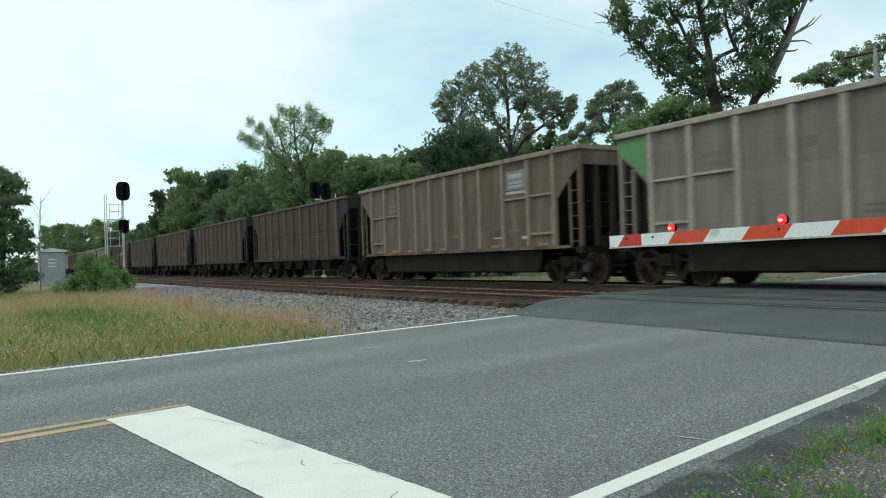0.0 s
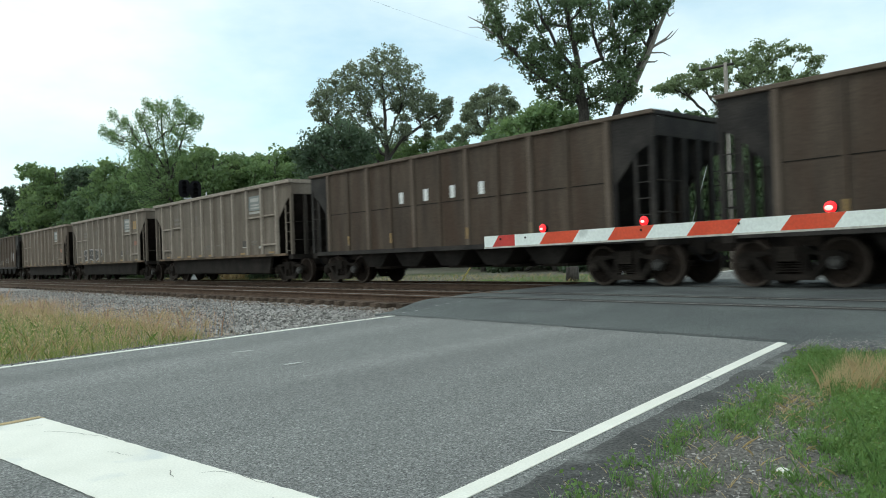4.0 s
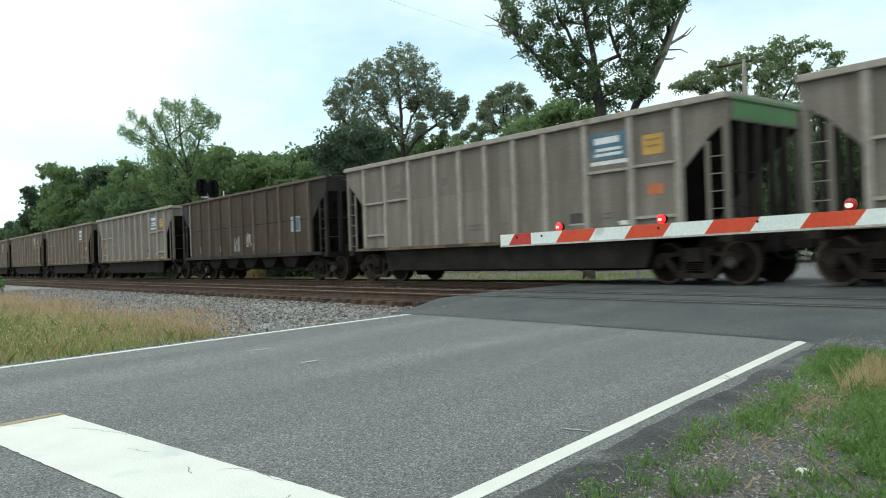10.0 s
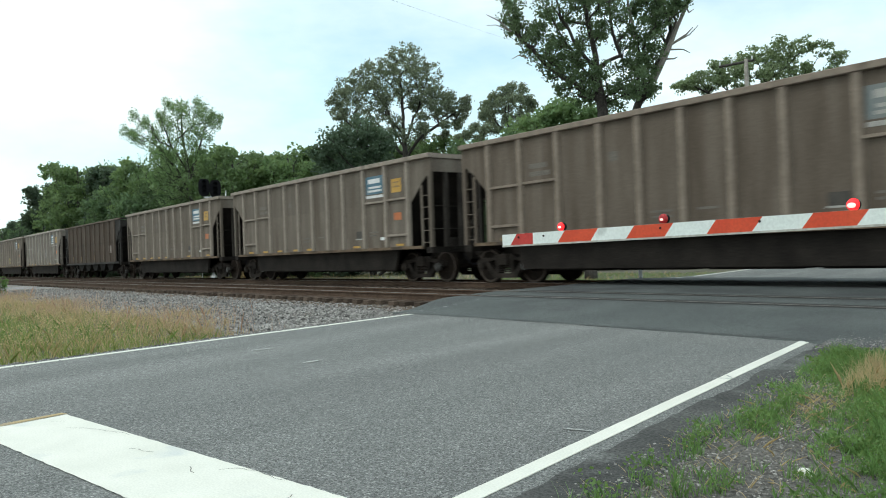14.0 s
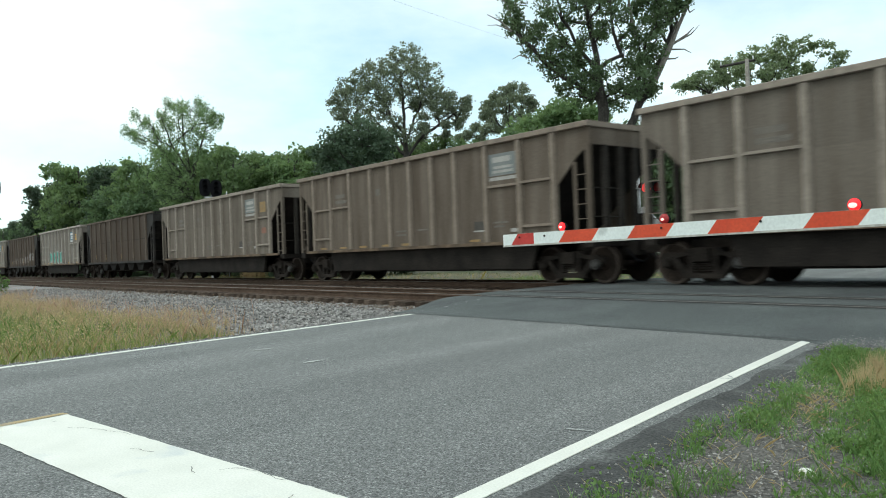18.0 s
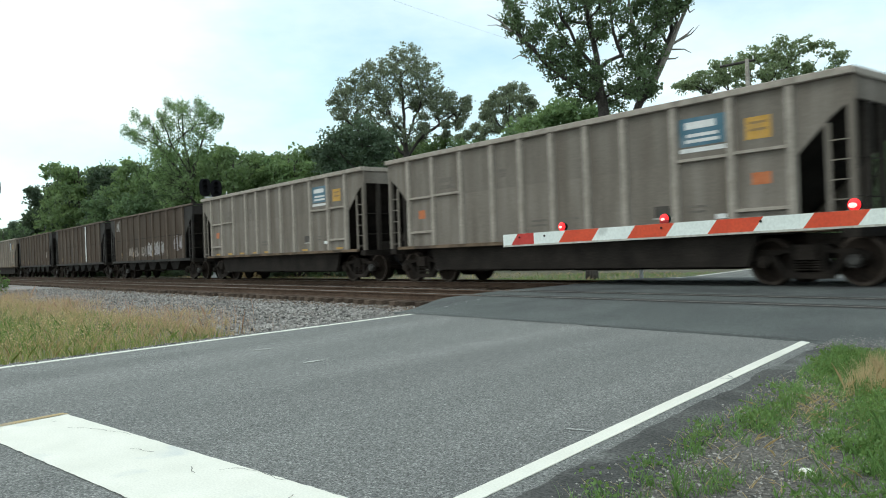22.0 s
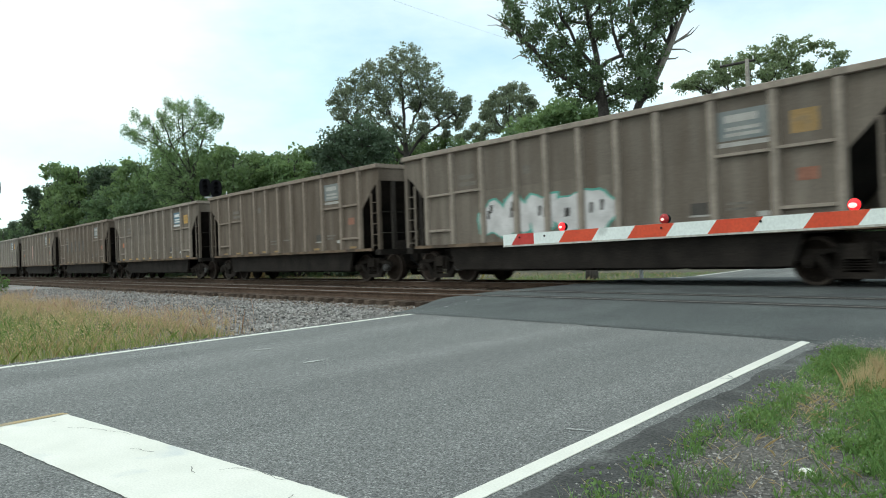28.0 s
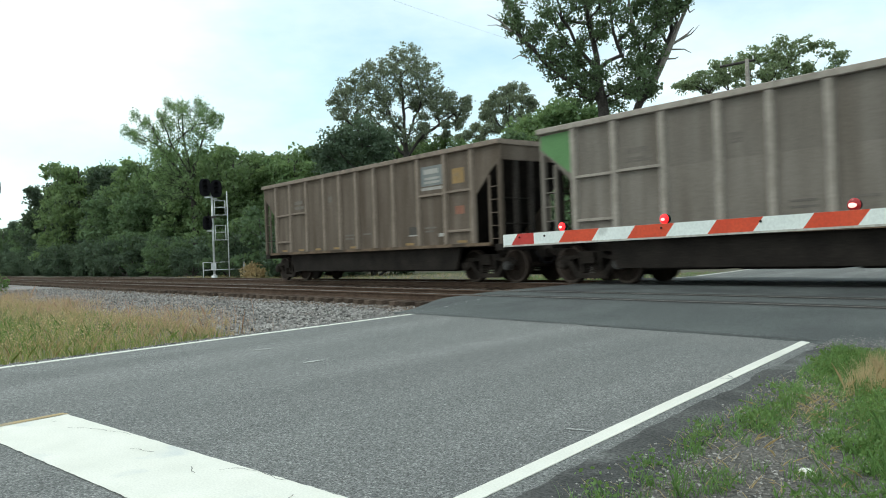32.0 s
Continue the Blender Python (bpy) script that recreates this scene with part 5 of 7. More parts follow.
def grown_tree(name, at, trunk, blobs, per_blob, per, clump, leaf, leaf_mat, tip, label, seed, limbs=(), depth=0.55, layers=2, category="tree", group="", bark=None, flat=0.75, turn=FACING):
    """A tree grown towards its masses of foliage (across, height, radius): trunk, branching, and leaf clumps at the twigs' ends."""
    rr = np.random.default_rng(seed)
    thing = group_empty(name, at, label, category, group)
    thing.rotation_euler = (0, 0, turn)
    half = max(abs(b[0]) for b in blobs) + 0.3
    mid = sum(b[0] for b in blobs) / len(blobs)
    targets = []
    for u, z, rad in blobs:
        deep = depth * half * math.sqrt(max(0.05, 1 - ((u - mid) / (half * 1.15)) ** 2))
        for k in range(layers):
            yc = deep * (rr.uniform(0.15, 1.0) * (1 if k % 2 else -1)) if layers > 1 else rr.uniform(-deep, deep)
            d = rr.normal(size=(per_blob, 3))
            d /= np.linalg.norm(d, axis=1, keepdims=True)
            targets.append(np.array([u, yc, z]) + d * rad * rr.uniform(0.25, 1.0, (per_blob, 1)) ** 0.5 * np.array([1, 1.15, 0.9]))
    targets = np.concatenate(targets)
    lines = [[(x, 0.0, z) for x, z in trunk]]
    for limb in limbs:
        y1 = rr.uniform(-1, 1) * depth * half * 0.8
        lines.append([(x, y1 * i / (len(limb) - 1), z) for i, (x, z) in enumerate(limb)])
    pos, par, count, tn = grow(lines, targets, rr)
    rad = tip * np.maximum(count, 1.0) ** 0.52
    big = rad[0]
    rad[:tn] = np.maximum(rad[:tn], big * np.linspace(1.0, 0.25, tn))
    rad[:3] *= np.array([1.35, 1.15, 1.05])
    ids = np.arange(len(pos))
    me = limb_mesh(pos, par, rad, ids[1:])
    me.materials.append(bark or BARK)
    new("trunk", me).parent = thing
    p = np.repeat(targets, per, axis=0)
    spread = rr.normal(size=p.shape)
    spread *= np.minimum(1.0, 1.9 / np.maximum(np.linalg.norm(spread, axis=1, keepdims=True), 1e-6))
    p = p + spread * clump * np.repeat(rr.uniform(0.7, 1.25, (len(targets), 1)), per, axis=0) * np.array([1, 1, flat])
    crown = new("crown", faces_mesh("crown", leaf_quads(p, leaf, r=rr), 4, leaf_mat))
    crown.parent = thing
    return thing


def wild_blobs(r, h, w, n, low, cone=0.0):
    """Masses of foliage all round a crown of height h and width w."""
    out = []
    for i in range(n):
        v = (i + 0.5) / n
        z = h * (low + (0.91 - low) * v)
        belly = (1 - v) ** 0.8 if cone else math.sin(math.pi * min(1, 0.18 + 0.80 * (1 - v)) ** 1.0) ** 0.6 if v > 0.5 else 1.0
        belly = max(0.16, belly)
        out.append((r.uniform(-1, 1) * w / 2 * belly, z + r.uniform(-0.04, 0.04) * h, w * r.uniform(0.10, 0.17) * (0.6 + 0.4 * belly)))
    return out


def woods():
    """The edge of the woods behind the tracks, from a few grown trees."""
    kinds = []
    for i, (h, w, m, name, label, low, cone) in enumerate((
            (12.0, 9.0, LEAF_MIX, "hardwood_tree", "dense green hardwood tree at the edge of the woods", 0.12, 0),
            (14.0, 8.0, LEAF_LIGHT, "hardwood_tree", "light green leafy tree at the edge of the woods", 0.12, 0),
            (13.0, 6.5, LEAF_DARK, "cedar_tree", "dark narrow cedar at the edge of the woods", 0.08, 1),
            (10.0, 9.0, LEAF_MIX, "hardwood_tree", "bushy green tree at the edge of the woods", 0.12, 0),
            (4.5, 6.0, LEAF_MIX, "understorey_bush", "dense green bush below the trees", 0.12, 0),
            # dark leaves put the shade below the trees into this bush's colour
            (3.6, 5.0, LEAF_DARK, "understorey_bush", "dark green bush below the trees", 0.12, 0))):
        r = random.Random(40 + i)
        tall = h > 5
        kinds.append((h, grown_tree(name, (0, -900, 0), ((0, -0.3), (0.1, h * 0.3), (-0.1, h * 0.6), (0, h * 0.88)) if tall else ((0, -0.2), (0.05, h * 0.4)), wild_blobs(r, h, w, 34 if tall else 14, low, cone), 7 if tall else 6, 27 if tall else 30,
                                  0.36 if tall else 0.26, 0.19 if tall else 0.13, m, 0.012, label, 50 + i, depth=0.9, category="tree" if tall else "bush", group="edge of the woods")))
    r = random.Random(3)
    spots = []

    def put(k, x, y, s, turn=None, z=-0.35):
        spots.append((k, x, y, s, r.uniform(0, 6.28) if turn is None else turn, z))
    # heights follow the skyline of the woods
    for k, x, y, h in ((0, -200, 31, 11), (3, -186, 28, 11), (2, -172, 29, 12.2), (0, -160, 30, 12.8), (2, -148, 29, 11.4), (2, -139, 27, 15.5), (2, -128, 28, 16.8), (2, -122, 30, 16.5), (1, -116, 27, 15.0),
                       (2, -110, 29, 15.2), (2, -104, 30, 14.8), (0, -98, 28, 14.8), (1, -92, 29, 13.2), (0, -86, 30, 14.2), (3, -84, 26, 9.5), (2, -95, 31, 12.6), (0, -80, 31, 13.4), (1, -76, 33, 10.4), (2, -70, 39, 11.4), (1, -78, 33, 10.8), (3, -72, 31, 12.2), (0, -72, 37, 12.6), (3, -67, 35, 11.2),
                       (3, -72, 44, 13.0), (1, -68, 46, 13.4), (0, -66, 42, 12.6), (1, -62, 40, 11.6), (3, -56, 36, 9.5), (2, -62, 37, 12.5), (0, -78, 52, 13.5), (1, -60, 48, 12.8),
                       (0, -57, 52, 12.0), (3, -50, 50, 10.8), (0, -48, 56, 11.5), (1, -40, 44, 11.2), (0, -36, 46, 10.6), (1, -44, 47, 10.6), (3, -30, 52, 9.0), (0, -24, 58, 10.0), (3, -14, 58, 9.0), (0, -4, 60, 10), (3, 6, 58, 9), (3, -27, 41, 8.6), (0, -23, 43, 9.0), (3, -19, 40, 8.2), (0, -14, 42, 8.6), (3, -9, 41, 8.0), (3, -4, 44, 8.4), (0, -33, 38, 8.8), (3, -38, 37, 9.0), (3, -21, 36, 7.4), (0, -16.5, 37, 7.6), (3, -12, 36, 7.0), (3, -24.5, 38, 7.8), (3, -7, 38, 7.0)):
        if -84 < x < -58 and k in (0, 3):
            k = 1
        if -152 < x < -58 and y < 40:
            behind = ((2, 0) if x < -95 else (1, 3))[len(spots) % 2]
            put(behind, x - 4, y + 7, (1.06 if x < -100 else 0.84) * h / kinds[behind][0])
        put(k, x, y, (1.15 if -146 < x < -100 else 0.88 if -100 <= x < -58 else 0.96 if x < -36 else 1.0) * h / kinds[k][0])
    for i in range(16):
        put((0, 2, 1, 0)[i % 4], -214 - 17 * i, 27 + r.uniform(0, 5), (0.92 + 0.05 * min(i, 12)) * r.uniform(0.9, 1.1))
    for i in range(54):
        x = -190 + 3.1 * i
        put(4 + (i % 2) if x > -84 else 5, x, (23.6 if x < -36 else 32) + r.uniform(-0.6, 1.8), r.uniform(0.65, 1.15))
    done = set()
    for k, x, y, s, a, z in spots:
        m = Matrix.LocRotScale((x, y, z), Euler((0, 0, a)), (s, s, s))
        if k in done:
            copy_thing(kinds[k][1], m)
        else:
            done.add(k)
            kinds[k][1].matrix_basis = m


woods()


def big_trees():
    # tall broad pine with a domed crown
    blobs = [(0.2, 19.2, 0.82), (1.3, 19.2, 0.87), (2.3, 18.3, 0.87), (3.2, 17.1, 0.87), (-0.7, 18.7, 0.82), (-1.7, 18.1, 0.87), (-2.5, 17.5, 0.77), (1.0, 17.7, 1.03), (-0.6, 17.1, 0.98), (2.0, 16.7, 0.82), (-3.4, 17.2, 0.67), (-4.4, 16.6, 0.82), (-3.3, 15.6, 1.03), (-4.9, 15.5, 0.77), (-5.5, 14.8, 0.57),
             (-2.1, 16.0, 0.87), (-1.4, 14.5, 0.67), (-3.5, 14.1, 1.03), (-4.9, 14.0, 0.72), (3.5, 15.8, 0.82), (4.6, 15.4, 0.72), (4.9, 14.5, 0.57), (3.6, 14.2, 0.67), (6.1, 14.3, 0.57), (6.3, 14.8, 0.36), (5.4, 13.2, 0.41), (1.6, 15.0, 0.46), (-0.3, 13.1, 0.67), (1.0, 12.0, 0.82)]
    blobs += [(0.4, 16.2, 0.9), (-1.1, 15.6, 0.7), (2.7, 15.3, 0.7), (-2.5, 13.0, 0.8), (2.3, 13.4, 0.4), (-0.9, 11.8, 0.8), (2.2, 12.2, 0.5), (4.3, 12.5, 0.35), (-1.9, 12.0, 0.8), (-4.3, 12.7, 0.7)]
    grown_tree("pine_tree", (-57.1, 40.5, -0.4), ((0.4, -0.3), (0.5, 6.0), (0.6, 11.0), (0.5, 14.5), (0.4, 18.0)), [(u, z, 1.12 * q) for u, z, q in blobs], 19, 20, 0.19, 0.10, LEAF_PINE, 0.0075, "tall pine with a broad domed crown", 11,
               limbs=(((0.5, 10.2), (-1.2, 12.4), (-2.8, 14.8), (-4.0, 16.2)), ((0.6, 10.0), (2.2, 12.0), (4.4, 13.4), (5.8, 14.2)), ((0.5, 11.0), (-0.6, 13.6), (-1.4, 16.6)), ((0.6, 11.6), (1.8, 14.0), (2.8, 16.6)), ((0.5, 9.4), (-2.4, 11.4), (-4.6, 13.6))))
    # broad dark cedar at the pine's foot
    blobs = [(2.4, 11.0, 1.15), (0.5, 10.7, 0.9), (3.7, 10.2, 1.0), (-0.4, 9.9, 0.9), (1.9, 9.6, 1.25), (3.1, 8.7, 1.25), (0.3, 8.6, 1.25), (-1.0, 8.9, 0.8), (1.5, 7.4, 1.5), (3.6, 7.0, 1.4), (-0.6, 7.0, 1.4), (1.2, 5.4, 1.8), (3.6, 5.0, 1.6), (-1.0, 5.0, 1.6), (1.4, 3.2, 1.9), (3.8, 2.8, 1.6), (-0.8, 2.8, 1.6)]
    grown_tree("cedar_tree", (-52.0, 31.0, -0.4), ((1.6, -0.3), (1.6, 4.0), (1.8, 8.0), (2.0, 10.6)), blobs, 11, 50, 0.34, 0.125, LEAF_DARK, 0.014, "broad dark evergreen at the foot of the pine", 24, depth=0.6)
    blobs = [(-0.3, 18.7, 0.56), (0.6, 19.0, 0.56), (1.6, 18.7, 0.62), (2.3, 17.8, 0.56), (2.9, 17.2, 0.37), (-1.3, 18.2, 0.50), (-2.1, 17.4, 0.50), (-2.5, 16.4, 0.37), (-1.7, 16.3, 0.56), (-0.4, 17.4, 0.75), (1.0, 17.5, 0.75), (1.8, 16.3, 0.69),
             (0.2, 16.0, 0.56), (-1.1, 15.0, 0.69), (1.1, 14.8, 0.81), (2.4, 14.9, 0.56), (-3.4, 15.2, 0.44), (-4.4, 14.2, 0.56), (-5.3, 14.0, 0.44), (-2.5, 14.6, 0.56), (-3.1, 13.7, 0.69), (3.2, 14.2, 0.69)]
    grown_tree("pine_tree", (-61.9, 58.6, -0.4), ((0.2, -0.3), (0.3, 8.0), (0.2, 13.0), (0.4, 17.6)), blobs, 14, 34, 0.21, 0.105, LEAF_PINE, 0.010, "slimmer pine with a tufted crown", 12)
    # airy young tree before the woods
    blobs = [(-3.7, 15.9, 0.34), (-4.8, 14.6, 0.40), (-4.1, 13.9, 0.46), (-2.9, 15.1, 0.51), (-2.4, 14.0, 0.57), (-1.4, 16.1, 0.46), (-0.9, 15.1, 0.63), (-0.5, 17.1, 0.34), (0.4, 17.0, 0.46), (0.6, 15.6, 0.63), (1.4, 16.4, 0.51), (2.3, 17.2, 0.34), (2.6, 16.1, 0.46), (3.4, 15.4, 0.46), (4.1, 15.8, 0.23),
             (2.0, 14.7, 0.63), (2.8, 14.0, 0.40), (0.5, 14.0, 0.69), (-0.9, 13.4, 0.69), (-2.1, 12.8, 0.57), (1.9, 12.9, 0.46), (2.3, 12.0, 0.34), (-0.9, 11.5, 0.97), (0.7, 11.3, 1.09), (-2.7, 11.3, 0.80), (-0.4, 9.5, 1.26), (1.6, 9.8, 0.91)]
    blobs += [(-1.4, 12.2, 0.7), (1.0, 12.5, 0.8), (0.0, 10.6, 1.0), (2.4, 10.8, 0.8), (-1.8, 10.2, 0.9), (0.8, 8.6, 1.1), (2.6, 8.6, 0.9), (-1.2, 8.0, 1.0)]
    grown_tree("ash_tree", (-77.2, 27.5, -0.4), ((1.4, -0.3), (1.3, 7.4), (1.0, 10.4), (0.6, 13.0), (0.4, 16.0)), [(u, z, 1.25 * q) for u, z, q in blobs], 24, 13, 0.15, 0.080, LEAF_LIGHT, 0.0065, "airy light green tree above the woods", 13, depth=0.5,
               limbs=(((1.3, 7.6), (-0.2, 10.6), (-2.2, 13.2), (-4.4, 14.6)), ((1.1, 9.4), (1.8, 12.6), (2.4, 15.0), (2.4, 16.8)), ((1.0, 10.2), (-0.6, 13.4), (-1.2, 15.8))), flat=2.2)
    # the big oak with dead limbs
    boughs = (((-0.1, 9.5), (-1.9, 10.7), (-3.1, 11.8), (-4.1, 12.9), (-4.7, 14.3), (-5.0, 15.5)), ((-0.2, 11.0), (-1.3, 12.4), (-2.1, 13.7), (-2.6, 15.3), (-2.9, 16.6)), ((0.1, 10.0), (1.2, 10.3), (2.5, 10.7)),
              ((0.3, 6.5), (1.9, 8.4), (2.9, 10.3), (3.7, 11.8), (4.3, 13.2), (4.9, 14.4), (5.4, 15.6)), ((-0.1, 11.2), (1.3, 11.8), (0.9, 13.1), (0.8, 14.8), (1.0, 16.4)), ((2.1, 9.2), (2.2, 11.1), (2.1, 12.3)), ((4.3, 13.2), (3.5, 13.8), (2.6, 14.5)), ((-0.1, 9.5), (-1.1, 9.6), (-1.8, 9.7)))
    masses = [(-4.6, 14.4, 0.62), (-4.3, 13.6, 0.68), (-3.7, 12.7, 0.70), (-3.0, 11.8, 0.72), (-2.2, 11.2, 0.70), (-1.5, 10.4, 0.68), (-0.7, 9.8, 0.62), (-3.0, 13.7, 0.50), (-2.3, 12.8, 0.75), (-1.9, 14.1, 0.72), (-1.5, 11.9, 0.75), (-0.9, 14.3, 0.80), (-0.3, 13.1, 0.78), (-0.9, 11.5, 0.72), (0.4, 14.3, 0.80), (0.9, 13.5, 0.62), (-0.3, 10.6, 0.62),
              (1.9, 12.9, 0.66), (2.6, 12.3, 0.74), (1.7, 11.3, 0.72), (2.6, 11.0, 0.74), (1.9, 10.1, 0.72), (2.7, 9.8, 0.5), (2.9, 11.7, 0.6), (1.2, 9.4, 0.6), (0.6, 9.9, 0.5), (2.3, 14.5, 0.40), (3.2, 14.2, 0.5), (3.8, 13.9, 0.58), (3.3, 13.4, 0.5)]
    crest = [(-4.7, 15.4, 0.5), (-2.8, 15.6, 0.8), (-1.4, 16.0, 0.9), (0.2, 15.9, 0.9), (1.2, 15.6, 0.8), (-0.6, 17.2, 0.9), (-2.4, 16.9, 0.7), (1.1, 16.9, 0.7), (4.3, 14.3, 0.5), (4.9, 15.2, 0.5), (3.6, 15.4, 0.6), (2.5, 16.0, 0.7)]
    oak = grown_tree("oak_tree", (-27.4, 33.0, -0.4), ((0.3, -0.3), (0.3, 5.0), (0.2, 8.7), (0.0, 10.2), (-0.1, 11.8), (-0.4, 13.3), (-0.6, 14.9), (-0.7, 16.4)), [(u, z, 0.9 * q) for u, z, q in masses + crest], 12, 36, 0.18, 0.078, LEAF_OAK, 0.0105, "large oak with open crown and bare dead limbs", 14, limbs=boughs, depth=0.42)
    for pts, r0 in ((((-4.7, 13.3), (-5.3, 13.9), (-6.0, 14.3)), 0.06), (((-4.8, 13.4), (-5.5, 13.7), (-6.0, 13.7)), 0.035), (((-3.8, 11.8), (-4.3, 12.0), (-4.7, 11.8)), 0.04), (((-2.2, 14.3), (-2.7, 14.6), (-3.1, 15.0)), 0.05), (((2.1, 12.7), (1.8, 14.5), (1.7, 15.6)), 0.10), (((4.1, 12.3), (4.9, 12.8), (5.3, 13.2)), 0.075),
                    (((4.3, 12.4), (5.1, 12.8), (5.6, 13.3)), 0.05), (((4.0, 12.0), (4.7, 12.0), (5.1, 11.8)), 0.05), (((3.6, 11.5), (4.2, 11.5), (4.4, 11.6)), 0.06), (((2.7, 9.7), (3.1, 9.8), (3.4, 9.9)), 0.09), (((4.9, 14.4), (5.1, 14.0), (5.4, 14.2)), 0.05), (((-4.7, 14.2), (-5.0, 14.9), (-5.4, 15.4)), 0.05)):
        dead = B()
        branch(dead, [(x, 0.04 * k, z) for k, (x, z) in enumerate(pts)], r0, r0 * 0.3, 6)
        part("dead_limb", dead, DEADWOOD, oak, "bare grey dead limb")
    # the oak's half-dead stem, bare on its outer side
    dead = B()
    branch(dead, [(2.95, -0.3, 10.3), (3.72, -0.35, 11.8), (4.32, -0.4, 13.2), (4.92, -0.4, 14.4), (5.6, -0.4, 15.9)], 0.17, 0.05, 8)
    part("dead_limb", dead, DEADWOOD, oak, "thick bare grey stem")
    # spreading tree by the utility pole
    blobs = [(-5.3, 13.7, 0.40), (-4.3, 14.1, 0.48), (-3.1, 14.6, 0.53), (-1.6, 15.2, 0.62), (-0.2, 15.7, 0.62), (1.3, 15.9, 0.66), (2.8, 15.9, 0.66), (4.1, 15.6, 0.62), (5.3, 14.9, 0.53), (5.6, 14.1, 0.40), (0.4, 14.8, 0.57), (2.0, 14.9, 0.62), (3.5, 14.3, 0.62), (-1.7, 14.3, 0.53), (4.5, 13.4, 0.62), (-3.2, 13.5, 0.44), (-0.1, 13.8, 0.53), (1.6, 13.4, 0.7), (3.0, 12.6, 0.8), (0.2, 12.4, 0.7), (5.0, 12.2, 0.7), (2.0, 11.2, 0.9), (4.0, 10.8, 0.9)]
    grown_tree("oak_tree", (-31.7, 56.5, -0.4), ((1.0, -0.3), (1.0, 6.0), (0.8, 10.0), (1.0, 13.6)), [(u, z, 1.3 * q) for u, z, q in blobs], 16, 30, 0.20, 0.10, LEAF_SKYLIT, 0.008, "spreading pale green oak behind the utility pole", 15, limbs=(((0.9, 8.4), (-1.6, 11.0), (-3.6, 13.0), (-5.0, 13.6)), ((0.8, 10.0), (-0.8, 12.6), (-1.6, 14.4)), ((1.0, 9.6), (3.0, 12.4), (4.6, 14.6))), flat=0.6)
    # rounded bright tree between pine and oak
    blobs = [(-3.5, 12.0, 0.61), (-4.1, 11.6, 0.56), (-2.7, 11.8, 0.56), (-1.5, 11.5, 0.61), (-4.6, 11.1, 0.52), (-0.7, 11.2, 0.52), (-2.2, 11.1, 0.65), (-3.5, 10.8, 0.70), (-1.2, 10.4, 0.7), (-4.2, 10.2, 0.7), (-2.6, 9.8, 0.9), (-4.0, 9.0, 0.9), (-1.2, 9.0, 0.9), (-2.6, 8.0, 1.1)]
    grown_tree("hardwood_tree", (-38.5, 46.5, -0.4), ((-2.6, -0.3), (-2.6, 5.0), (-2.6, 9.5)), blobs, 8, 46, 0.28, 0.12, LEAF_LIGHT, 0.013, "round bright green tree behind the tracks", 25, depth=0.5)
    # small tree and bush at the near side of the line
    r = random.Random(23)
    blobs = [(0.35, 6.15, 0.32), (0.74, 5.87, 0.34), (1.26, 5.56, 0.24), (0.59, 5.21, 0.45), (1.11, 4.79, 0.40), (1.64, 4.72, 0.21), (0.30, 4.42, 0.48), (0.96, 4.08, 0.40), (1.34, 3.46, 0.40), (0.41, 3.49, 0.53), (1.73, 3.13, 0.24), (0.92, 2.68, 0.53), (1.58, 2.39, 0.32), (0.25, 2.30, 0.53), (1.43, 1.60, 0.42), (0.63, 1.49, 0.58), (1.67, 0.93, 0.32), (0.87, 0.56, 0.42), (0.08, 0.72, 0.48)]
    blobs += [(-0.5, 5.7, 0.45), (-1.0, 4.9, 0.5), (-0.4, 4.2, 0.5), (-1.3, 3.6, 0.5), (-0.5, 3.0, 0.55), (-1.2, 2.2, 0.5), (-0.6, 1.3, 0.5), (-1.3, 0.8, 0.45)]
    grown_tree("roadside_tree", (-41.6, 0.35, -0.3), ((0.2, -0.2), (0.2, 1.5), (0.3, 3.5), (0.4, 5.6)), [(u * 0.95 - 0.35, z * 0.96, q * 0.9) for u, z, q in blobs], 12, 30, 0.15, 0.07, LEAF_MIX, 0.005, "small leafy tree beside the road verge, foliage to the ground", 16, turn=1.037, depth=0.5)
    grown_tree("roadside_tree", (-42.5, -2.2, -0.3), ((0.0, -0.2), (0.1, 2.5), (0.0, 5.6)), [(u * 1.2, z * 1.08, q * 1.15) for u, z, q in blobs], 10, 34, 0.19, 0.085, LEAF_OAK, 0.005, "small dark leafy tree beside the road verge", 18, turn=2.2, depth=0.7)
    bare = group_empty("sapling", (-43.5, 2.2, -0.3), "thin bare sapling beside the leafy tree", "tree")
    bm = B()
    r = random.Random(21)
    branch(bm, [(0, 0, 0), (0.05, 0, 2.2), (0.0, 0.1, 4.9)], 0.035, 0.008, 6)
    for i in range(16):
        z = 1.2 + 0.22 * i
        a = r.uniform(0, 6.28)
        branch(bm, [(0, 0, z), (math.cos(a) * 0.4, math.sin(a) * 0.4, z + 0.5), (math.cos(a) * 0.6, math.sin(a) * 0.6, z + 0.95)], 0.014, 0.004, 4)
    part("trunk", bm, DEADWOOD, bare)
    blobs = [(-1.3, 0.35, 0.28), (-0.9, 0.6, 0.3), (-0.5, 0.95, 0.3), (-0.2, 1.35, 0.22), (0.15, 1.6, 0.2), (0.3, 1.2, 0.3), (0.6, 1.1, 0.25), (0.9, 0.85, 0.3), (1.3, 0.85, 0.2), (1.6, 0.5, 0.25), (0.0, 0.7, 0.4), (0.6, 0.5, 0.4), (-0.6, 0.4, 0.4), (1.2, 0.35, 0.3)]
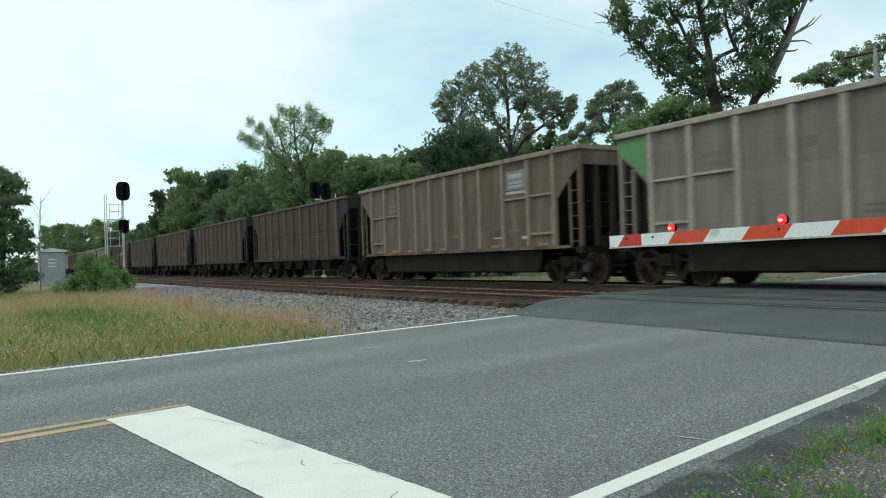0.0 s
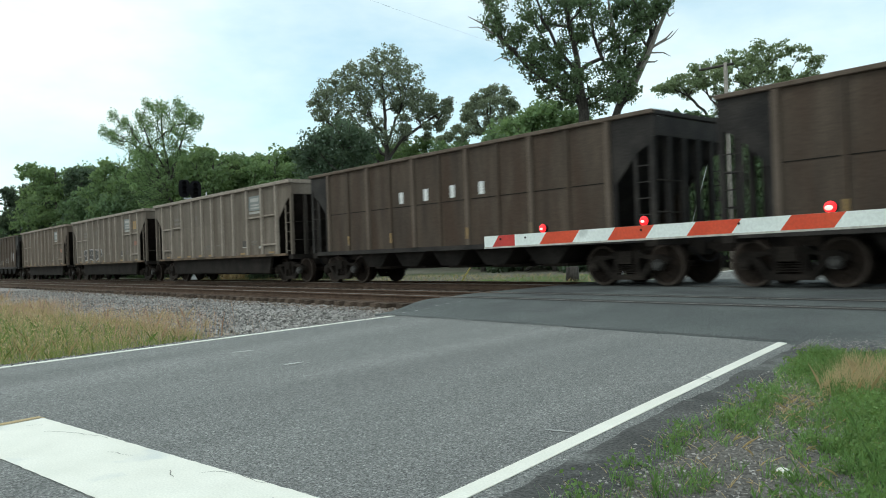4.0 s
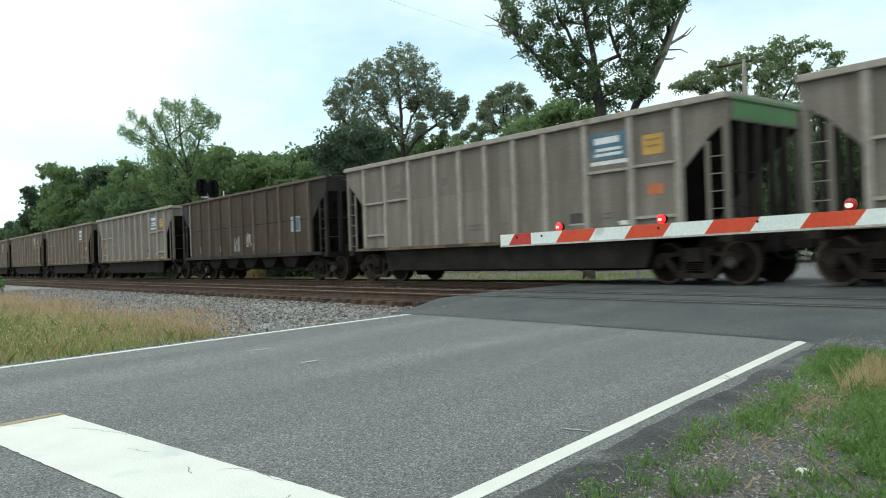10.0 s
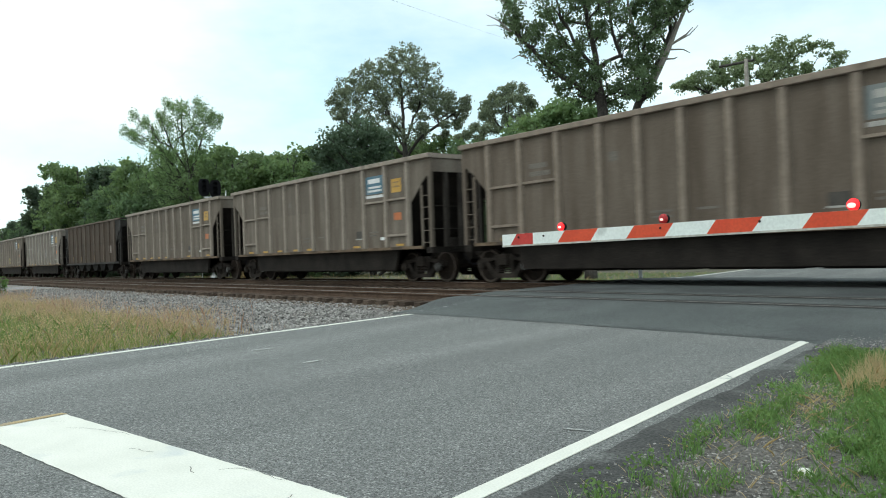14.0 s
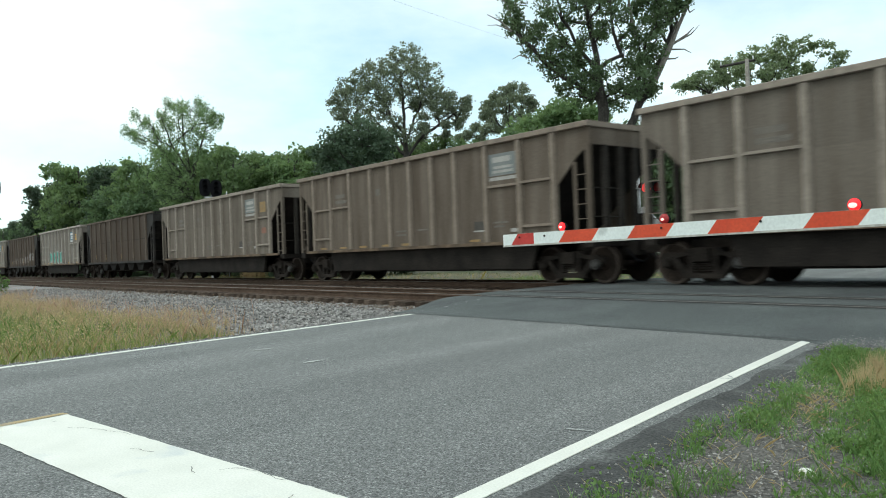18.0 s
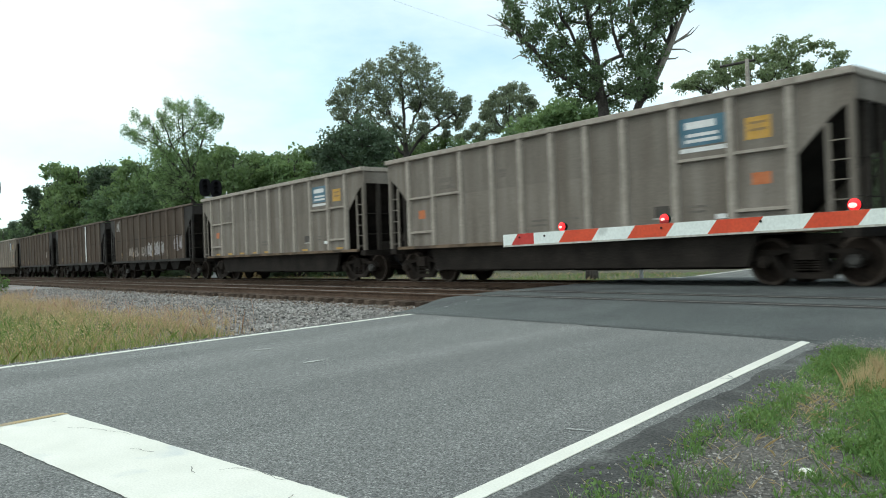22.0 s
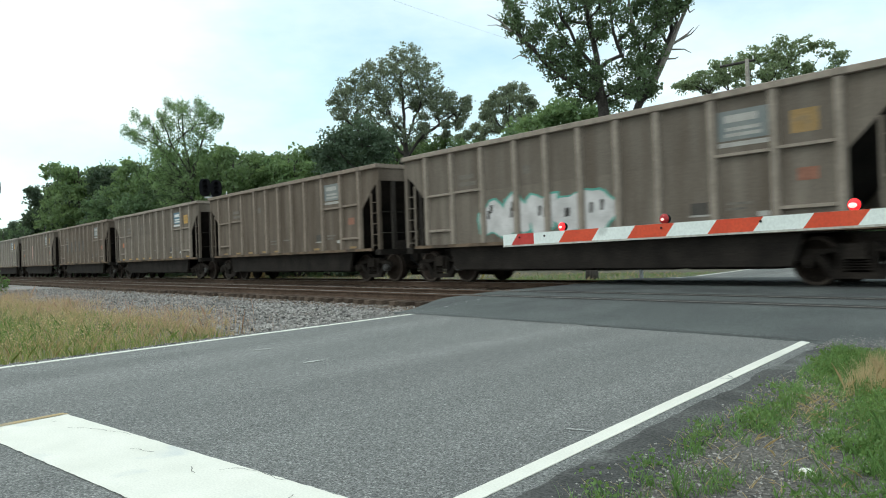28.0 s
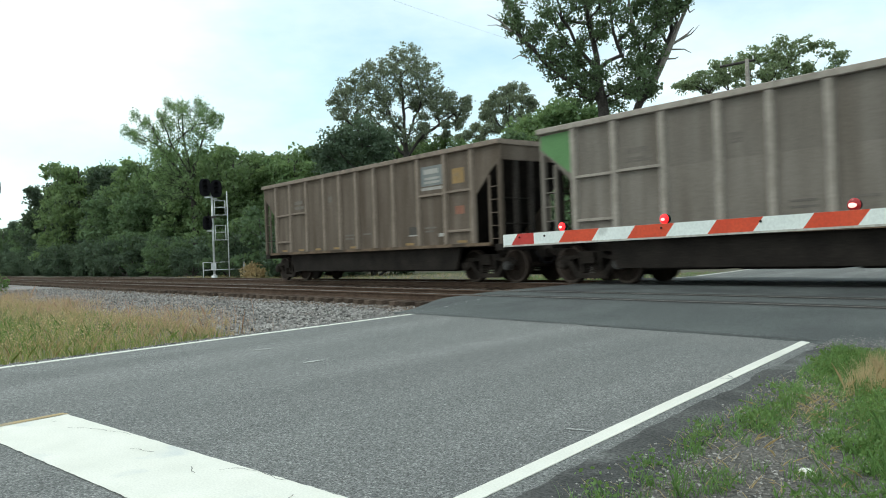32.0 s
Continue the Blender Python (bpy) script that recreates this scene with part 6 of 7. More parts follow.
    grown_tree("bush", (-37.2, 3.95, -0.3), ((0.1, -0.1), (0.1, 0.5)), [(u * 0.84, z, q) for u, z, q in blobs], 13, 26, 0.085, 0.05, LEAF_BUSH, 0.0035, "bright green spreading bush in the verge grass", 17, category="bush", turn=1.037, depth=0.6, flat=1.8)
    blobs = [(0, 0, 0.45, 0.5, 0.5, 0.4), (0.5, 0.2, 0.4, 0.5, 0.5, 0.35), (-0.5, 0, 0.5, 0.45, 0.5, 0.4), (0.1, 0.2, 0.85, 0.4, 0.4, 0.3)]
    tree("dry_bush", (-46.9, 21.2, -0.4), blobs, 90, 24, 0.12, 0.06, HAY, 0.02, "dry tan bush beside the far track", 19, category="bush")


big_trees()


# ---- signals, poles and cabinets ----
def signal_head(mast, at, w, h, face):
    """A hooded colour-light head on a dark backplate; face: its turn."""
    outline = []
    for i in range(28):
        a = 2 * math.pi * i / 28
        cx, cz = math.cos(a), math.sin(a)
        outline.append((w / 2 * math.copysign(abs(cx) ** 0.62, cx), h / 2 * math.copysign(abs(cz) ** 0.62, cz)))
    head = prism(B(), outline, "y", -0.03, 0.03)
    ob = part("signal_head", head, BLACK, mast, "black signal head with hooded lenses", at)
    ob.rotation_euler = (0, 0, face)
    bm = soft_box(-w * 0.3, w * 0.3, 0.03, 0.28, -h * 0.42, h * 0.42, 0.03)
    part("lamp_case", bm, BLACK, ob)
    for k in (-1, 0, 1):
        bm = B()
        for i in range(9):
            a0, a1 = math.pi * (1.15 - 1.3 * i / 9), math.pi * (1.15 - 1.3 * (i + 1) / 9)
            q = [bm.verts.new((math.cos(a) * w * 0.2, y, h * 0.27 * k + math.sin(a) * w * 0.2)) for a, y in ((a0, -0.03), (a1, -0.03), (a1, -0.33), (a0, -0.33))]
            bm.faces.new(q)
        part("hood", bm, BLACK, ob)
    return ob


def signal_mast(at, face, heads, cage_dx, label, height):
    """A galvanised mast with heads, ladder and guarded platform."""
    mast = group_empty("railway_signal", at, label, "railway signal", "railway signals")
    mast.rotation_euler = (0, 0, face)
    part("mast", tube(B(), (0, 0, 0), (0, 0, height), 0.075, 0.07, 12), GALV, mast)
    part("base", tube(tube(B(), (0, 0, -0.45), (0, 0, 0.12), 0.2, 0.2, 14), (0, 0, 0.12), (0, 0, 0.2), 0.14, 0.10, 12), GALV, mast)
    for z, w, h, dx in heads:
        signal_head(mast, (dx, -0.15, z), w, h, 0)
        part("bracket", bx(B(), min(0, dx) - 0.05, max(0, dx) + 0.05, -0.06, 0.06, z - h / 2 - 0.12, z - h / 2 - 0.02), GALV, mast)
    for dy in (-0.2, 0.2):
        bm = tube(B(), (cage_dx, dy, 0), (cage_dx, dy, height - 0.2), 0.028, n=8)
        part("ladder_stile", bm, GALV, mast)
    bm = B()
    for i in range(int(height / 0.3)):
        tube(bm, (cage_dx, -0.2, 0.3 + 0.3 * i), (cage_dx, 0.2, 0.3 + 0.3 * i), 0.012, n=5)
    part("ladder_rungs", bm, GALV, mast)
    for z in (height * 0.70, height * 0.42):
        bm = bx(B(), *sorted((0.0, cage_dx)), -0.3, 0.3, z - 0.03, z)
        part("platform", bm, GALV, mast)
        bm = B()
        for dx in (0.15, 0.85):
            for dy in (-0.28, 0.28):
                tube(bm, (cage_dx * dx, dy, z), (cage_dx * dx, dy, z + 0.95), 0.016, n=6)
        for zz in (0.5, 0.95):
            for dy in (-0.28, 0.28):
                tube(bm, (cage_dx * 0.15, dy, z + zz), (cage_dx * 0.85, dy, z + zz), 0.016, n=6)
        part("guard_rail", bm, GALV, mast)
    part("number_plate", bx(B(), -0.22, 0.22, -0.10, -0.08, height * 0.66, height * 0.66 + 0.14), DARKBAR, mast)
    part("junction_box", soft_box(-0.2, 0.12, -0.22, -0.07, 0.5, 0.95, 0.01), GALV, mast)
    bm = B()
    for dx, dy in ((-0.7, -0.5), (cage_dx * 2, -0.5), (cage_dx * 2, 0.5), (-0.7, 0.5)):
        tube(bm, (dx, dy, -0.3), (dx, dy, 1.0), 0.02, n=6)
    for a, b in (((-0.7, -0.5), (cage_dx * 2, -0.5)), ((cage_dx * 2, -0.5), (cage_dx * 2, 0.5)), ((-0.7, 0.5), (cage_dx * 2, 0.5)), ((-0.7, -0.5), (-0.7, 0.5))):
        for z in (0.5, 1.0):
            tube(bm, (*a, z), (*b, z), 0.016, n=6)
    part("base_rail", bm, GALV, mast)
    return mast


signal_mast((-49.2, 19.6, -0.15), radians(70), ((5.95, 0.72, 1.15, -0.42), (5.85, 0.72, 1.15, 0.28), (3.6, 0.6, 0.9, -0.35)), 0.95, "silver railway signal mast with black heads beside the woods", 5.9)
signal_mast((-52.5, 7.4, -0.2), radians(100), ((6.0, 0.86, 1.2, 0.0), (3.75, 0.64, 0.88, 0.0)), -1.05, "silver railway signal mast with ladder and guarded platforms", 6.0)


def shelter():
    s = group_empty("equipment_shelter", (-64.2, 4.0, -0.3), "small pale metal equipment shelter with stencilled bars", "shelter")
    part("housing", soft_box(-1.0, 1.0, -0.85, 0.85, 0, 2.55, 0.02), SHELTER, s)
    bm = B()
    prism(bm, [(-1.0, 2.552), (1.0, 2.552), (1.0, 2.66), (0, 2.85), (-1.0, 2.66)], "x", -1.12, 1.12)
    part("roof", bm, GALV, s)
    part("door", bx(B(), 1.002, 1.03, -0.45, 0.45, 0.1, 2.1), SHELTER, s)
    for z in (1.95, 1.7, 1.45):
        part("stencil", bx(B(), 1.031, 1.035, -0.3, 0.25, z, z + 0.09), BAR, s)


shelter()


def utility_pole():
    p = group_empty("utility_pole", (-18.3, 32.2, -0.4), "weathered wooden utility pole with a crossarm", "utility pole")
    part("pole", tube(B(), (0, 0, 0), (0, 0, 9.5), 0.14, 0.09, 10), DEADWOOD, p)
    arm = B()
    c, s = math.cos(0.55), math.sin(0.55)
    tube(arm, (-1.15 * c, -1.15 * s, 9.28), (0.35 * c, 0.35 * s, 9.42), 0.06, n=6)
    part("crossarm", arm, BARK, p)
    for u in (-1.1, -0.6, 0.25):
        part("insulator", tube(B(), (u * c, u * s, 9.36 + u * 0.08), (u * c, u * s, 9.6 + u * 0.08), 0.045, 0.03, 8), GALV, p)
    bm = B()
    tube(bm, (0, 0, 8.2), (-2.2, -0.8, 0.2), 0.018, n=5)
    part("guy_wire", bm, GALV, p)


utility_pole()


def overhead_wire():
    w = group_empty("overhead_wire", (0, 0, 0), "thin dark overhead wire across the sky", "wire")
    bm = B()
    a, b = Vector((-34.85, 36.42, 13.93)), Vector((-14.0, 2.0, 7.6))
    last = a
    for i in range(1, 21):
        q = a.lerp(b, i / 20) - Vector((0, 0, 0.15 * math.sin(math.pi * i / 20)))
        tube(bm, last, q, 0.0028, n=4)
        last = q
    part("wire", bm, DARKBAR, w)


overhead_wire()


def far_signal():
    """The flashing crossing signal on the far side, seen between the cars."""
    s = group_empty("crossing_signal", (-14.9, 19.6, -0.25), "crossing signal mast with red flashers beyond the tracks", "crossing signal")
    s.rotation_euler = (0, 0, 0.24)
    part("mast", tube(B(), (0, 0, 0), (0, 0, 3.9), 0.06, 0.06, 12), GALV, s)
    part("base", soft_box(-0.25, 0.25, -0.25, 0.25, -0.3, 0.1, 0.03), GALV, s)
    part("bell", tube(tube(B(), (0, -0.05, 3.9), (0, -0.05, 4.0), 0.12, 0.10, 14), (0, -0.05, 4.0), (0, -0.05, 4.06), 0.10, 0.03, 14), GALV, s)
    part("lamp_bar", tube(B(), (0.0, -0.1, 2.92), (0.8, -0.1, 2.92), 0.03, n=8), GALV, s)
    for x, m in ((0.34, LIT), (0.72, REDLENS)):
        bm = B()
        tube(bm, (x, -0.16, 2.92), (x, -0.13, 2.92), 0.19, 0.19, 24)
        ob = part("backboard", bm, BLACK, s, "round black backboard")
        bm = tube(B(), (x, -0.19, 2.92), (x, -0.163, 2.92), 0.145, 0.15, 20)
        part("lens", bm, m, ob, "red flasher lens")
        bm = B()
        for i in range(9):
            a0, a1 = math.pi * i / 9, math.pi * (i + 1) / 9
            bm.faces.new([bm.verts.new((x + math.cos(a) * 0.16, y, 2.92 + math.sin(a) * 0.16)) for a, y in ((a0, -0.165), (a1, -0.165), (a1, -0.45), (a0, -0.45))])
        part("hood", bm, BLACK, ob)
    part("mechanism", soft_box(-0.05, 0.65, -0.25, 0.3, 0.95, 1.75, 0.03), GALV, s, "pale metal gate mechanism case")
    bm = B()
    prism(bm, [(0.1, 1.6), (0.9, 1.45), (0.9, 1.75), (0.3, 2.35), (0.1, 2.3)], "y", -0.34, -0.28)
    part("counterweight_arm", bm, GALV, s)


far_signal()


# ---- ballast stones, grass and verge ----
def stones(name, n, place, size, material, label, seed):
    """Angular stones: skewed, squashed octahedra in one mesh."""
    r = np.random.default_rng(seed)
    p = place(r, n)
    n = len(p)
    octa = np.array([[1, 0, 0], [0, 1, 0], [-1, 0, 0], [0, -1, 0], [0, 0, 1], [0, 0, -1]], float)
    f = np.array([[0, 1, 4], [1, 2, 4], [2, 3, 4], [3, 0, 4], [1, 0, 5], [2, 1, 5], [3, 2, 5], [0, 3, 5]])
    v = octa[None] * r.uniform(0.55, 1.25, (n, 6, 1))
    v = v + r.normal(size=v.shape) * 0.16
    a, b = r.uniform(0, 6.28, n), r.uniform(-1.0, 1.0, n)
    ca, sa, cb, sb = np.cos(a), np.sin(a), np.cos(b), np.sin(b)
    x = v[..., 0] * cb[:, None] + v[..., 2] * sb[:, None]
    z = -v[..., 0] * sb[:, None] + v[..., 2] * cb[:, None]
    v = np.stack([x * ca[:, None] - v[..., 1] * sa[:, None], x * sa[:, None] + v[..., 1] * ca[:, None], z * 0.75], -1)
    v = v * (size * r.uniform(0.6, 1.5, (n, 1, 1))) + p[:, None, :]
    me = bpy.data.meshes.new(name)
    idx = (f[None] + (np.arange(n) * 6)[:, None, None]).reshape(-1, 3)
    me.from_pydata(v.reshape(-1, 3).tolist(), [], idx.tolist())
    me.materials.append(material)
    return tagged(new(name, me), label, "gravel", kind="stuff")


def bed_top(y):
    return np.interp(y, [4.7, 5.3, 7.5, 9.2, 9.9], [-0.40, -0.25, -0.225, -0.255, -0.268])


def beside_road(x, y):
    return ACROSS.x * x + ACROSS.y * y


def on_bed(y0, y1):
    def place(r, n):
        t = r.random(n) ** 1.7
        x = -10.6 - 34 * t
        y = r.uniform(y0, y1, n)
        ok = (beside_road(x, y) > 9.1 + 0.3 * np.sin(y * 3)) & ((y < 9.9) | (x < -13.2))
        ok &= ~((y > 10.35) & (y < 10.58)) & ~((y > 11.8) & (y < 12.0))
        x, y = x[ok], y[ok]
        return np.stack([x, y, bed_top(y) + r.uniform(-0.012, 0.02, len(x))], -1)
    return place


stones("ballast_stones", 29000, on_bed(4.7, 9.15), 0.030, STONE, "loose grey crushed ballast stones beside the track", 5)
stones("ballast_stones", 9000, on_bed(8.7, 12.3), 0.030, RUSTSTONE, "rust-stained ballast stones between rails and ties", 7)


def on_bed_right(r, n):
    x, y = r.uniform(-3.2, 3.5, n), r.uniform(7.0, 12.2, n)
    ok = (beside_road(x, y) < -0.9) & ~((y > 10.35) & (y < 10.58)) & ~((y > 11.8) & (y < 12.0))
    x, y = x[ok], y[ok]
    return np.stack([x, y, np.maximum(bed_top(y), -0.24) + r.uniform(-0.012, 0.03, len(x))], -1)


stones("ballast_stones", 3000, on_bed_right, 0.034, STONE, "loose grey ballast stones by the crossing", 6)


def shoulder_soil():
    """Grey gritty soil between asphalt and grass."""
    def zf(x, y):
        return ground_z(x, y)
    bm = B()
    rows = []
    for i in range(150):
        s_ = -15 + 24.0 * i / 149
        row = []
        for j in range(12):
            o = 1.55 - 2.6 * j / 11
            if j == 11:
                o += 0.5 * noise.noise((s_ * 0.8, 0, 8)) + 0.3 * noise.noise((s_ * 2.4, 0, 8))
            x, y, _ = on_road(o, s_)
            row.append(bm.verts.new((x, y, ground_z(x, y) + (0.006 if j < 11 else -0.01))))
        rows.append(row)
    for a, b in zip(rows, rows[1:]):
        for j in range(11):
            bm.faces.new((a[j], b[j], b[j + 1], a[j + 1])).smooth = True
    tagged(part("shoulder_soil", bm, GRIT), "grey gritty soil beside the asphalt", "ground", kind="structure")


shoulder_soil()


def on_shoulder(far, power):
    def place(r, n):
        o = 1.66 - far * r.random(n) ** power
        s_ = r.uniform(0.5, 8.5, n)
        x, y = ACROSS.x * o + ALONG.x * s_, ACROSS.y * o + ALONG.y * s_
        z = np.array([ground_z(a, b) for a, b in zip(x, y)])
        z = np.where(o > 1.36, np.maximum(z, -0.149), z + 0.006)
        return np.stack([x, y, z], -1)
    return place


stones("shoulder_grit", 20000, on_shoulder(2.2, 0.9), 0.006, PEBBLE, "fine grey grit on the road shoulder", 9)
stones("shoulder_gravel", 4200, on_shoulder(2.4, 1.0), 0.010, PEBBLE, "small grey gravel on the road shoulder", 8)
stones("shoulder_stones", 50, on_shoulder(2.6, 0.8), 0.022, PEBBLE, "larger pale stones on the road shoulder", 10)


def on_crossing_edge(r, n):
    o, s_ = r.uniform(0.3, 1.75, n), 8.4 + 0.22 * r.normal(size=n)
    x, y = ACROSS.x * o + ALONG.x * s_, ACROSS.y * o + ALONG.y * s_
    return np.stack([x, y, np.array([road_z(b) for b in y]) + 0.008], -1)


def on_left_edge(r, n):
    o, s_ = 8.93 + 0.09 * r.normal(size=n), r.uniform(-25, 10.5, n)
    x, y = ACROSS.x * o + ALONG.x * s_, ACROSS.y * o + ALONG.y * s_
    return np.stack([x, y, np.where(o < 8.95, -0.146, -0.19)], -1)


stones("crossing_grit", 2200, on_crossing_edge, 0.007, PEBBLE, "pale grit strewn at the crossing's edge", 21)
stones("verge_grit", 9000, on_left_edge, 0.011, STONE, "pale grit along the road's far edge", 22)


def blades(name, n, place, h0, h1, width, lean, material, label, seed, category="grass"):
    r = np.random.default_rng(seed)
    p = place(r, n)
    n = len(p)
    h = r.uniform(h0, h1, (n, 1))
    a = r.uniform(0, 6.28, n)
    side = np.stack([np.cos(a), np.sin(a), np.zeros(n)], -1) * width
    b = r.uniform(0, 6.28, n)
    tip = np.stack([np.cos(b), np.sin(b), np.zeros(n)], -1) * lean * h * r.uniform(0.2, 1.2, (n, 1))
    up = np.array([0, 0, 1.0])
    mid = p + tip * 0.35 + up * h * 0.55
    q = np.stack([p - side, p + side, mid + side * 0.8, p + tip + up * h, mid - side * 0.8], 1)
    me = faces_mesh(name, q, 5, material)
    return tagged(new(name, me), label, category, kind="stuff")


def verge(limit_lo, limit_hi, power, patch=None, x_far=-46.0):
    def place(r, n):
        x = -9.0 + (x_far + 9.0) * r.random(n) ** power
        y = r.uniform(-13, 7.0, n)
        o = beside_road(x, y)
        edge = 5.0 + 0.5 * np.sin(x * 0.7) + 0.3 * np.sin(x * 2.3)
        depth = edge - y
        ok = (o > 9.15 + 0.08 * np.sin(x * 5 + y * 7)) & (depth > limit_lo) & (depth < limit_hi)
        g = np.sin(x * 0.9 + 1.3 * np.sin(y * 0.8)) + np.sin(y * 1.7 + x * 0.35) + 0.6 * np.sin(x * 2.3 - y * 3.1)
        kerb = np.exp(-np.maximum(o - 9.1, 0) / 1.7)
        foot = np.exp(-(np.maximum(depth, 0) / 1.5) ** 2) * np.exp(-(np.minimum(depth, 0) / 0.55) ** 2)
        lush = np.exp(-(((x + 17.5) / 4.5) ** 2 + ((y - 1.7) / 1.3) ** 2)) + np.clip(g * 0.22, 0, 0.5)
        chance = {"green": 0.35 + 0.65 * kerb - 0.25 * foot, "lush": lush * (1 - foot), "tan": (1.0 - 0.72 * kerb) * (1 - 0.85 * np.clip(lush, 0, 1)), "pink": foot}[patch]
        ok &= r.random(n) < chance
        x, y = x[ok], y[ok]
        return np.stack([x, y, np.where(y > 5.2, -0.27, -0.26 - np.clip((y - 4.4), 0, 1) * 0.15)], -1)
    return place


def thatch():
    bm = B()
    rows = []
    xs = axis(-50, -8, 0.5, -140, -7.5)
    for x in xs:
        row = []
        for j in range(19):
            lo = (9.05 - ACROSS.x * x) / ACROSS.y
            y0, y1 = max(-40.0, min(lo, 4.9)), 4.95 + 0.4 * noise.noise((x * 0.4, 0, 6))
            y = y1 + (min(y0, y1) - y1) * 0 - (y1 + 14) * j / 18
            if ACROSS.x * x + ACROSS.y * y < 9.03:
                y = max(y, (9.03 - ACROSS.x * x) / ACROSS.y) if ACROSS.y > 0 else min(y, (9.03 - ACROSS.x * x) / ACROSS.y)
            row.append(bm.verts.new((x, y, -0.215 + 0.03 * noise.noise((x * 0.8, y * 0.8, 3)) - 0.15 * max(0, y - 4.3))))
        rows.append(row)
    for a, b in zip(rows, rows[1:]):
        for j in range(18):
            if (a[j].co - a[j + 1].co).length > 1e-4 and all(beside_road(v.co.x, v.co.y) > 9.0 for v in (a[j], b[j], b[j + 1], a[j + 1])):
                bm.faces.new((a[j], b[j], b[j + 1], a[j + 1]))
    tagged(part("verge_thatch", bm, THATCH), "matted straw and short grass of the verge", "ground", kind="structure")


thatch()
blades("verge_grass", 150000, verge(0.1, 16, 1.7, "green"), 0.08, 0.24, 0.004, 0.7, GRASS, "rough olive verge grass along the road", 31)
blades("lush_grass", 130000, verge(0.3, 16, 1.5, "lush"), 0.10, 0.28, 0.005, 0.8, LUSH, "lush bright green grass patches in the verge", 30)
blades("verge_hay", 120000, verge(-0.4, 16, 1.6, "tan"), 0.10, 0.30, 0.0030, 0.7, HAY, "dry tan grass among the green verge", 32)
blades("tall_hay", 70000, verge(-1.5, 2.6, 1.2, "pink", -60), 0.12, 0.52, 0.0016, 0.4, HAYPINK, "tall dry seed grass at the ballast's foot", 33)


def seeds(name, n, place, z0, z1, size, material, label, seed):
    """Small seed heads standing over the grass."""
    r = np.random.default_rng(seed)
    p = place(r, n)
    p[:, 2] += r.uniform(z0, z1, len(p))
    return tagged(new(name, faces_mesh(name, leaf_quads(p, size, r=r), 4, material)), label, "grass", kind="stuff")


seeds("seed_heads", 52000, verge(0.2, 16, 1.6, "tan"), 0.16, 0.34, 0.013, HAY, "pale straw-coloured seed heads over the verge grass", 41)
seeds("tall_seed_heads", 70000, verge(-1.5, 2.6, 1.2, "pink", -60), 0.16, 0.52, 0.0075, HAYPINK, "pinkish seed heads of the tall dry grass", 42)


def far_verge(r, n):
    x, y = r.uniform(-60, -15.5, n), r.uniform(20.3, 27, n)
    return np.stack([x, y, np.full(n, -0.34)], -1)


blades("far_grass", 3500, far_verge, 0.08, 0.24, 0.010, 0.9, GRASS, "thin olive grass between far track and woods", 38)
blades("far_hay", 4000, far_verge, 0.08, 0.26, 0.009, 0.9, HAY, "dry grass between far track and woods", 39)


def far_lawn(r, n):
    x, y = r.uniform(-24, -14.2, n), r.uniform(20.4, 27, n)
    ok = beside_road(x, y) > 9.3
    return np.stack([x[ok], y[ok], np.full(int(ok.sum()), -0.33)], -1)


blades("far_lawn", 6000, far_lawn, 0.06, 0.16, 0.009, 0.9, LAWN, "short green grass beyond the crossing", 40)
stump = B()
r_ = random.Random(5)
for a in range(3):
    tube(stump, (0.16 * a - 0.16, 0, -0.1), (0.16 * a - 0.16 + r_.uniform(-0.05, 0.05), 0, r_.uniform(0.45, 0.62)), 0.13, 0.10, 9)
tagged(part("tree_stump", stump, BARK, at=(-18.8, 21.8, -0.33)), "dark weathered tree stump beyond the far track", "tree stump")
tagged(part("guy_guard", tube(B(), (-24.15, 21.0, -0.3), (-23.3, 21.0, 0.55), 0.03, n=8), GUARD), "yellow plastic guard on a guy wire", "guy guard")


def right_verge(lo, hi, s0, s1, gaps=0.0):
    def place(r, n):
        o, s = r.uniform(lo, hi, n), r.uniform(s0, s1, n)
        x, y = ACROSS.x * o + ALONG.x * s, ACROSS.y * o + ALONG.y * s
        g = np.sin(x * 2.1 + 1.1 * np.sin(y * 1.9)) + np.sin(y * 2.6 + x * 0.9) + 0.7 * np.sin(x * 5.3 - y * 4.1)
        ok = g + r.normal(size=n) * 0.35 + (1.0 - o) * 0.95 > gaps
        x, y = x[ok], y[ok]
        return np.stack([x, y, np.array([ground_z(a, b) for a, b in zip(x, y)]) - 0.005], -1)
    return place


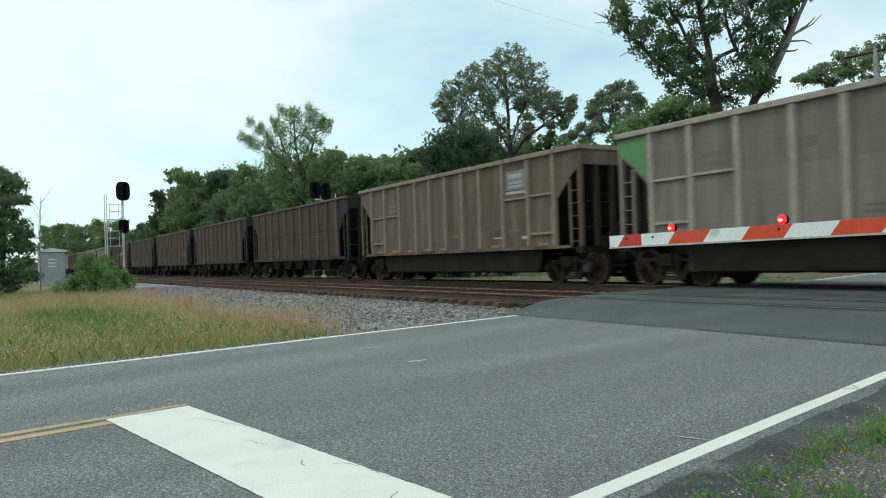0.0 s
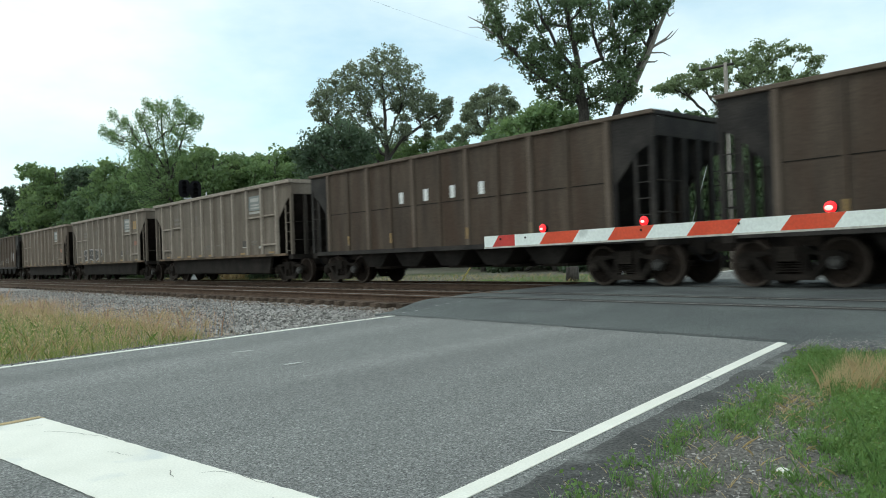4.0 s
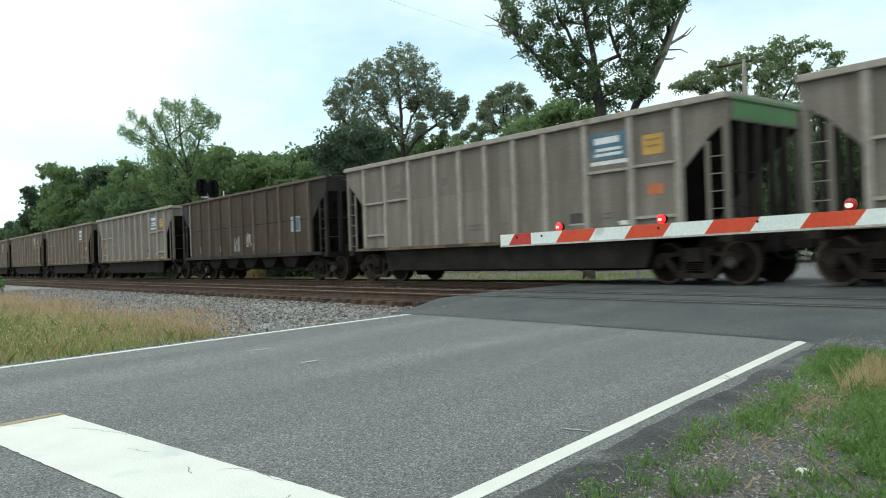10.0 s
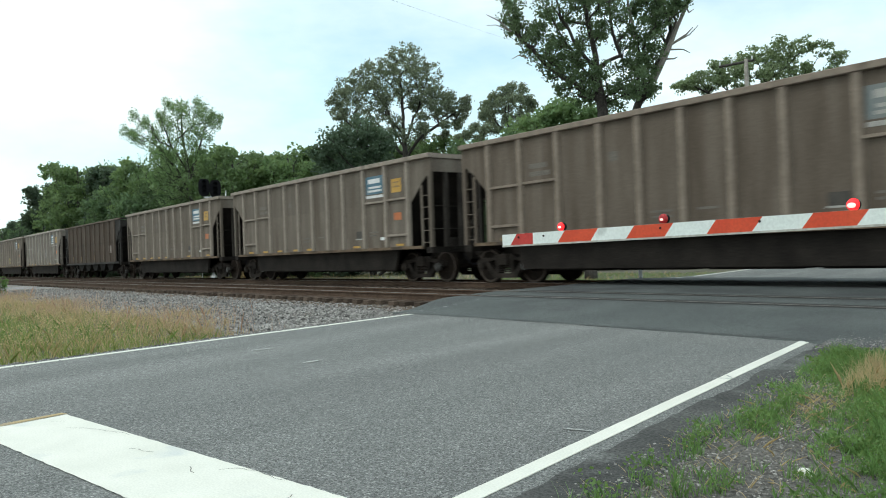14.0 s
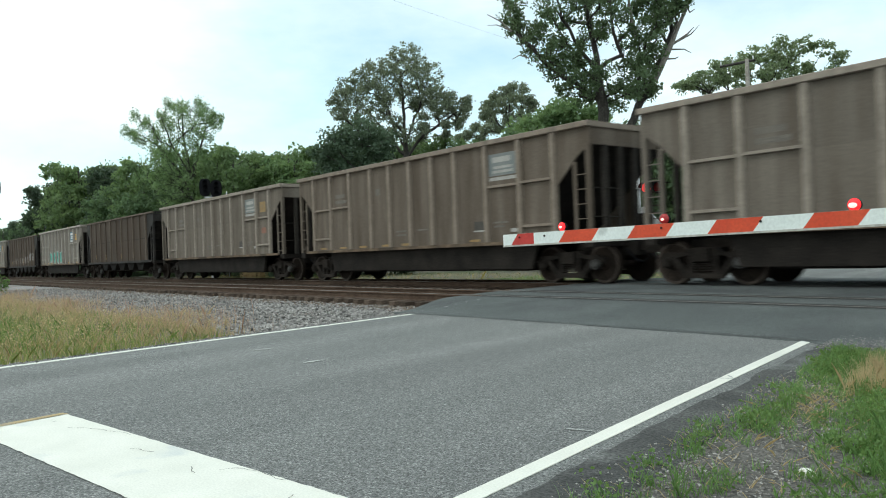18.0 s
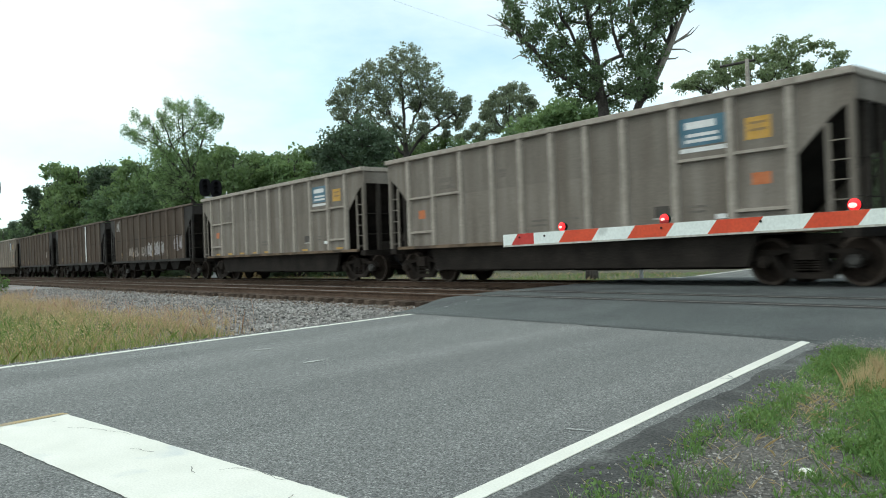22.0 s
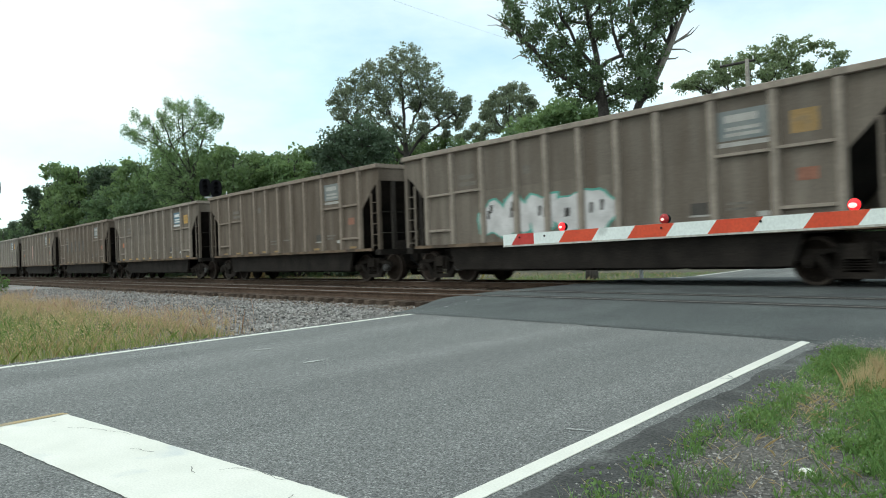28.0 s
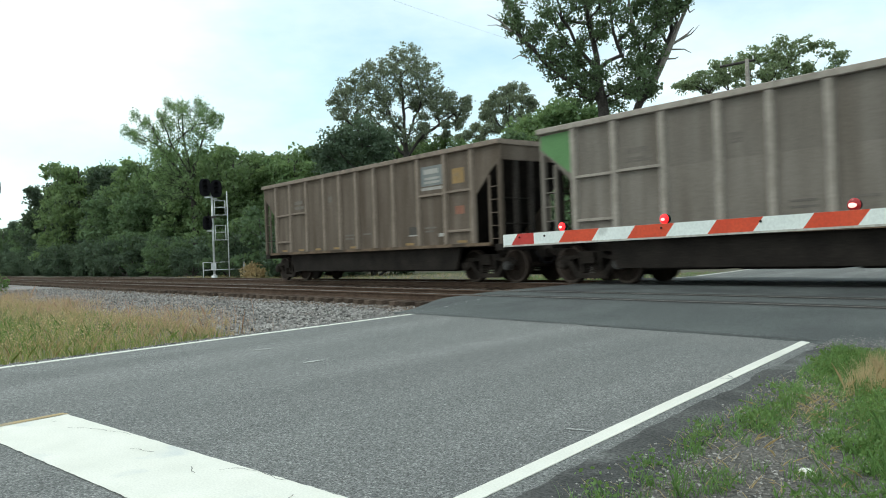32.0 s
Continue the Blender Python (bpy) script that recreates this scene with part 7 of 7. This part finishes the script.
def tufted(per, spread, sparse, bare=0.0):
    """Roots of grass tufts on the shoulder: thick away from the road, in clumps towards it."""
    def place(r, n):
        m = n // per
        o, s = r.uniform(-0.4, 1.56, m), r.uniform(1.2, 7.7, m)
        g = np.sin(o * 9 + 2.1 * np.sin(s * 2.3)) + np.sin(s * 5.1 + o * 3)
        thick = 0.85 / (1 + np.exp((o - np.clip(0.58 + 0.22 * (s - 3.8), 0.45, 1.30) + 0.10 * g) / 0.08))
        clump = 0.7 * np.exp(-((o - 1.35) / 0.14) ** 2 - ((s - 6.9) / 0.5) ** 2) + 0.45 * np.exp(-((o - 1.30) / 0.10) ** 2 - ((s - 4.7) / 0.5) ** 2) + 0.25 * np.exp(-((o - 1.42) / 0.05) ** 2) * (np.sin(s * 7) > 0.3)
        bald = np.exp(-((o - 1.15) / 0.15) ** 2 - ((s - 5.3) / 0.5) ** 2)
        ok = r.random(m) < (thick + clump + sparse * (g > 0)) * (1 - 0.8 * bald) if not bare else r.random(m) < bare + bald
        o, s = np.repeat(o[ok], per) + r.normal(size=per * int(ok.sum())) * spread, np.repeat(s[ok], per) + r.normal(size=per * int(ok.sum())) * spread
        x, y = ACROSS.x * o + ALONG.x * s, ACROSS.y * o + ALONG.y * s
        return np.stack([x, y, np.array([ground_z(a, b) for a, b in zip(x, y)]) - 0.004], -1)
    return place


blades("shoulder_grass", 95000, tufted(16, 0.022, 0.15), 0.03, 0.09, 0.0022, 0.8, LAWN, "tufts of bright green grass on the stony shoulder", 34)
blades("tall_shoulder_grass", 12000, tufted(10, 0.018, 0.05), 0.08, 0.17, 0.0025, 0.5, LAWN, "taller grass tufts at the road's edge", 43)
blades("rough_grass", 45000, right_verge(-5.5, -0.25, -5.0, 7.4, -0.4), 0.03, 0.10, 0.003, 0.8, LAWN, "rough green grass away from the road", 44)
blades("shoulder_hay", 2600, right_verge(0.35, 1.10, 5.7, 6.9, -0.6), 0.08, 0.24, 0.002, 0.5, HAY, "dry tan grass tuft by the crossing", 35)
blades("shoulder_straw", 16000, tufted(1, 0.02, 0.1, 0.16), 0.02, 0.07, 0.002, 2.4, HAY, "dead straw lying on the shoulder", 37)


def weeds(name, n, seed):
    r = np.random.default_rng(seed)
    p = tufted(20, 0.03, 0.06)(r, n)
    p[:, 2] += r.uniform(0.01, 0.10, len(p))
    return tagged(new(name, faces_mesh(name, leaf_quads(p, 0.011, r=r), 4, WEED)), "low bright green clover and weeds on the shoulder", "weeds", kind="stuff")


weeds("clover", 100000, 36)
pebble = B()
bmesh.ops.create_icosphere(pebble, subdivisions=2, radius=0.03)
for v in pebble.verts:
    v.co = Vector((v.co.x * 1.3, v.co.y, v.co.z * 0.7)) * (1 + 0.25 * noise.noise(v.co * 40))
tagged(part("white_stone", pebble, PAINT, at=(-1.73, 3.43, -0.165)), "white pebble lying on the grassy shoulder", "stone").rotation_euler = (0.1, 0.2, 0.5)


# ---- what moves ----
def run_at(t):
    for (t0, a), (t1, b) in zip(RUN, RUN[1:]):
        if t <= t1 + 1e-9:
            return a + (b - a) * (t - t0) / (t1 - t0)
    return RUN[-1][1]


def motions():
    for k, car in CARS:
        x0 = front_x(k) - HB
        walk(car, [(t, pose(x0 + d, Y_TRAIN, 0)) for t, d in RUN])
    # the two flashing lamps of the gate take turns, every 1.235 s, as added domes cover them
    for shutter, first, share in zip(OFF_DOMES, (7.20, 7.70), (0.53, 0.76)):
        rows, t = [], first - 6 * 1.235
        shut, clear = pose(0, 0, 0), pose(0, 0, -0.112)
        while t < 31.9:
            for u, p in ((t - 0.05, shut), (t + 0.05, clear), (t + share - 0.05, clear), (t + share + 0.05, shut)):
                if 0.0 < u < 32.0:
                    rows.append((u, p))
            t += 1.235
        walk(shutter, [(0.0, rows[0][1])] + rows + [(32.0, rows[-1][1])])
    last = frame(32.0)
    for dx, sets in SPINNING.items():
        rows = []
        for f in range(1, last + 1):
            t = (f - 1) / FPS
            rows.append((t, pose(dx, 0, 0.483, 0, math.degrees(run_at(t) / 0.483) % 360.0, 0)))
        walk(sets[0], rows)
        data = sets[0].animation_data
        for w in sets[1:]:
            w.rotation_mode = "QUATERNION"
            w.animation_data_create()
            w.animation_data.action = data.action
            w.animation_data.action_slot = data.action_slot


motions()
